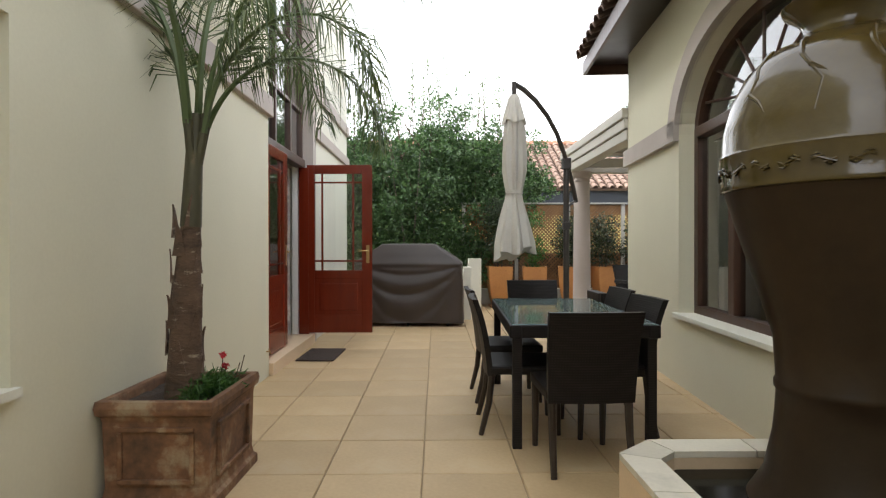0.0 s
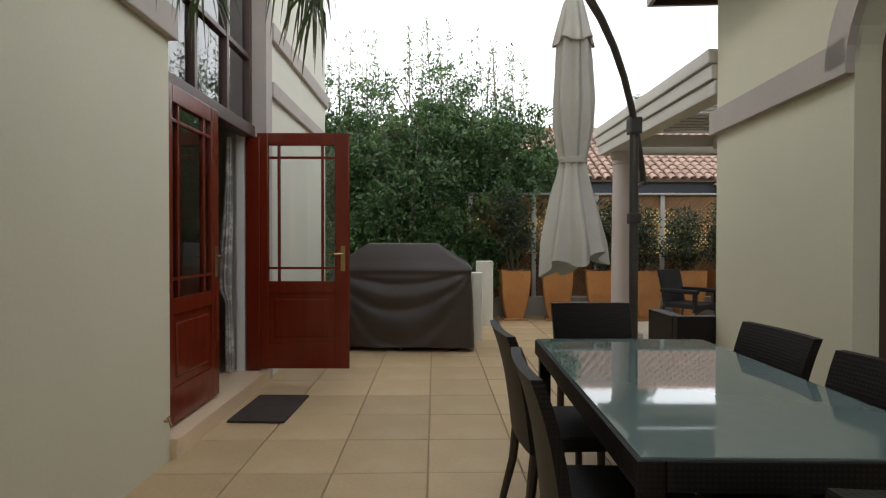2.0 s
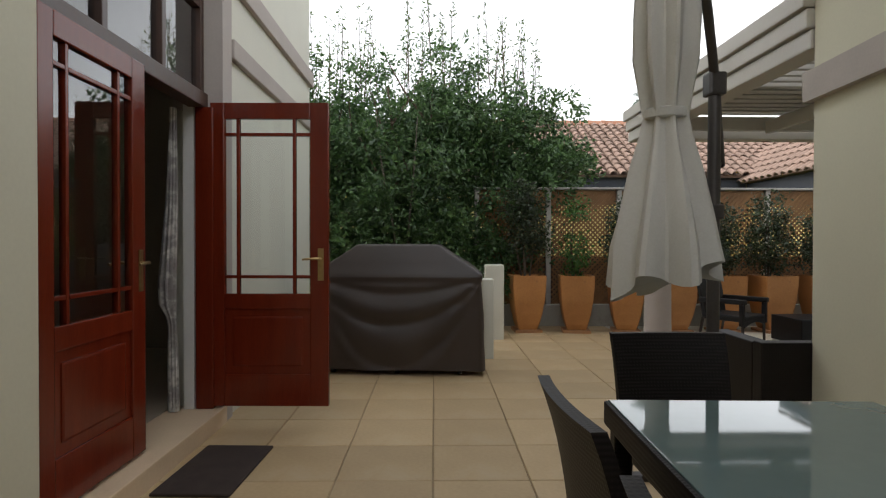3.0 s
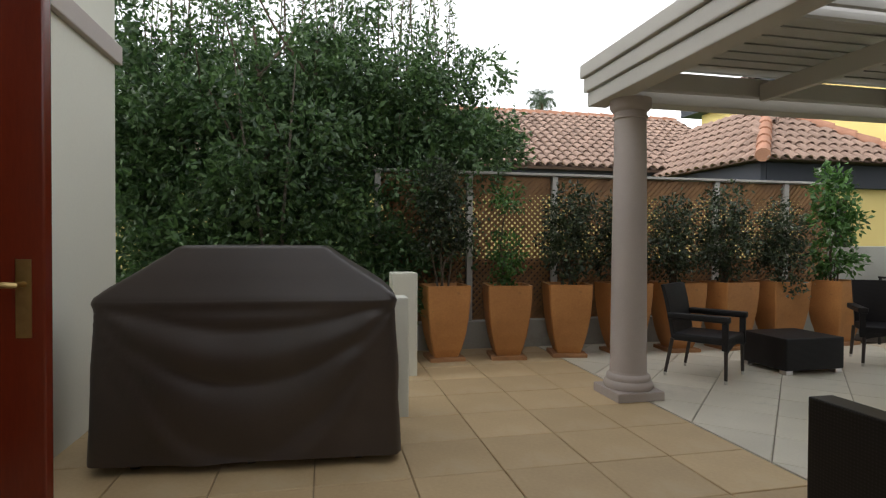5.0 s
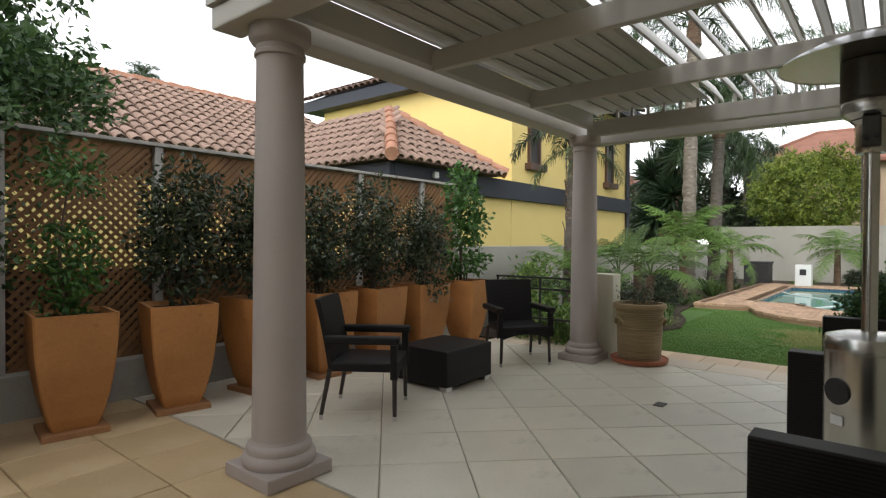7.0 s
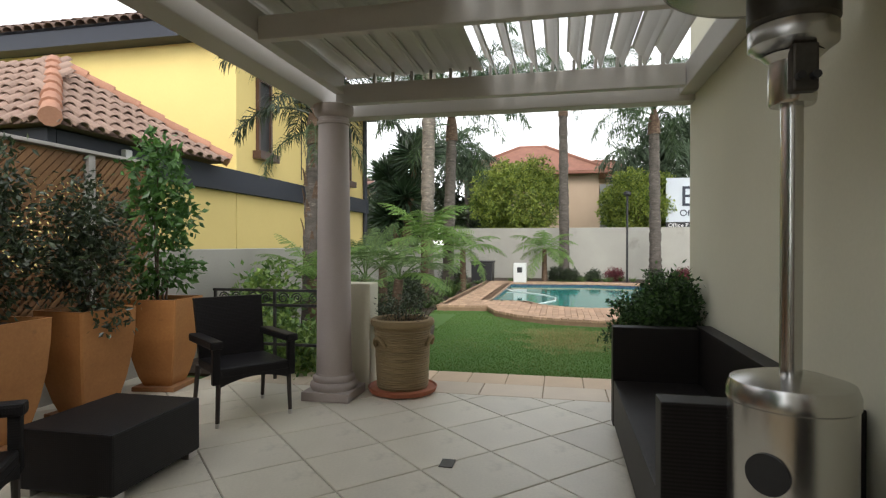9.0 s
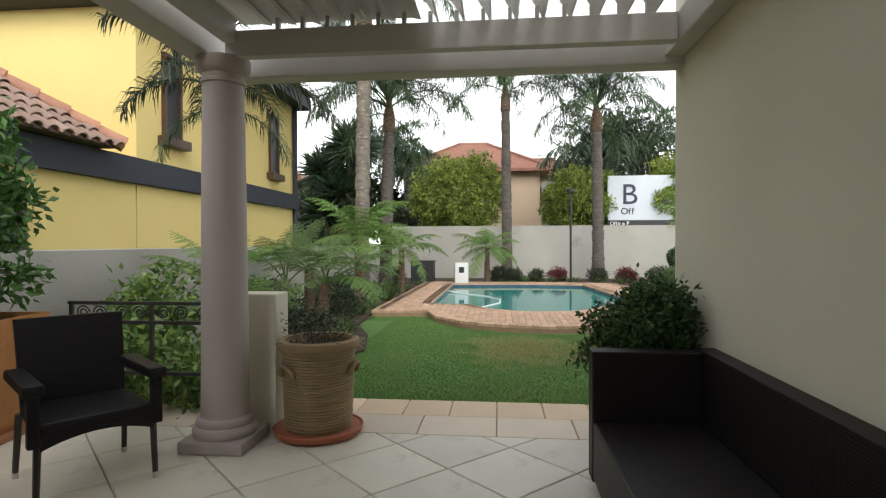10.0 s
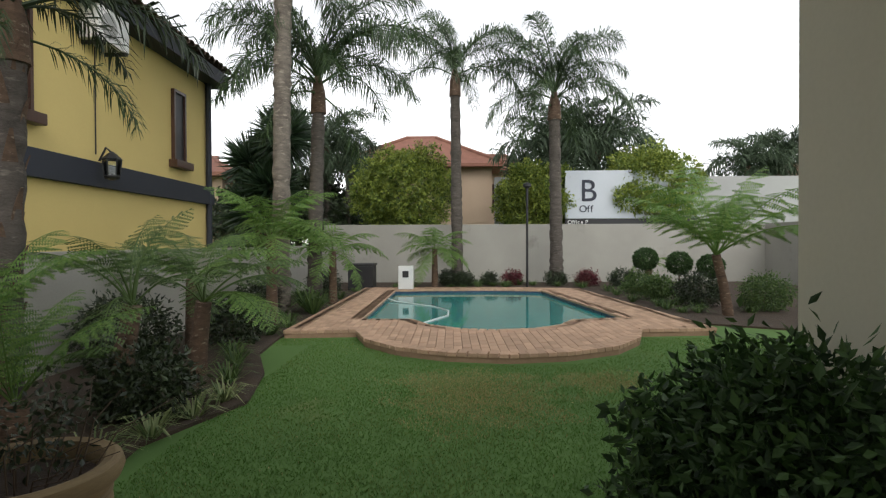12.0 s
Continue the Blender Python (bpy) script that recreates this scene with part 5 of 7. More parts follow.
for k in range(26):
    a, r = rng.random() * 6.283, 0.03 + 0.15 * rng.random()
    h, o = 0.05 + 0.20 * rng.random(), 0.08 + 0.18 * rng.random()
    part("stem", tube(B(), [(r * math.cos(a), r * math.sin(a), -0.03), ((r + o * 0.4) * math.cos(a), (r + o * 0.4) * math.sin(a), h * 0.7), ((r + o) * math.cos(a + 0.3), (r + o) * math.sin(a + 0.3), h)], [0.003, 0.0025, 0.0015], 4), M_TWIG, twigs)
foliage("leaves", twigs, [(0.02, 0.02, 0.16, 0.22, 0.22, 0.14)], 70, 7, 0.03, 0.03, 0.014, L_SHRUB, 0.3)

# ---- row of terracotta planters with shrubs ----
def tall_planter():
    root = thing("terracotta_planter", "tall tapered orange terracotta planter with a square rim", "planter", "planters along the lattice")
    rows = [(0.128, 0.04), (0.156, 0.12), (0.190, 0.27), (0.216, 0.45), (0.231, 0.64), (0.236, 0.795), (0.238, 0.80), (0.214, 0.80), (0.205, 0.75)]

    def ring(h, z):
        c = 0.012
        return [(-h + c, -h, z), (h - c, -h, z), (h, -h + c, z), (h, h - c, z), (h - c, h, z), (-h + c, h, z), (-h, h - c, z), (-h, -h + c, z)]
    bm = B()
    loft(bm, [ring(h, z) for h, z in rows])
    part("body", bm, M_TERRACOTTA, root)
    part("foot_slab", boxes((-0.19, -0.19, 0, 0.19, 0.19, 0.04), bevel=0.005), M_TERRA_FOOT, root, "brown terracotta foot slab")
    part("soil", boxes((-0.198, -0.198, 0.72, 0.198, 0.198, 0.765)), M_SOIL, root)
    return root


tp = tall_planter()
PLANT_X = [1.27, 1.96, 2.67, 3.37, 4.07, 4.77, 5.50, 6.33]
PLANT_A = [2, -8, -12, 5, -4, 3, -6, 8]
tp.matrix_basis = pose(PLANT_X[0], 10.86, 0, 0, 0, PLANT_A[0])
for x, a in zip(PLANT_X[1:], PLANT_A[1:]):
    copy_thing(tp, pose(x, 10.81, 0, 0, 0, a))


def shrub(x, y, z, blobs, clusters, material, label, stems=4, leaf=(0.055, 0.028), per=9):
    root = thing("potted_shrub" if z > 0.5 else "shrub", label, "shrub", "shrubs in the tall planters" if z > 0.5 else "")
    root.location = (x, y, z)
    for k in range(stems):
        bx, by, bz = blobs[k % len(blobs)][:3]
        j = rng.normal(size=2) * 0.03
        part("stem", tube(B(), [(j[0], j[1], -0.02), (bx * 0.4 + j[0] * 2, by * 0.4 + j[1], bz * 0.5), (bx, by, bz)], [0.012, 0.009, 0.004], 6), M_TWIG, root)
    foliage("leaves", root, blobs, clusters, per, 0.045, leaf[0], leaf[1], material, 0.2)
    return root


shrub(1.27, 10.83, 0.76, [(0, 0, 0.75, 0.30, 0.26, 0.45), (-0.1, 0, 1.05, 0.28, 0.25, 0.35), (0.2, 0, 0.55, 0.22, 0.2, 0.2)], 330, L_SHRUB, "dark purplish-green leafy shrub in a terracotta planter")
shrub(1.96, 10.83, 0.76, [(0.02, 0, 0.40, 0.20, 0.18, 0.26), (0.0, 0, 0.98, 0.20, 0.18, 0.14), (-0.05, 0, 0.15, 0.14, 0.14, 0.12)], 120, L_GREEN, "thin standard shrub with sparse bright leaves in a planter")
shrub(2.67, 10.83, 0.76, [(0, 0, 0.45, 0.30, 0.26, 0.36), (0.05, 0, 0.85, 0.28, 0.24, 0.30)], 320, L_SHRUB, "dense dark green shrub in a terracotta planter")
shrub(3.32, 10.83, 0.76, [(0, 0, 0.40, 0.32, 0.26, 0.34), (0.0, 0, 0.75, 0.28, 0.24, 0.32)], 280, L_SHRUB, "dense dark green shrub in a terracotta planter")
shrub(4.03, 10.83, 0.76, [(0, 0, 0.40, 0.34, 0.28, 0.36), (0.0, 0, 0.75, 0.28, 0.24, 0.30)], 300, L_SHRUB, "dense dark green shrub in a terracotta planter")
shrub(4.73, 10.83, 0.76, [(0, 0, 0.45, 0.34, 0.28, 0.40), (0.0, 0, 0.90, 0.30, 0.24, 0.30)], 320, L_SHRUB, "dense dark green shrub in a terracotta planter")
shrub(5.50, 10.83, 0.76, [(0, 0, 0.35, 0.32, 0.28, 0.34), (0.0, -0.05, 0.72, 0.28, 0.24, 0.30), (-0.05, -0.26, 0.02, 0.16, 0.12, 0.14)], 300, L_SHRUB, "dark shrub trailing over the edge of its planter")
shrub(6.34, 10.83, 0.76, [(0, 0, 0.35, 0.28, 0.25, 0.32), (0.05, 0, 0.85, 0.32, 0.26, 0.36), (-0.05, 0, 1.22, 0.26, 0.2, 0.28)], 165, L_GREEN, "tall glossy green citrus-like shrub in a planter", leaf=(0.085, 0.045))

# ---- lattice screen ----
fence = thing("lattice_fence", "brown timber lattice screen between weathered posts", "fence")
POSTS = [0.6, 1.69, 2.77, 3.91, 5.05, 6.13, 6.88]
for x in POSTS:
    part("post", boxes((x - 0.035, 11.37, 0.30, x + 0.035, 11.45, 2.07), bevel=0.005), M_POST, fence)
part("top_rail", boxes((0.55, 11.35, 2.07, 6.96, 11.47, 2.10), bevel=0.005), M_POST, fence, "thin white top rail")


def lattice_panel(x0, x1, z0, z1):
    verts, faces = [], []
    step, wd = 0.076, 0.049
    for layer, sgn in ((0, 1), (1, -1)):
        y = 11.400 + 0.014 * layer
        c = x0 - (z1 - z0) if sgn > 0 else x0
        end = x1 if sgn > 0 else x1 + (z1 - z0)
        while c < end:
            # a slat runs x = c + sgn * (z - z0), cut to the panel
            za, zb = z0, z1
            if sgn > 0:
                za, zb = max(z0, z0 + x0 - c), min(z1, z0 + x1 - c)
            else:
                za, zb = max(z0, z0 + c - x1), min(z1, z0 + c - x0)
            if zb - za > 0.03:
                b = len(verts)
                for yy in (y, y + 0.011):
                    for zz, off in ((za, -1), (za, 1), (zb, 1), (zb, -1)):
                        xx = min(x1, max(x0, c + sgn * (zz - z0) + off * wd * 0.707))
                        verts.append((xx, yy, zz))
                faces += [[b, b + 1, b + 2, b + 3], [b + 7, b + 6, b + 5, b + 4], [b, b + 4, b + 5, b + 1], [b + 2, b + 6, b + 7, b + 3], [b + 1, b + 5, b + 6, b + 2], [b, b + 3, b + 7, b + 4]]
            c += step
    return raw_mesh("lattice_panel", verts, faces, M_LATTICE)


for a, b in zip(POSTS, POSTS[1:]):
    ob = new("lattice_panel", lattice_panel(a + 0.037, b - 0.037, 0.33, 2.06))
    ob.parent = fence
    tagged(ob, kind="stuff")
part("backing_board", boxes((0.6, 11.435, 1.84, 6.88, 11.45, 2.06)), M_LATTICE, fence, "brown boarding behind the upper lattice")
# added dark sheet: gives the lower lattice its shade by colour
part("backing_board", boxes((0.6, 11.435, 0.33, 6.88, 11.45, 1.05)), M_DARKWOOD, fence, "dark sheet standing in for shade behind the lower lattice")

# ---- tall hedge of trees behind the grill ----
hedge = thing("hedge_tree", "tall dense dark green hedge tree with loose top shoots", "tree")
HB_ALL = [(-2.6, 12.0, 2.1, 1.3, 1.2, 1.9), (-1.4, 11.9, 2.2, 1.2, 1.1, 1.7), (-0.3, 11.8, 2.2, 1.3, 1.1, 1.7), (0.7, 11.9, 2.3, 1.2, 1.0, 1.6), (1.35, 12.0, 2.7, 0.85, 0.8, 1.1),
      (-1.8, 12.4, 3.5, 1.2, 1.0, 1.0), (-0.5, 12.3, 3.5, 1.3, 1.0, 1.1), (0.6, 12.2, 3.4, 1.0, 0.9, 1.0), (-1.0, 11.1, 1.0, 1.7, 0.6, 1.0), (0.1, 11.1, 1.1, 1.0, 0.5, 1.0), (-0.4, 11.3, 2.2, 1.2, 0.7, 1.0), (0.75, 11.5, 1.9, 0.8, 0.5, 1.0), (-1.6, 11.3, 2.3, 1.1, 0.7, 1.1), (1.65, 11.85, 2.45, 0.6, 0.6, 0.7), (0.1, 12.1, 4.0, 0.8, 0.7, 0.6)]
for x, y, lean in ((-2.0, 12.1, 0.2), (-1.1, 11.9, -0.3), (-0.45, 11.2, -0.25), (-0.2, 11.35, 0.1), (0.7, 12.0, 0.3), (1.2, 12.1, 0.25)):
    part("trunk", tube(B(), [(x, y, -0.05), (x + lean * 0.3, y, 1.2), (x + lean * 0.7, y + 0.1, 2.4), (x + lean * 1.2, y + 0.2, 3.6)], [0.055, 0.045, 0.032, 0.015], 8), M_TWIG, hedge, smooth=True)
    for k in range(4):
        z = 1.2 + 0.6 * k
        a = rng.random() * 6.28
        part("limb", tube(B(), [(x + lean * z * 0.3, y, z), (x + lean * z * 0.3 + 0.5 * math.cos(a), y + 0.4 * math.sin(a), z + 0.5), (x + lean * z * 0.3 + 0.8 * math.cos(a), y + 0.7 * math.sin(a), z + 0.9)], [0.022, 0.014, 0.006], 6), M_TWIG, hedge)
for x, y, lean in ((-0.62, 10.72, -0.25), (-0.40, 10.74, 0.12)):
    part("pale_stem", tube(B(), [(x - lean * 0.5, y + 0.3, 0.3), (x, y, 1.5), (x + lean * 0.6, y - 0.02, 2.3), (x + lean, y + 0.1, 3.1)], [0.020, 0.017, 0.013, 0.006], 7), M_BARK, hedge, smooth=True)
HB_TOP = [b for b in HB_ALL if b[2] > 3.3]
CLUMPS = []
for bx, by, bz, rx, ry, rz in HB_ALL:
    for k in range(12 if bz < 3.3 else 9):
        d = unit(rng.normal(size=3))
        r = 0.25 + 0.22 * rng.random()
        CLUMPS.append((bx + d[0] * rx * 0.98, by + d[1] * ry * 0.98, max(0.35, bz + d[2] * rz * 0.95), r * 1.15, r, r * 0.7))
foliage("crown", hedge, [(x, y, z, a * 0.75, b * 0.75, c * 0.82) for x, y, z, a, b, c in HB_ALL if z <= 3.3], 2500, 15, 0.085, 0.088, 0.043, L_HEDGE, 0.35, 0.05, loose=3.5)
foliage("crown", hedge, CLUMPS, 4600, 13, 0.055, 0.084, 0.041, L_HEDGE, 0.45, 0.05, loose=3.5)
foliage("crown", hedge, HB_TOP, 360, 13, 0.085, 0.080, 0.034, L_HEDGE, 0.2)
for k in range(44):
    x = -2.3 + 4.2 * rng.random()
    top = 4.35 - 0.22 * (x + 0.4) ** 2 * 0.5
    y = 11.9 + rng.random() * 0.7
    h = 0.35 + 0.75 * rng.random()
    lean = rng.normal() * 0.15
    part("shoot", tube(B(), [(x, y, top - 0.8), (x + lean * 0.5, y, top - 0.1), (x + lean, y, top + h)], [0.010, 0.007, 0.003], 5), M_TWIG, hedge)
    n = 34
    q = 0.25 + 0.75 * rng.random(n)
    base = np.stack([x + lean * q, np.full(n, y), top - 0.8 + (h + 0.8) * q], 1) + rng.normal(size=(n, 3)) * 0.03
    way = rng.normal(size=(n, 3)) + np.array([0, 0, 0.5])
    ob = new("shoot_leaves", leaf_mesh("shoot_leaves", base, way, 0.075 + 0.03 * rng.random(n), 0.022 + 0.01 * rng.random(n), L_HEDGE_TIP))
    ob.parent = hedge

# ---- railing beside the end planter ----
railing = thing("iron_railing", "black wrought-iron railing with scrolls", "railing")
for z in (0.84, 0.70, 0.33):
    part("rail", boxes((6.785, 9.34, z - 0.012, 6.815, 10.64, z + 0.012)), M_IRON, railing)
for y in (9.36, 9.99, 10.62):
    part("upright", boxes((6.788, y - 0.012, 0.0, 6.812, y + 0.012, 0.85)), M_IRON, railing)
for c in (9.52, 9.83, 10.15, 10.46):
    for s in (-1, 1):
        pts = []
        for i in range(22):
            t = i / 21
            r = 0.055 * (1 - 0.8 * t)
            a = t * 3.6 * math.pi
            pts.append((6.80, c + s * (0.07 - r * math.cos(a)), 0.77 + r * math.sin(a) * 0.95))
        part("scroll", tube(B(), pts, 0.006, 5), M_IRON, railing)

# ---- neighbour's house ----
nb = thing("neighbour_house", "mustard-yellow house with navy bands and terracotta roof", "house")
part("wall", boxes((11.75, 13.55, -0.1, 18.95, 20.5, 5.45)), M_YELLOW, nb)
part("wall", boxes((-4.0, 16.5, -0.1, 8.4, 20.4, 2.75), (7.72, 13.56, -0.1, 11.74, 20.4, 2.66)), M_YELLOW, nb)
part("navy_band", boxes((7.69, 13.42, 2.28, 19.0, 13.55, 2.70)), M_NAVY, nb, "dark navy plaster band")
part("navy_band", boxes((-4.0, 16.36, 2.42, 7.55, 16.498, 2.86), (7.56, 13.42, 2.28, 7.68, 16.36, 2.70)), M_NAVY, nb, "dark navy fascia band")
up = B()
loft(up, [[(11.35, 13.15, 5.30), (19.30, 13.15, 5.30), (19.30, 21, 5.30), (11.35, 21, 5.30)], [(11.35, 13.15, 5.62), (19.30, 13.15, 5.62), (19.30, 21, 5.62), (11.35, 21, 5.62)],
          [(13.6, 17, 6.9), (16.9, 17, 6.9), (16.9, 17.2, 6.9), (13.6, 17.2, 6.9)]])
part("upper_roof", up, M_NAVY, nb, "navy eaves under brown tiles")
part("downpipe", tube(B(), [(18.80, 13.47, 0), (18.80, 13.47, 5.3)], 0.07, 10), M_NAVY, nb)
for x0, x1, z0, z1 in ((12.45, 13.0, 3.22, 4.75), (17.1, 17.65, 3.15, 4.72)):
    w = part("window", boxes((x0, 13.47, z0, x0 + 0.06, 13.56, z1), (x1 - 0.06, 13.47, z0, x1, 13.56, z1), (x0 + 0.06, 13.47, z1 - 0.06, x1 - 0.06, 13.56, z1)), M_DARKWOOD, nb, "narrow dark timber window")
    part("pane", boxes((x0 + 0.06, 13.515, z0, x1 - 0.06, 13.545, z1 - 0.06)), M_BLACKPLAST, w, "dark glass pane")
    part("sill", boxes((x0 - 0.12, 13.36, z0 - 0.17, x1 + 0.12, 13.55, z0), bevel=0.01), M_DARKWOOD, w)
w = part("window", boxes((8.6, 13.48, 0.9, 8.7, 13.57, 2.08), (9.4, 13.48, 0.9, 9.5, 13.57, 2.08), (8.7, 13.48, 1.98, 9.4, 13.57, 2.08)), M_DARKWOOD, nb, "dark timber ground-floor window")
part("pane", boxes((8.7, 13.515, 0.9, 9.4, 13.555, 1.98)), M_BLACKPLAST, w, "dark glass pane")
# decks carry the painted shade that shows between the tile columns
roof_deck = B()
loft(roof_deck, [[(-4.2, 16.25, 2.84), (10.2, 16.25, 2.84), (10.2, 19.7, 4.78), (-4.2, 19.7, 4.78)], [(-4.2, 16.25, 2.90), (10.2, 16.25, 2.90), (10.2, 19.7, 4.84), (-4.2, 19.7, 4.84)]])
main_roof = part("main_roof", roof_deck, M_ROOF_DECK_SHADE, nb)
hip = B()
HA, HB2, HC, HD = Vector((7.42, 13.22, 2.72)), Vector((10.85, 13.17, 2.72)), Vector((9.09, 14.97, 4.03)), Vector((7.42, 17.4, 2.72))
HE = Vector((9.09, 17.65, 4.03))
v = [hip.verts.new(p) for p in (HA, HB2, HC, HD, HE, Vector((10.85, 17.65, 2.72)))]
for f in ((0, 1, 2), (0, 2, 4, 3), (1, 5, 4, 2), (0, 3, 5, 1), (3, 4, 5)):
    hip.faces.new([v[i] for i in f])
hip_roof = part("hip_roof", hip, M_ROOF_DECK_SHADE, nb)
for low, high in ((HA, HC), (HB2, HC)):
    for k in range(7):
        a, b = low + (high - low) * (k / 7 - 0.02), low + (high - low) * ((k + 1) / 7)
        part("ridge_tile", tube(B(), [a + Vector((0, 0, 0.085)), b + Vector((0, 0, 0.065))], [0.125, 0.105], 10), M_RIDGETILE, hip_roof, smooth=True)
for k in range(36):
    part("ridge_tile", tube(B(), [(-4.2 + 0.4 * k, 19.7, 4.86), (-3.77 + 0.4 * k, 19.7, 4.845)], [0.13, 0.115], 8), M_RIDGETILE, main_roof, smooth=True)
aircon = thing("air_conditioner", "white outdoor air-conditioning unit on the yellow wall", "air conditioner")
part("casing", boxes((14.05, 13.18, 4.70, 14.92, 13.52, 5.28), bevel=0.02), M_WHITEPLAST, aircon)
part("fan_grille", tube(B(), [(14.33, 13.182, 4.99), (14.33, 13.165, 4.99)], 0.21, 28), M_GREYWALL, aircon, "round grey fan grille")
for x in (14.15, 14.77):
    part("bracket", boxes((x, 13.15, 4.64, x + 0.05, 13.55, 4.70)), M_IRON, aircon)
part("conduit", tube(B(), [(14.48, 13.53, 4.7), (14.48, 13.53, 2.85)], 0.012, 6), M_BLACKPLAST, aircon)
wl2 = thing("outdoor_lantern", "dark lantern hanging on the navy band", "lantern")
part("bracket", tube(B(), [(14.4, 13.42, 2.72), (14.4, 13.30, 2.95), (14.4, 13.20, 2.86)], 0.02, 6), M_IRON, wl2)
part("lantern_base", lathe(B(), [(0.03, 2.39), (0.10, 2.41), (0.13, 2.45), (0.12, 2.47)], 6, 14.4, 13.20), M_IRON, wl2)
part("lantern_cap", lathe(B(), [(0.15, 2.73), (0.16, 2.75), (0.07, 2.84), (0.02, 2.88)], 6, 14.4, 13.20), M_IRON, wl2)
part("lantern_glass", lathe(B(), [(0.115, 2.465), (0.14, 2.735)], 6, 14.4, 13.20), M_GLASS, wl2, "clear lantern glass")
for k in range(6):
    a = math.pi * k / 3
    part("lantern_bar", tube(B(), [(14.4 + 0.12 * math.cos(a), 13.20 + 0.12 * math.sin(a), 2.46), (14.4 + 0.145 * math.cos(a), 13.20 + 0.145 * math.sin(a), 2.74)], 0.010, 6), M_IRON, wl2)
cl = thing("security_light", "small white security light under the eaves", "lamp")
part("head", boxes((8.70, 13.33, 2.50, 8.82, 13.42, 2.62), bevel=0.015), M_WHITEPLAST, cl)

# ---- pool ----
pool = thing("swimming_pool", "turquoise swimming pool with a rounded end and brick surround", "pool", kind="structure")
pb = B()
loft(pb, [[(x, y, -1.1) for x, y in POOL], [(x, y, -0.16) for x, y in POOL]], caps=False)
pb.faces.new([pb.verts.new((x, y, -1.1)) for x, y in POOL])
part("basin", pb, M_POOL, pool, "aqua plastered pool basin")
wt = B()
loft(wt, [[(x, y, -0.16) for x, y in POOL], [(x, y, 0.03) for x, y in POOL]], caps=False)
part("waterline_tiles", wt, M_POOLTILE, pool, "dark blue waterline tiles")
wsurf = B()
wsurf.faces.new([wsurf.verts.new((x, y, -0.03)) for x, y in POOL])
part("water_surface", wsurf, M_WATER, pool, "still turquoise water")
cop = B()
for z0, z1 in ((-0.06, 0.03),):
    lo = ring_sheet(COPING, POOL, z1)
    merge(cop, lo)
    loft(cop, [[(x, y, z0) for x, y in COPING], [(x, y, z1) for x, y in COPING]], caps=False)
coping = part("coping_bed", cop, M_COPINGBED, pool, "brick-coloured mortar bed under the brick edging")
hose = tagged(mesh_object("pool_hose", tube(B(), [(17.6, 8.84, 0.02), (17.3, 8.6, -0.015), (16.9, 8.2, -0.022), (16.4, 7.75, -0.022), (15.7, 7.45, -0.022), (15.0, 7.45, -0.022), (14.3, 7.75, -0.022), (13.75, 8.0, -0.022)], 0.016, 8), M_WHITEPLAST, True), "white ribbed cleaner hose floating on the pool", "hose")
pump = thing("pool_pump_box", "white pool pump box by the wall", "pump box")
part("casing", boxes((19.6, 8.40, -0.04, 20.0, 8.80, 0.68), bevel=0.03), M_WHITEPLAST, pump)
part("panel", boxes((19.585, 8.52, 0.38, 19.60, 8.68, 0.55)), M_BLACKPLAST, pump)
bin2 = thing("storage_box", "dark plastic storage box by the garden wall", "box")
part("body", boxes((20.2, 9.55, -0.04, 20.9, 10.25, 0.66), bevel=0.03), M_BLACKPLAST, bin2)
part("lid", boxes((20.17, 9.52, 0.66, 20.93, 10.28, 0.72), bevel=0.02), M_BLACKPLAST, bin2)
lamp = thing("garden_lamp", "thin black garden lamp post by the pool", "lamp")
part("post", tube(B(), [(20.9, 5.2, -0.05), (20.9, 5.2, 2.9)], 0.035, 8), M_IRON, lamp)
part("head", lathe(B(), [(0.06, 2.86), (0.12, 2.90), (0.12, 2.98), (0.03, 3.02)], 12, 20.9, 5.2), M_IRON, lamp)

# ---- planting beds ----
def bed(name, poly, label):
    structure(name, prism(B(), poly, -0.06, -0.015), M_MULCH, label, "flower bed")


bed("bed_north", [(6.9, 9.35), (7.5, 9.3), (8.6, 9.45), (9.6, 9.1), (10.6, 9.3), (11.6, 9.7), (12.7, 9.8), (20.4, 9.8), (20.4, 11.39), (6.9, 11.39)], "brown mulched bed along the garden wall")
bed("bed_east", [(20.45, 3.9), (20.45, 11.39), (23.29, 11.39), (23.29, -2.9), (14.0, -2.9), (13.2, 2.0), (14.0, 3.4), (17.0, 3.9)], "brown mulched bed round the pool's far side")
bed("bed_corner", [(7.47, 5.0), (7.72, 5.2), (7.72, 6.3), (7.47, 6.55)], "brown mulched corner bed by the house wall")

# ---- palms in the garden ----
P_UP = frond_mesh("frond", 2.4, 72, 100, 105, 0.60, 0.019, L_PALM, 1.5, 0.22, 0.6, 0.026)
P_MID = frond_mesh("frond", 2.6, 60, 112, 105, 0.64, 0.019, L_PALM, 1.7, 0.20, 0.6, 0.026)
P_LOW = frond_mesh("frond", 2.4, 34, 112, 95, 0.60, 0.019, L_PALM, 1.7, 0.20, 0.6, 0.024)
P_DROP = frond_mesh("frond", 2.1, -5, 75, 70, 0.50, 0.019, L_PALM, 1.2, 0.20, 0.5, 0.022)
D_UP = frond_mesh("frond", 2.4, 66, 95, 62, 0.66, 0.034, L_PALM_DK, 1.3, 0.20, 0.5, 0.034)
D_LOW = frond_mesh("frond", 2.4, 28, 95, 62, 0.66, 0.034, L_PALM_DK, 1.3, 0.18, 0.5, 0.034)


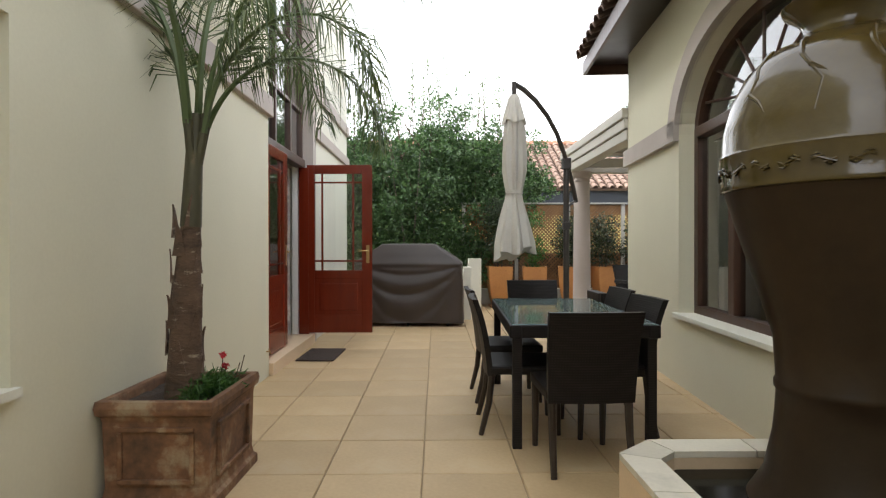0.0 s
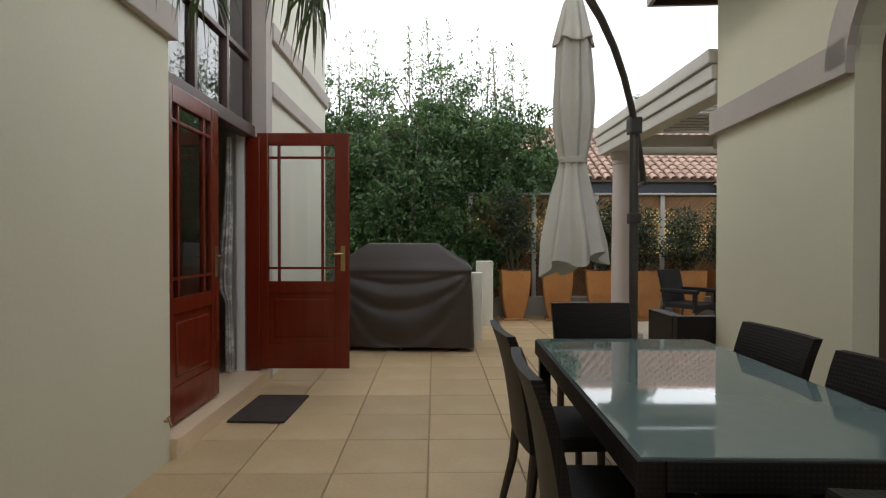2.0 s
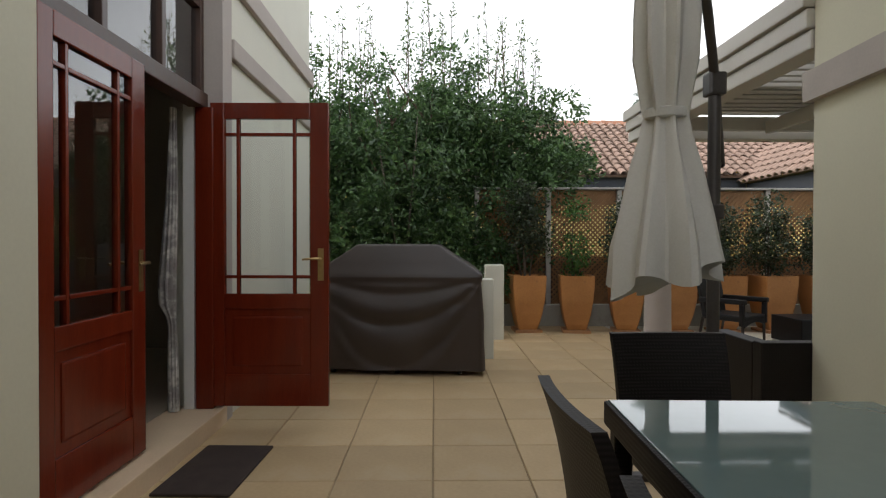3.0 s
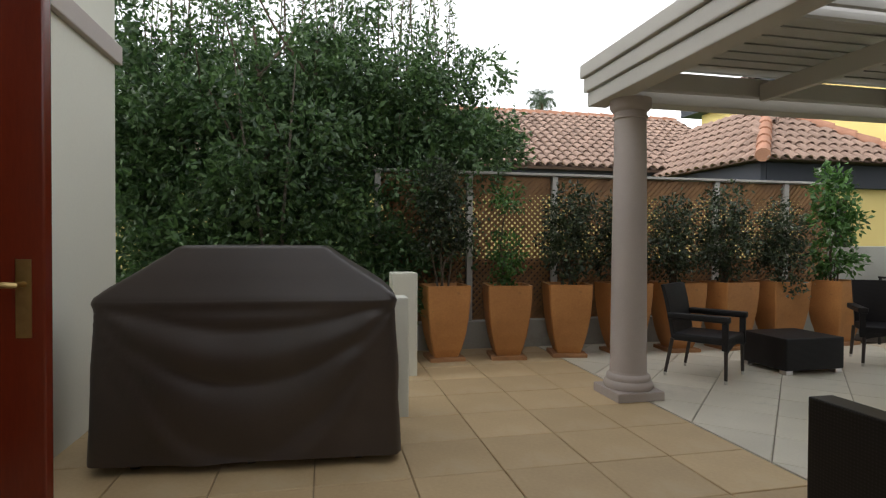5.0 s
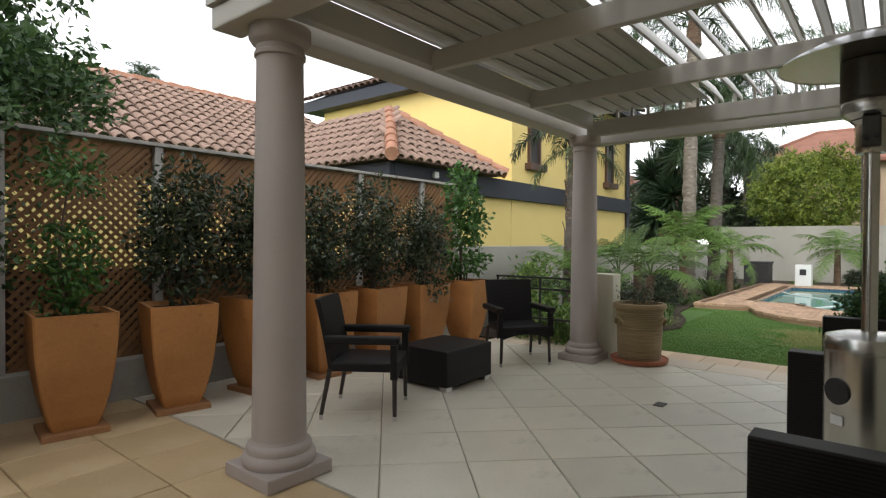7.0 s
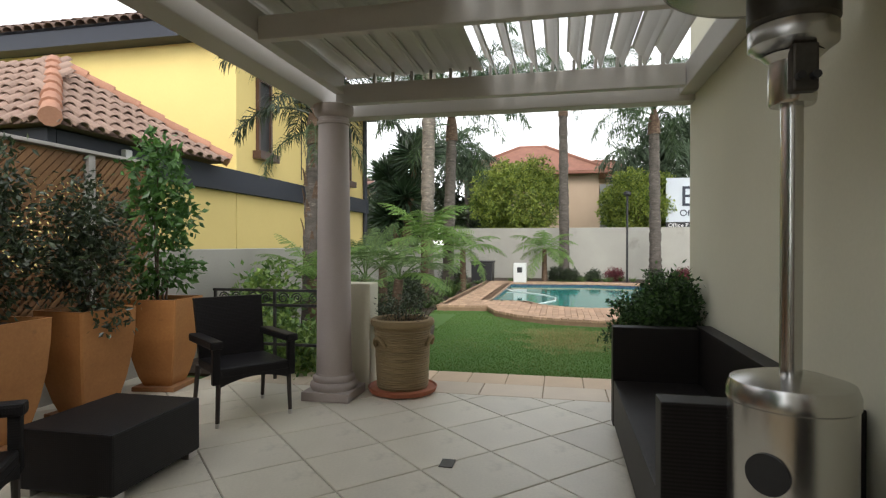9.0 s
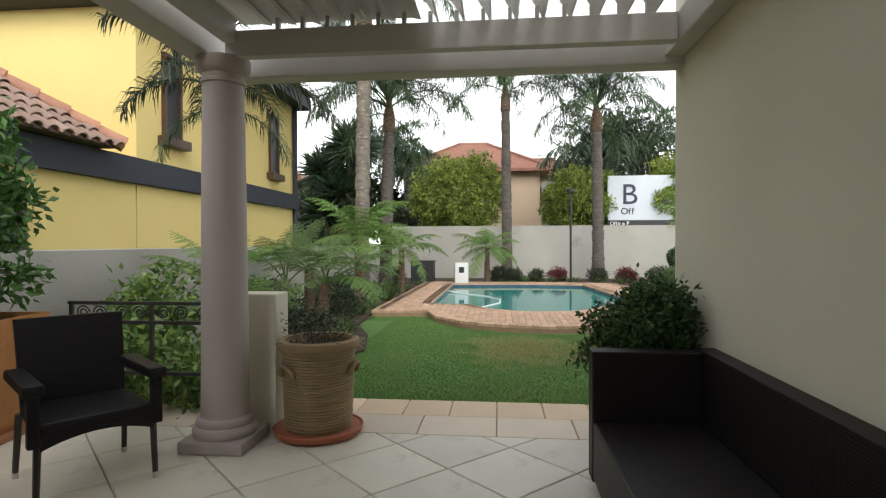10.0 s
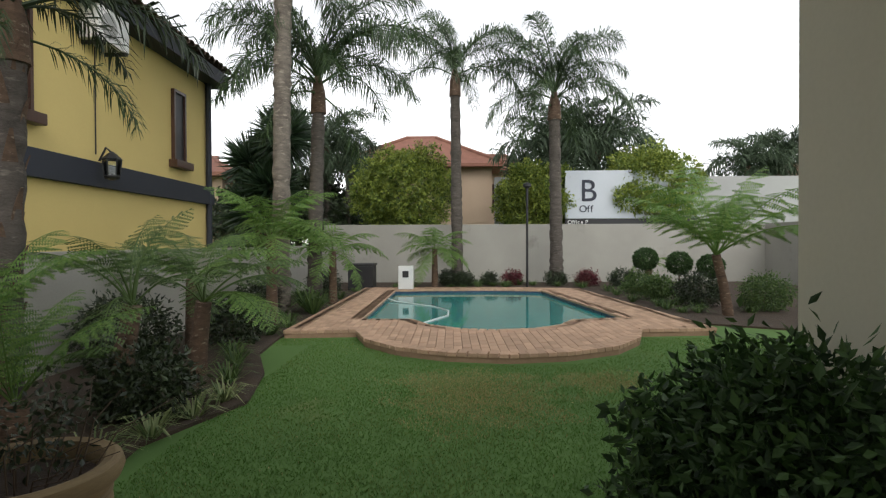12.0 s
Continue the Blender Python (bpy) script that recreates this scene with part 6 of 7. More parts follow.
def palm(x, y, h, r0, r1, crown, label, lean=(0, 0), scale=1.0, shaft=0.8, name="palm_tree", bark=None):
    root = thing(name, label, "palm", "tall garden palms")
    root.location = (x, y, -0.05)
    n = max(20, int(h / 0.11))
    pts = [(lean[0] * (k / n) ** 1.4, lean[1] * (k / n) ** 1.4, h * k / n) for k in range(n + 1)]
    rad = [(r0 + (r1 - r0) * k / n) * (1.045 if k % 2 else 0.975) * (1 + 0.05 * rng.normal()) * (1.35 if k == 0 else 1.0) for k in range(n + 1)]
    part("trunk", tube(B(), pts, rad, 14), bark or M_BARK_MID, root, smooth=True)
    tx, ty = lean
    part("crownshaft", tube(B(), [(tx, ty, h - 0.05), (tx, ty, h + shaft * 0.5), (tx, ty, h + shaft)], [r1 * 1.25, r1 * 1.1, r1 * 0.5], 12), M_BARK_DK, root, "brown fibrous leaf bases", True)
    k = 0
    for me, count, dz, tip in crown:
        for i in range(count):
            az = 360 * i / count + 47 * k + rng.normal() * 9
            share("frond", me, root, pose(tx, ty, h + shaft * dz, 0, rng.normal() * 6 + tip, az) @ Matrix.Scale(scale * (0.88 + 0.24 * rng.random()), 4))
        k += 1
    return root


FULL = [(P_UP, 7, 1.0, 0), (P_MID, 8, 0.9, 0), (P_LOW, 6, 0.7, 0), (P_DROP, 2, 0.5, 0)]
OPEN = [(P_UP, 4, 1.0, 0), (P_MID, 6, 0.9, 0), (P_LOW, 4, 0.7, 0)]
palm(15.2, 10.55, 6.3, 0.17, 0.15, FULL, "tall palm with a thick grey ringed trunk", (0.1, -0.05), bark=M_BARK)
palm(17.3, 10.45, 4.3, 0.17, 0.14, FULL, "palm with a brown fibrous trunk and long arching fronds", (0.05, -0.1), 1.15)
palm(22.0, 7.2, 5.9, 0.18, 0.15, OPEN, "slim palm with an open upright crown", (0.05, 0.05), 1.0)
palm(22.0, 4.15, 5.15, 0.20, 0.17, FULL, "full-crowned palm beside the pool", (0.05, 0.05), 1.15)
shaggy = palm(9.0, 10.68, 2.75, 0.125, 0.095, [(D_UP, 6, 1.0, 0), (D_LOW, 6, 0.7, 0), (P_DROP, 3, 0.3, 0)], "dark leaning palm with a shaggy trunk beside the garden wall", (0.1, -0.02), 0.55, 0.5, bark=M_BARK_MID)
for k in range(30):
    a, z = k * 2.4, 0.25 + 0.085 * k
    c, q = math.cos(a), math.sin(a)
    bm = B()
    slab(bm, lambda u, v: (0.1 * (z / 2.75) ** 1.4 + c * (0.10 + 0.045 * v ** 2) - q * (u - 0.5) * 0.10 * (1 - 0.8 * v), q * (0.10 + 0.045 * v ** 2) + c * (u - 0.5) * 0.10 * (1 - 0.8 * v), z + 0.24 * v), 3, 5, (0.008 * c, 0.008 * q, 0))
    part("old_leaf_base", bm, M_BARK_DK, shaggy)

# dark sword-leaved tree
yucca = thing("yucca_tree", "dark spiky sword-leaved tree behind the palms", "tree")
for k, (x, y, h) in enumerate(((23.9, 13.6, 3.2), (24.4, 14.4, 4.1), (23.7, 13.1, 4.9), (24.8, 13.3, 5.2), (24.0, 14.2, 2.4))):
    part("trunk", tube(B(), [(24.1, 13.7, -0.05), ((24.1 + x) / 2, (13.7 + y) / 2, h * 0.5), (x, y, h)], [0.16, 0.13, 0.09], 8), M_BARK_DK, yucca)
    n = 340
    d = unit(rng.normal(size=(n, 3)) + np.array([0, 0, 0.25]))
    ob = new("leaf_rosette", leaf_mesh("leaf_rosette", np.tile((x, y, h), (n, 1)) + d * 0.08, d, 1.0 + 0.35 * rng.random(n), 0.11, L_YUCCA))
    ob.parent = yucca

# ---- tree ferns ----
F_UP = fern_mesh("frond", 1.30, 52, 75, 20, 0.30, L_FERN)
F_BIG = fern_mesh("frond", 1.35, 66, 62, 22, 0.27, L_FERN)
F_LOW = fern_mesh("frond", 1.25, 28, 85, 20, 0.30, L_FERN)
F_DROP = fern_mesh("frond", 1.15, 5, 80, 24, 0.26, L_FERN)
# fronds in the shade-darkened leaf colour
F_DK_UP = fern_mesh("frond", 1.15, 66, 70, 16, 0.24, L_FERN_SHADED, 0.013, 0.34)
F_DK_LOW = fern_mesh("frond", 1.10, 46, 85, 17, 0.25, L_FERN_SHADED, 0.013, 0.28)


def fern(x, y, h, scale, meshes, label, lean=(0, 0)):
    root = thing("tree_fern", label, "fern", "tree ferns in the garden")
    root.location = (x, y, -0.03)
    part("trunk", tube(B(), [(0, 0, 0), (lean[0] * 0.4, lean[1] * 0.4, h * 0.5), (lean[0], lean[1], h)], [0.10, 0.085, 0.075], 10), M_BARK_DK, root, smooth=True)
    k = 0
    for me, count in meshes:
        for i in range(count):
            share("frond", me, root, pose(lean[0], lean[1], h - 0.02, rng.normal() * 8, rng.normal() * 14, 360 * i / count + 31 * k + rng.normal() * 8) @ Matrix.Scale(scale * (0.85 + 0.3 * rng.random()), 4))
        k += 1
    return root


fern(13.75, 10.25, 1.40, 1.15, [(F_UP, 8), (F_LOW, 9)], "tree fern with a wide bright green crown")
fern(16.9, 9.95, 1.15, 0.95, [(F_UP, 6), (F_LOW, 7)], "tree fern beside the pool edge")
fern(20.5, 7.85, 1.15, 1.1, [(F_UP, 6), (F_LOW, 6), (F_DROP, 4)], "tree fern against the end wall")
fern(14.9, 2.45, 1.10, 1.60, [(F_BIG, 9), (F_UP, 4)], "large tree fern leaning over the lawn", (-0.12, 0.28))
fern(21.2, 1.6, 0.75, 0.75, [(F_LOW, 3), (F_DROP, 3)], "small sparse tree fern by the end wall")
fern(9.7, 10.25, 0.80, 0.95, [(F_DK_UP, 6), (F_DK_LOW, 2)], "tree fern in the mulched bed, shade in its leaf colour", (0.05, -0.1))
hanging = fern(10.5, 9.95, 0.75, 1.0, [(F_DK_UP, 4), (F_DK_LOW, 4)], "tree fern in the mulched bed, shade in its leaf colour", (-0.05, -0.1))
for az, q in ((-127, 1.05), (-112, 0.95)):
    share("frond", F_DROP, hanging, pose(-0.05, -0.1, 0.75, 0, -22, az) @ Matrix.Scale(q, 4))
fern(8.7, 10.45, 0.85, 0.72, [(F_BIG, 5), (F_UP, 4)], "tree fern near the iron railing", (0.0, 0.05))
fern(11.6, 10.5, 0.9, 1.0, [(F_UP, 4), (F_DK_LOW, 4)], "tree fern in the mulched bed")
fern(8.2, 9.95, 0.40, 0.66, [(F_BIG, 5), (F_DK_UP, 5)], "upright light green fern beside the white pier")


# ---- shrubs, grasses, topiary ----
def bush(name, x, y, blobs, clusters, per, leaf, material, label, category="shrub", shell=0.5, group=""):
    root = thing(name, label, category, group)
    root.location = (x, y, -0.03)
    part("stem", tube(B(), [(0, 0, 0), (0.02, 0.01, blobs[0][2] * 0.6), (blobs[0][0], blobs[0][1], blobs[0][2])], [0.02, 0.015, 0.008], 6), M_TWIG, root)
    foliage("leaves", root, blobs, clusters, per, leaf[0] * 0.8, leaf[0], leaf[1], material, shell, 0.01)
    return root


bush("leafy_bush", 6.44, 6.58, [(-0.06, -0.02, 0.72, 0.30, 0.26, 0.30), (0.10, 0.07, 0.66, 0.26, 0.22, 0.22), (0.06, 0.26, 0.63, 0.15, 0.15, 0.10), (-0.16, -0.04, 0.92, 0.18, 0.16, 0.15), (0.22, -0.06, 0.76, 0.22, 0.20, 0.26),
                                (0.02, -0.06, 0.36, 0.20, 0.17, 0.26), (0.06, -0.02, 0.98, 0.16, 0.15, 0.10), (0.16, -0.02, 0.40, 0.16, 0.14, 0.20), (0.08, 0.38, 0.58, 0.10, 0.09, 0.06),
                                (0.30, 0.12, 0.80, 0.13, 0.12, 0.12), (-0.22, 0.10, 0.80, 0.12, 0.12, 0.12), (0.10, 0.24, 0.82, 0.13, 0.10, 0.09)], 1250, 12, (0.042, 0.019), L_BUSH, "dense dark green leafy bush beside the sofa end")
bush("glossy_shrub", 7.9, 10.75, [(0, 0, 0.55, 0.32, 0.30, 0.40), (0.3, 0, 0.75, 0.3, 0.25, 0.32), (-0.3, 0, 0.35, 0.3, 0.25, 0.3)], 190, 9, (0.10, 0.045), L_BRIGHT, "glossy bright green shrub behind the iron railing")
bush("glossy_shrub", 7.35, 10.3, [(0, 0, 0.25, 0.40, 0.5, 0.24)], 200, 9, (0.085, 0.04), L_BRIGHT, "low glossy green shrub behind the iron railing")
bush("glossy_shrub", 7.25, 9.75, [(0, 0, 0.18, 0.32, 0.35, 0.2)], 130, 9, (0.085, 0.04), L_BRIGHT, "low leafy groundcover by the iron railing")
for x, y, r, mat, lab in ((21.6, 7.0, 0.28, L_SHRUB, "small dark clipped shrub by the end wall"), (21.8, 7.45, 0.3, L_SHRUB, "small dark clipped shrub by the end wall"), (22.0, 6.2, 0.24, L_SHRUB, "small dark clipped shrub by the end wall"), (22.1, 5.5, 0.28, L_PURPLE, "small maroon-leaved shrub by the end wall"),
                          (21.9, 4.2, 0.3, L_SHRUB, "small dark shrub by the end wall"), (21.6, 3.3, 0.3, L_PURPLE, "small maroon-leaved shrub by the end wall"), (21.2, 2.4, 0.34, L_SHRUB, "low dark shrub in the bed"), (19.0, 2.6, 0.4, L_FERN_SHADED, "low green shrub in the bed"),
                          (17.6, 2.7, 0.38, L_FERN_SHADED, "low green shrub in the bed"), (16.4, 2.3, 0.45, L_SHRUB, "low dark shrub in the bed"), (15.6, 1.4, 0.45, L_FERN_SHADED, "low green shrub in the bed"), (12.3, 10.3, 0.42, L_SHRUB, "low dark shrub in the bed"), (15.0, 10.9, 0.4, L_SHRUB, "low dark shrub in the bed"), (18.9, 10.6, 0.4, L_SHRUB, "low dark shrub in the bed"), (10.9, 10.9, 0.5, L_SHRUB, "low dark shrub in the bed"), (9.2, 9.75, 0.34, L_SHRUB, "low dark groundcover in the bed")):
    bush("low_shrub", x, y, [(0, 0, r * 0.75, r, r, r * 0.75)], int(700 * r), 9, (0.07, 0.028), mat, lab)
for x, y, h in ((19.0, 2.48, 0.90), (18.6, 1.80, 0.80), (18.2, 1.22, 0.75)):
    root = thing("ball_topiary", "dark clipped ball topiary on a thin stem", "topiary", "ball topiaries")
    root.location = (x, y, -0.03)
    part("stem", tube(B(), [(0, 0, 0), (0, 0, h - 0.2)], 0.02, 6), M_TWIG, root)
    foliage("ball", root, [(0, 0, h, 0.29, 0.29, 0.27)], 800, 8, 0.015, 0.04, 0.025, L_BUSH, 0.8)


def grass_tuft(x, y, n, ln, wd, material, label, rise=0.6, name="grass_tuft"):
    root = thing(name, label, "grass", "tufts in the beds")
    root.location = (x, y, -0.03)
    a = rng.random(n) * 6.283
    d = np.stack([np.cos(a), np.sin(a), rise + rng.random(n) * 1.4], 1)
    b = np.stack([np.cos(a), np.sin(a), np.zeros(n)], 1) * 0.05 * rng.random((n, 1))
    d = unit(d)
    l1 = ln * (0.6 + 0.5 * rng.random((n, 1)))
    mid = b + d * l1 * 0.55
    d2 = unit(d + np.array([0, 0, -0.9]))
    tip = mid + d2 * l1 * 0.45
    side = unit(np.cross(d, np.array([0, 0, 1.0]))) * wd / 2
    v = np.stack([b - side, b + side, mid + side, mid - side, tip], 1).reshape(-1, 3)
    f = []
    for k in range(n):
        f += [[5 * k, 5 * k + 1, 5 * k + 2, 5 * k + 3], [5 * k + 3, 5 * k + 2, 5 * k + 4]]
    ob = new("tuft", raw_mesh("tuft", v.tolist(), f, material))
    ob.parent = root


for x, y in ((8.3, 9.55), (8.75, 9.45), (9.15, 9.35), (9.6, 9.3), (7.6, 9.5)):
    grass_tuft(x, y, 60, 0.36, 0.012, L_VARI, "pale variegated grass tuft at the bed edge", 0.5)
for x, y, ln in ((15.2, 9.95, 0.85), (15.6, 10.15, 0.9)):
    grass_tuft(x, y, 70, ln, 0.03, L_FERN_SHADED, "spiky long-leaved tuft by the pool", 0.7)
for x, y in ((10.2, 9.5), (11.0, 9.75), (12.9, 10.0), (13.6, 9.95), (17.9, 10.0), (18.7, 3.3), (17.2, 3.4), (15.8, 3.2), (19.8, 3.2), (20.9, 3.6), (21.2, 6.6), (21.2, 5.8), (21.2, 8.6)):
    grass_tuft(x, y, 60, 0.42, 0.014, L_FERN_SHADED, "dark green grassy tuft in the bed", 0.5)

for k in range(58):
    if k < 22:
        x, y = 10.2 + 10.0 * rng.random(), 9.98 + 1.2 * rng.random()
    elif k < 40:
        x, y = 20.6 + 1.9 * rng.random(), 3.0 + 6.6 * rng.random()
    else:
        x, y = 14.6 + 6.0 * rng.random(), 1.2 + 2.1 * rng.random()
    grass_tuft(x, y, 55, 0.26 + 0.20 * rng.random(), 0.016, L_FERN_SHADED, "low green groundcover tuft in the bed", 0.4)

# ---- beyond the end wall ----
def round_tree(x, y, r, top, label):
    root = thing("round_tree", label, "tree", "round trees behind the wall")
    root.location = (x, y, -0.05)
    cz = top - r * 0.95
    part("trunk", tube(B(), [(0, 0, 0), (0.05, 0, cz * 0.5), (0, 0.05, cz)], [0.12, 0.09, 0.05], 8), M_TWIG, root)
    bl = [(0, 0, cz, r * 0.84, r * 0.84, r * 0.80)]
    for k in range(64):
        d = unit(rng.normal(size=3))
        q = r * (0.20 + 0.14 * rng.random())
        g = 0.74 + 0.14 * rng.random()
        bl.append((d[0] * r * g, d[1] * r * g, cz + d[2] * r * g * (0.92 if d[2] > 0 else 1.05), q, q, q * 0.85))
    foliage("crown", root, bl, 2900, 10, 0.055, 0.13, 0.062, L_GOLD, 0.7)


round_tree(25.6, 9.1, 1.95, 5.0, "round golden-green tree behind the garden wall")
round_tree(25.4, 4.2, 1.5, 4.3, "small round golden-green tree behind the garden wall")
round_tree(25.2, 0.25, 1.8, 4.95, "round golden-green tree beside the sign")

sign = thing("sign_board", "pale blue roadside sign board with dark letters", "sign")
part("board", boxes((24.20, -1.2, 2.12, 24.30, 3.42, 3.78), bevel=0.01), M_SIGN, sign)
part("lower_strip", boxes((24.19, -1.2, 1.88, 24.29, 3.42, 2.11)), M_BLACKPLAST, sign, "black lower strip")
for y in (3.0, -0.8):
    part("post", tube(B(), [(24.36, y, -0.05), (24.36, y, 3.6)], 0.05, 8), M_IRON, sign)


def letters(text, y, z, size, material, x):
    cu = bpy.data.curves.new("letters", "FONT")
    cu.body, cu.size, cu.extrude = text, size, 0.01
    tmp = bpy.data.objects.new("tmp_letters", cu)
    scene.collection.objects.link(tmp)
    me = bpy.data.meshes.new_from_object(tmp)
    bpy.data.objects.remove(tmp)
    me.materials.append(material)
    ob = new("letter", me)
    ob.parent = sign
    ob.matrix_basis = pose(x, y, z, 90, 0, -90)
    return ob


letters("B", 2.93, 2.72, 1.08, M_INK, 24.185)
for ch, y in (("O", 2.95), ("f", 2.67), ("f", 2.555)):
    letters(ch, y, 2.34, 0.34, M_INK, 24.185)
for ch, y in (("O", 3.35), ("f", 3.19), ("f", 3.125), ("i", 3.06), ("c", 3.01), ("e", 2.90), ("P", 2.74)):
    letters(ch, y, 1.93, 0.20, M_WHITEPLAST, 24.175)
structure("wall_far", boxes((27.5, -20.0, -0.1, 27.8, 5.6, 3.95)), M_GREYWALL, "plain grey wall of a building beyond the sign", "wall")


def gable_house(x, y0, y1, eave, ridge, depth, label, windows=()):
    root = thing("far_house", label, "house", "houses beyond the wall")
    part("wall", boxes((x, y0 + 0.5, -0.1, x + depth, y1 - 0.5, eave)), M_TANHOUSE, root)
    bm = B()
    ym = (y0 + y1) / 2
    loft(bm, [[(x - 0.6, y0, eave - 0.06), (x - 0.6, y1, eave - 0.06), (x + depth + 0.6, y1, eave - 0.06), (x + depth + 0.6, y0, eave - 0.06)],
              [(x - 0.6, y0, eave + 0.10), (x - 0.6, y1, eave + 0.10), (x + depth + 0.6, y1, eave + 0.10), (x + depth + 0.6, y0, eave + 0.10)],
              [(x + depth * 0.45, ym - 0.8, ridge), (x + depth * 0.45, ym + 0.8, ridge), (x + depth * 0.55, ym + 0.8, ridge), (x + depth * 0.55, ym - 0.8, ridge)]])
    rf = part("roof", bm, M_ROOF_ORANGE, root, "orange tiled hip roof")
    part("ridge_cap", tube(B(), [(x + depth * 0.5, ym - 0.9, ridge + 0.05), (x + depth * 0.5, ym + 0.9, ridge + 0.05)], 0.14, 8), M_ROOF_ORANGE, rf)
    for s in (-0.6, 1):
        part("ridge_cap", tube(B(), [(x - 0.6, y0 if s < 0 else y1, eave + 0.14), (x + depth * 0.45, ym + (0.8 if s > 0 else -0.8), ridge + 0.03)], 0.10, 6), M_ROOF_ORANGE, rf)
    for wy, wz in windows:
        w = part("window", boxes((x - 0.06, wy - 0.5, wz - 0.6, x + 0.01, wy + 0.5, wz + 0.6)), M_DARKWOOD, root, "dark timber window")
        part("pane", boxes((x - 0.075, wy - 0.42, wz - 0.52, x - 0.062, wy - 0.02, wz + 0.52), (x - 0.075, wy + 0.02, wz - 0.52, x - 0.062, wy + 0.42, wz + 0.52)), M_BLACKPLAST, w)
    return root


gable_house(33.0, 4.8, 13.2, 5.15, 7.1, 6.0, "far tan house with an orange tiled roof", ((7.6, 3.9), (10.5, 3.9)))
gable_house(35.5, 2.6, 7.4, 5.2, 6.4, 5.0, "far tan house wing with an orange tiled roof", ((4.6, 3.9),))
gable_house(30.0, 17.3, 23.0, 4.4, 5.6, 6.0, "far tan house behind the dark tree", ((19.0, 3.0),))
gable_house(36.0, -16.5, -9.5, 4.6, 5.9, 6.0, "far low house behind the trees", ((-12.0, 3.4),))

FARF = frond_mesh("frond", 2.6, 45, 120, 46, 0.85, 0.05, L_FAR, 1.2, 0.15, 0.6, 0.03)
FARU = frond_mesh("frond", 2.5, 75, 100, 46, 0.85, 0.05, L_FAR, 1.2, 0.15, 0.6, 0.03)
FAR = [(FARU, 8, 1.0, 0), (FARF, 12, 0.8, 0), (FARF, 8, 0.6, 30)]
for x, y, h, s in ((30.0, 13.0, 5.3, 1.0), (27.5, 3.2, 4.4, 1.15), (28.5, 1.2, 4.8, 1.2), (34.0, -10.0, 5.0, 1.1), (33.0, -7.6, 4.6, 0.9), (29.5, 11.9, 4.3, 0.7), (15.5, 43.0, 11.0, 0.5)):
    palm(x, y, h, 0.2, 0.16, FAR, "distant grey-green palm behind the houses", (0, 0), s, 0.6, "distant_palm")
for x, y, r, top in ((31.0, 14.6, 2.0, 4.9), (30.5, 11.4, 1.6, 3.6), (36.0, -14.5, 3.2, 6.2), (30.0, 16.0, 2.0, 4.2), (40.0, -20.0, 4.0, 6.5)):
    root = thing("distant_tree", "distant dark leafy tree", "tree", "distant trees")
    root.location = (x, y, -0.05)
    part("trunk", tube(B(), [(0, 0, 0), (0, 0, top - r)], [0.2, 0.12], 8), M_TWIG, root)
    foliage("crown", root, [(0, 0, top - r * 0.7, r, r, r * 0.7), (0, r * 0.5, top - r, r * 0.7, r * 0.7, r * 0.6), (0, -r * 0.5, top - r * 0.9, r * 0.7, r * 0.7, r * 0.6)], 900, 8, 0.2, 0.26, 0.12, L_SHRUB, 0.6)

# ---- lawn blades ----
def lawn_blades():
    n = 190000
    x = 7.48 + 5.3 * rng.random(n) ** 1.35
    y = 1.5 + 8.3 * rng.random(n)
    x = np.concatenate([x, 9.9 + 0.55 * rng.normal(size=9000), 10.3 + 0.3 * rng.normal(size=3000)])
    y = np.concatenate([y, 7.2 + 0.45 * rng.normal(size=9000), 5.9 + 0.3 * rng.normal(size=3000)])
    keep = ((x - 12.95) ** 2 + (y - 6.7) ** 2 > 1.93 ** 2) & (x < 12.72) & ~((y > 9.25) & (x < 12.2)) & ~((x < 7.75) & (y < 6.6))
    x, y = x[keep], y[keep]
    m = len(x)
    base = np.stack([x, y, np.full(m, -0.047)], 1)
    way = rng.normal(size=(m, 3)) * 0.8 + np.array([0, 0, 1.0])
    tuft = np.array([noise.noise((a * 3.4, b * 3.4, 0.3)) for a, b in zip(x, y)])
    near = np.maximum(1 - ((x - 9.9) / 1.15) ** 2 - ((y - 7.2) / 1.0) ** 2, 0.8 - ((x - 10.3) / 0.6) ** 2 - ((y - 5.9) / 0.7) ** 2)
    dry = rng.random(m) < np.clip(1.5 * near + 1.0 * tuft - 0.15, 0.006, 0.75)
    pale = ~dry & (rng.random(m) < np.clip(0.16 + 0.9 * np.array([noise.noise((a * 1.3, b * 1.3, 4.1)) for a, b in zip(x, y)]), 0.03, 0.75))
    for mask, mat_, lab in ((~dry & ~pale, L_GRASS, "short green lawn grass beside the patio"), (pale, L_GRASS_PALE, "short yellowing grass patches in the lawn"), (dry, L_STRAW, "dry straw-coloured patch in the lawn")):
        k = int(mask.sum())
        me = leaf_mesh("grass", base[mask], way[mask], 0.015 + 0.014 * rng.random(k), 0.0045 + 0.003 * rng.random(k), mat_)
        tagged(new("lawn_grass", me), lab, "grass", kind="stuff")


lawn_blades()

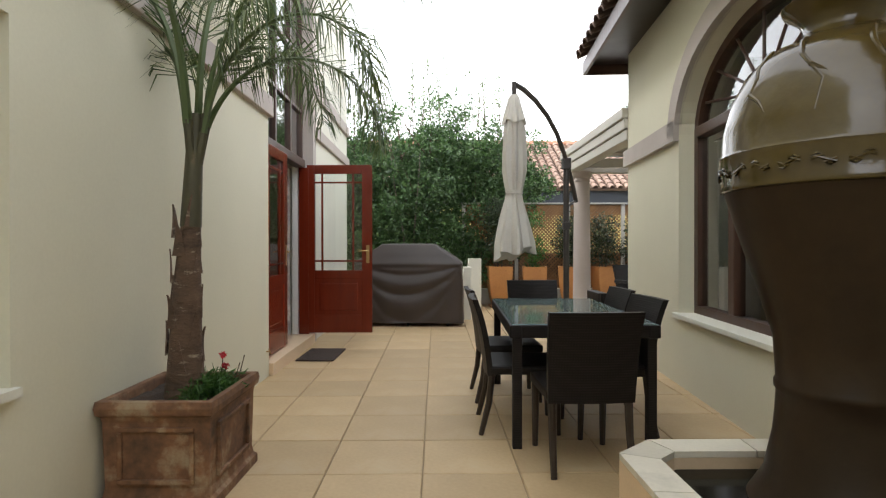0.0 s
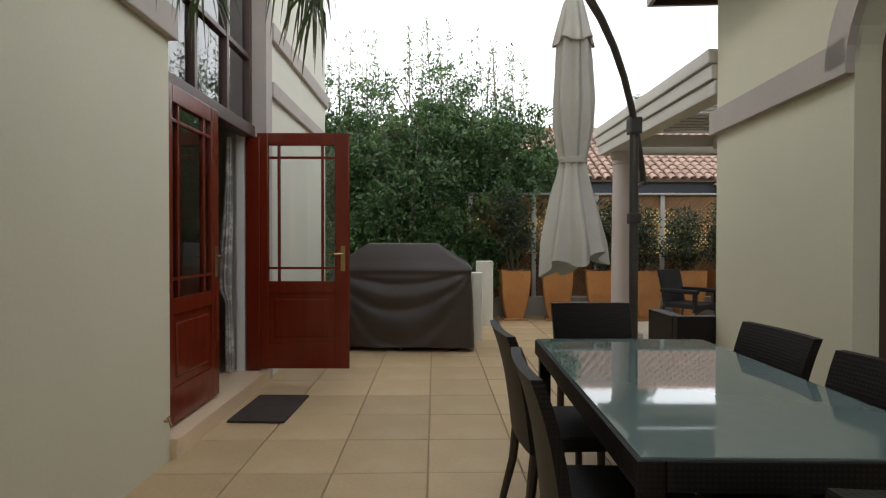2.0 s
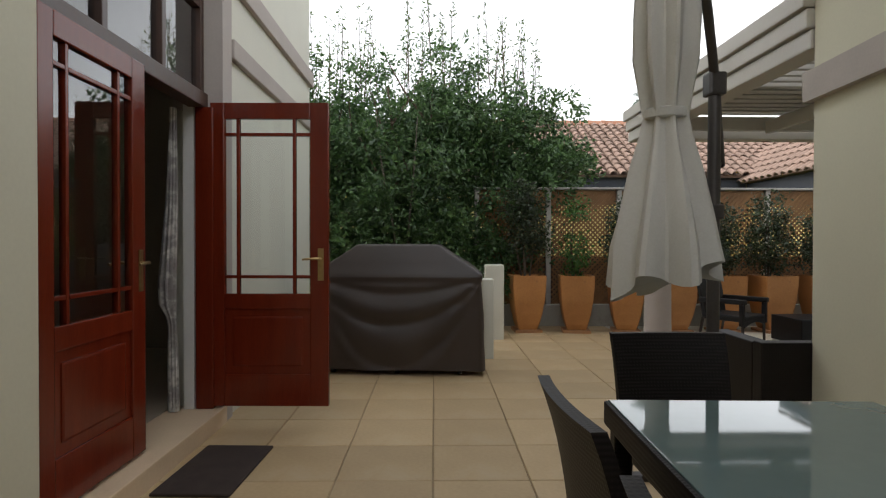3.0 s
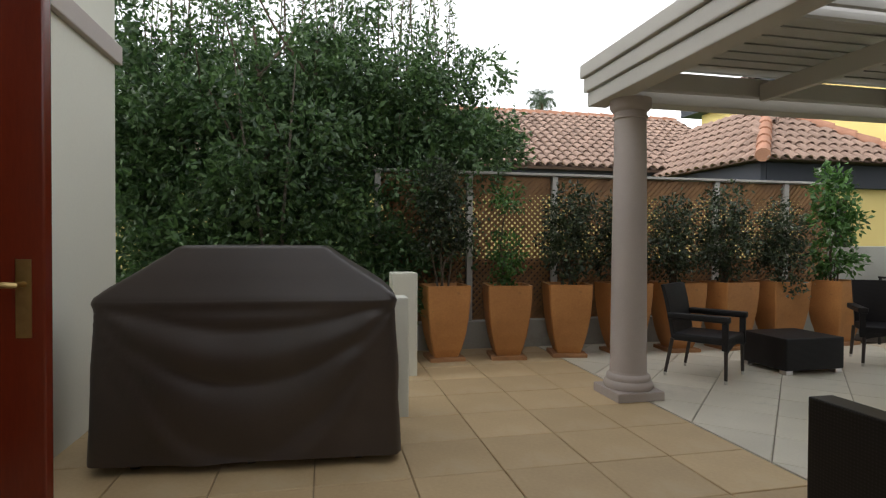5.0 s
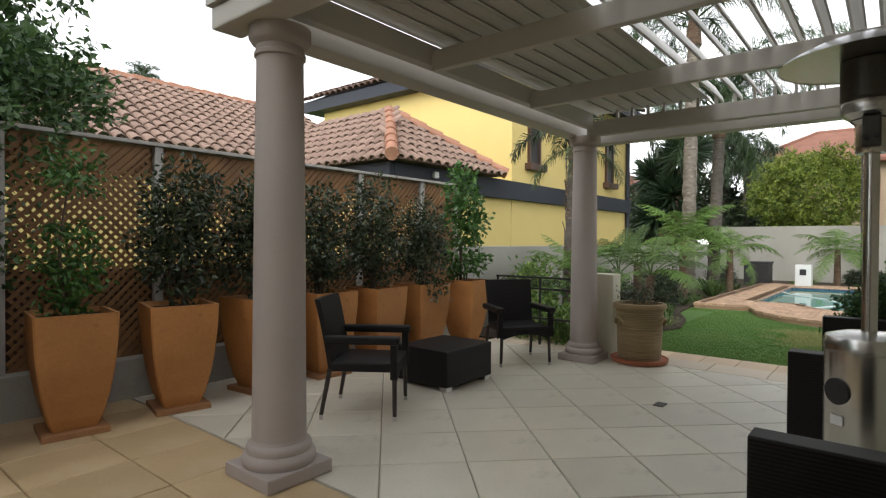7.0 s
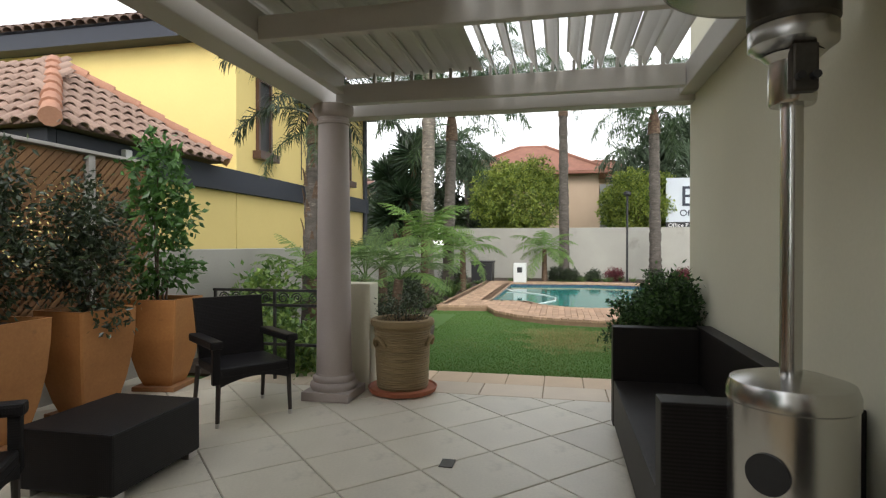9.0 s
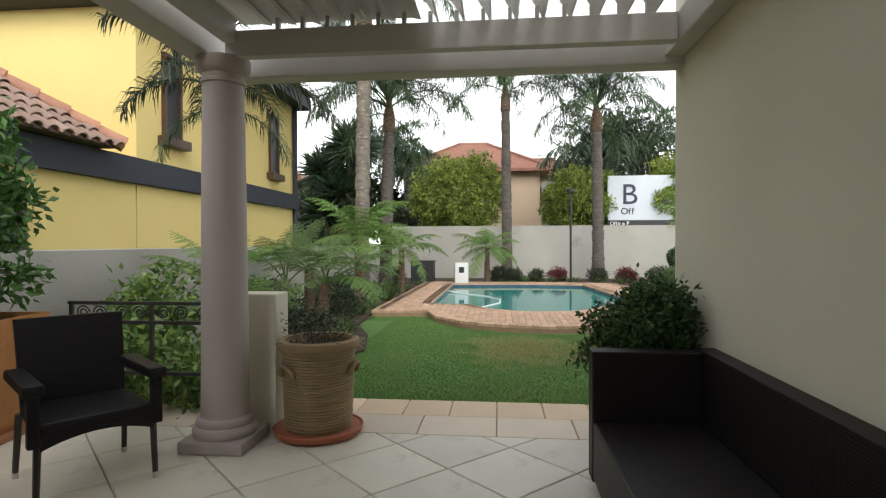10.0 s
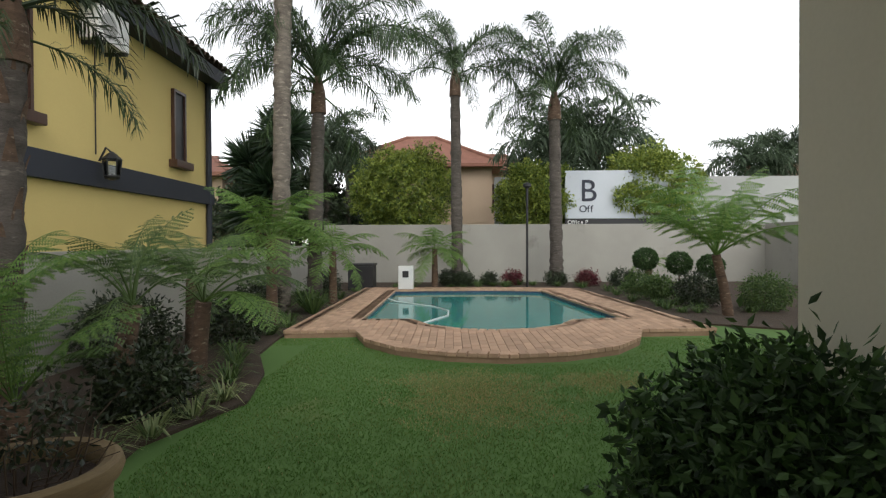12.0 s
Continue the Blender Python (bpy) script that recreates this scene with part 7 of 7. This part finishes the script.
# ---- patio tiles ----
def slab_mesh(name, hx, hy, z0, z1, material, c=0.004):
    bm = B()
    loft(bm, [[(-hx, -hy, z0), (hx, -hy, z0), (hx, hy, z0), (-hx, hy, z0)], [(-hx, -hy, z1 - c), (hx, -hy, z1 - c), (hx, hy, z1 - c), (-hx, hy, z1 - c)],
              [(-hx + c, -hy + c, z1), (hx - c, -hy + c, z1), (hx - c, hy - c, z1), (-hx + c, hy - c, z1)]])
    bmesh.ops.recalc_face_normals(bm, faces=bm.faces[:])
    me = bpy.data.meshes.new(name)
    bm.to_mesh(me)
    bm.free()
    me.materials.append(material)
    return me


GX0, GY0, GPX, GPY = -1.595, 5.43, 0.515, 0.505
tan_tile = slab_mesh("tile", GPX / 2 - 0.0035, GPY / 2 - 0.0035, -0.03, 0.0, M_TAN)
for i in range(8):
    for j in range(-17, 12):
        x, y = GX0 + GPX * (i + 0.5), GY0 + GPY * (j + 0.5)
        share("tile", tan_tile, floor_tan, pose(x, y, rng.normal() * 0.0007, rng.normal() * 0.06, rng.normal() * 0.06, 0))

# pale pavers laid on the diagonal
PP = 0.505
pale = slab_mesh("paver", PP / 2 - 0.004, PP / 2 - 0.004, -0.03, 0.0, M_PALE)
c45 = math.sqrt(0.5)
X0, X1 = 2.54, 6.64
for i in range(-14, 15):
    for j in range(-14, 15):
        u, w = (i + 0.5) * PP, (j + 0.5) * PP
        x, y = 6.11 + c45 * (u - w), 7.756 + c45 * (u + w)
        if not (X0 - 0.3 < x < X1 + 0.3 and 6.15 < y < 11.4):
            continue
        m = pose(x, y, 0, 0, 0, 45)
        if X0 + 0.36 < x < X1 - 0.36:
            share("paver", pale, floor_pale, m)
        else:
            bm = B()
            bm.from_mesh(pale)
            bmesh.ops.transform(bm, matrix=m, verts=bm.verts[:])
            for co, no in (((X0, 0, 0), (-1, 0, 0)), ((X1, 0, 0), (1, 0, 0))):
                r = bmesh.ops.bisect_plane(bm, geom=bm.verts[:] + bm.edges[:] + bm.faces[:], plane_co=co, plane_no=no, clear_outer=True)
                cut = [e for e in r["geom_cut"] if isinstance(e, bmesh.types.BMEdge)]
                if cut:
                    bmesh.ops.holes_fill(bm, edges=cut)
            if len(bm.faces) > 2:
                part("paver", bm, M_PALE, floor_pale)
            else:
                bm.free()
drain = thing("floor_drain", "small grey metal floor drain in the paving", "drain")
part("grate", boxes((5.09, 7.94, 0.001, 5.21, 8.02, 0.006), bevel=0.002), M_STEEL_DARK, drain)

# edging tiles along the lawn
e1 = slab_mesh("edge_tile", 0.20, 0.262, -0.03, 0.0, M_EDGE_PALE)
e2 = slab_mesh("edge_tile", 0.20, 0.172, -0.035, -0.004, M_EDGE)
for k in range(10):
    share("edge_tile", e1, floor_edge, pose(6.85, 5.62 + 0.533 * k, 0))
for k in range(15):
    share("edge_tile", e2, floor_edge, pose(7.26, 5.55 + 0.352 * k, 0))

# ---- pool edging bricks ----
brick = slab_mesh("brick", 0.105, 0.050, 0.0, 0.045, M_BRICK)


def inside(p, poly):
    r, n = False, len(poly)
    for k in range(n):
        (xa, ya), (xb, yb) = poly[k], poly[(k + 1) % n]
        if (ya > p[1]) != (yb > p[1]) and p[0] < (xb - xa) * (p[1] - ya) / (yb - ya) + xa:
            r = not r
    return r


spots = []
for i in range(46):
    for j in range(66):
        x, y = 11.05 + 0.215 * i + (0.1 if j % 2 else 0.0), 3.5 + 0.106 * j
        if inside((x, y), COPING) and not inside((x, y), POOL):
            near_edge = any(not inside((x + a, y + b), COPING) for a, b in ((0.1, 0), (-0.1, 0), (0, 0.05), (0, -0.05)))
            near_pool = any(inside((x + a, y + b), POOL) for a, b in ((0.1, 0), (-0.1, 0), (0, 0.05), (0, -0.05)))
            if not near_edge and not near_pool:
                spots.append((x, y, 0))
border = []
for loop, off in ((COPING, 0.06), (POOL, -0.06)):
    cx, cy = 16.0, 6.8
    for k in range(len(loop)):
        (xa, ya), (xb, yb) = loop[k], loop[(k + 1) % len(loop)]
        ln = math.dist((xa, ya), (xb, yb))
        n = max(1, int(ln / 0.108))
        a = math.degrees(math.atan2(yb - ya, xb - xa))
        nx, ny = (yb - ya) / ln, -(xb - xa) / ln
        for i in range(n):
            f = (i + 0.5) / n
            x, y = xa + (xb - xa) * f, ya + (yb - ya) * f
            for s in (1, -1):
                q = (x + nx * 0.09 * s, y + ny * 0.09 * s)
                ok = inside(q, COPING) and not inside(q, POOL)
                if ok:
                    border.append((q[0], q[1], a + 90))
                    break
every = sorted(border + spots, key=lambda s: s[0])
for x, y, a in every[:300]:
    share("brick", brick, coping, pose(x, y, 0.022 + rng.normal() * 0.0015, 0, 0, a))


def joined(name, me, mats, material, parent):
    co = np.array([v.co[:] for v in me.vertices])
    fc = [list(p.vertices) for p in me.polygons]
    vs, fs = [], []
    for m in mats:
        b = len(vs)
        mm = np.array(m)
        vs += (co @ mm[:3, :3].T + mm[:3, 3]).tolist()
        fs += [[i + b for i in f] for f in fc]
    ob = new(name, raw_mesh(name, vs, fs, material))
    ob.parent = parent
    return tagged(ob, kind="stuff")


joined("far_bricks", brick, [pose(x, y, 0.022, 0, 0, a) for x, y, a in every[300:]], M_BRICK_ISLAND, coping)

# ---- barrel roof tiles ----
def barrel(name, width, length, material):
    bm = B()
    rings = []
    for t, sc in ((0, 1.0), (length, 0.80)):
        ring = []
        for r in (width * 0.5, width * 0.5 - 0.016):
            row = [(r * sc * math.cos(math.pi * k / 6), t, r * 0.85 * sc * math.sin(math.pi * k / 6)) for k in range(7)]
            ring += row if r == width * 0.5 else row[::-1]
        rings.append(ring)
    loft(bm, rings)
    bmesh.ops.recalc_face_normals(bm, faces=bm.faces[:])
    me = bpy.data.meshes.new(name)
    bm.to_mesh(me)
    bm.free()
    me.materials.append(material)
    return me


def roof_matrices(corner, along, up, n_cols, n_rows, pitch, row, keep=lambda u, v: True):
    along, up = Vector(along).normalized(), Vector(up).normalized()
    nrm = along.cross(up).normalized()
    mats = []
    for j in range(n_rows):
        for i in range(n_cols):
            if keep((i + 0.5) * pitch, j * row):
                p = Vector(corner) + along * ((i + 0.5) * pitch) + up * (j * row - 0.06) + nrm * 0.045
                m = Matrix((along, up, nrm)).transposed().to_4x4()
                mats.append(Matrix.Translation(p) @ m @ pose(rng.normal() * 0.003, 0, rng.normal() * 0.003, -4.5, 0, rng.normal() * 0.8))
    return mats


roof_tile = barrel("roof_tile", 0.196, 0.36, M_ROOFTILE)
south_face = roof_matrices(HA, HB2 - HA, HC - (HA + (HB2 - HA) * 0.49), 14, 9, 0.245, 0.285, lambda u, v: u > v * 0.75 - 0.05 and u < 3.47 - v * 0.75)
west_up = Vector((1.67, 0, 1.31))
west_face = roof_matrices(HD, HA - HD, west_up, 17, 8, 0.245, 0.285, lambda u, v: u < 4.18 - v * 0.78)
main_face = roof_matrices((-4.2, 16.25, 2.90), (1, 0, 0), (0, 3.45, 1.94), 59, 14, 0.245, 0.285)
for m in south_face + west_face:
    share("roof_tile", roof_tile, hip_roof, m)
seen_rows = [m for m in main_face if m.translation.x > 2.6 and m.translation.z < 4.9]
shown = seen_rows[:290]
for m in shown:
    share("roof_tile", roof_tile, main_roof, m)
joined("far_roof_tiles", roof_tile, [m for m in main_face if not any(m is s for s in shown)], M_ROOFTILE_J, main_roof)

eave_tile = barrel("roof_tile", 0.20, 0.42, M_ROOFTILE_DK)
west_slope = Vector((2.7, 0, 1.40))
hip = 0.92
upper = [m for m in roof_matrices((-0.44, 0.34, EZ + 0.06), (0, -1, 0), west_slope, 49, 9, 0.20, 0.36, lambda u, v: v > 1.0 and u > v * hip)]
upper += roof_matrices((5.2, 0.34, EZ + 0.06), (-1, 0, 0), (0, -2.8, 1.40), 28, 9, 0.20, 0.36, lambda u, v: v > 1.0 and v * hip < u < 5.6 - v * hip)
upper += roof_matrices((5.24, -9.5, EZ + 0.06), (0, 1, 0), (-2.7, 0, 1.40), 49, 9, 0.20, 0.36, lambda u, v: u < 9.8 - v * hip)
joined("far_roof_tiles", eave_tile, upper, M_ROOFTILE_DK, roof_right)
ridge = tube(B(), [(2.35, -2.4, EZ + 1.47), (2.35, -9.5, EZ + 1.47)], 0.11, 12)
part("ridge_tiles", ridge, M_ROOFTILE_DK, roof_right)
for m in roof_matrices((-0.44, 0.34, EZ + 0.06), (0, -1, 0), west_slope, 32, 3, 0.20, 0.36):
    share("roof_tile", eave_tile, roof_right, m)
for m in roof_matrices((5.2, 0.34, EZ + 0.06), (-1, 0, 0), (0, -2.8, 1.40), 28, 3, 0.20, 0.36):
    share("roof_tile", eave_tile, roof_right, m)
up_tile = barrel("roof_tile", 0.26, 0.5, M_ROOFTILE_DK)
ur = bpy.data.objects["upper_roof"]
for m in roof_matrices((11.35, 13.15, 5.64), (1, 0, 0), (0, 3.85, 1.28), 31, 2, 0.256, 0.42) + roof_matrices((11.35, 20.9, 5.64), (0, -1, 0), (2.25, 0, 1.28), 30, 2, 0.256, 0.42):
    share("roof_tile", up_tile, ur, m)
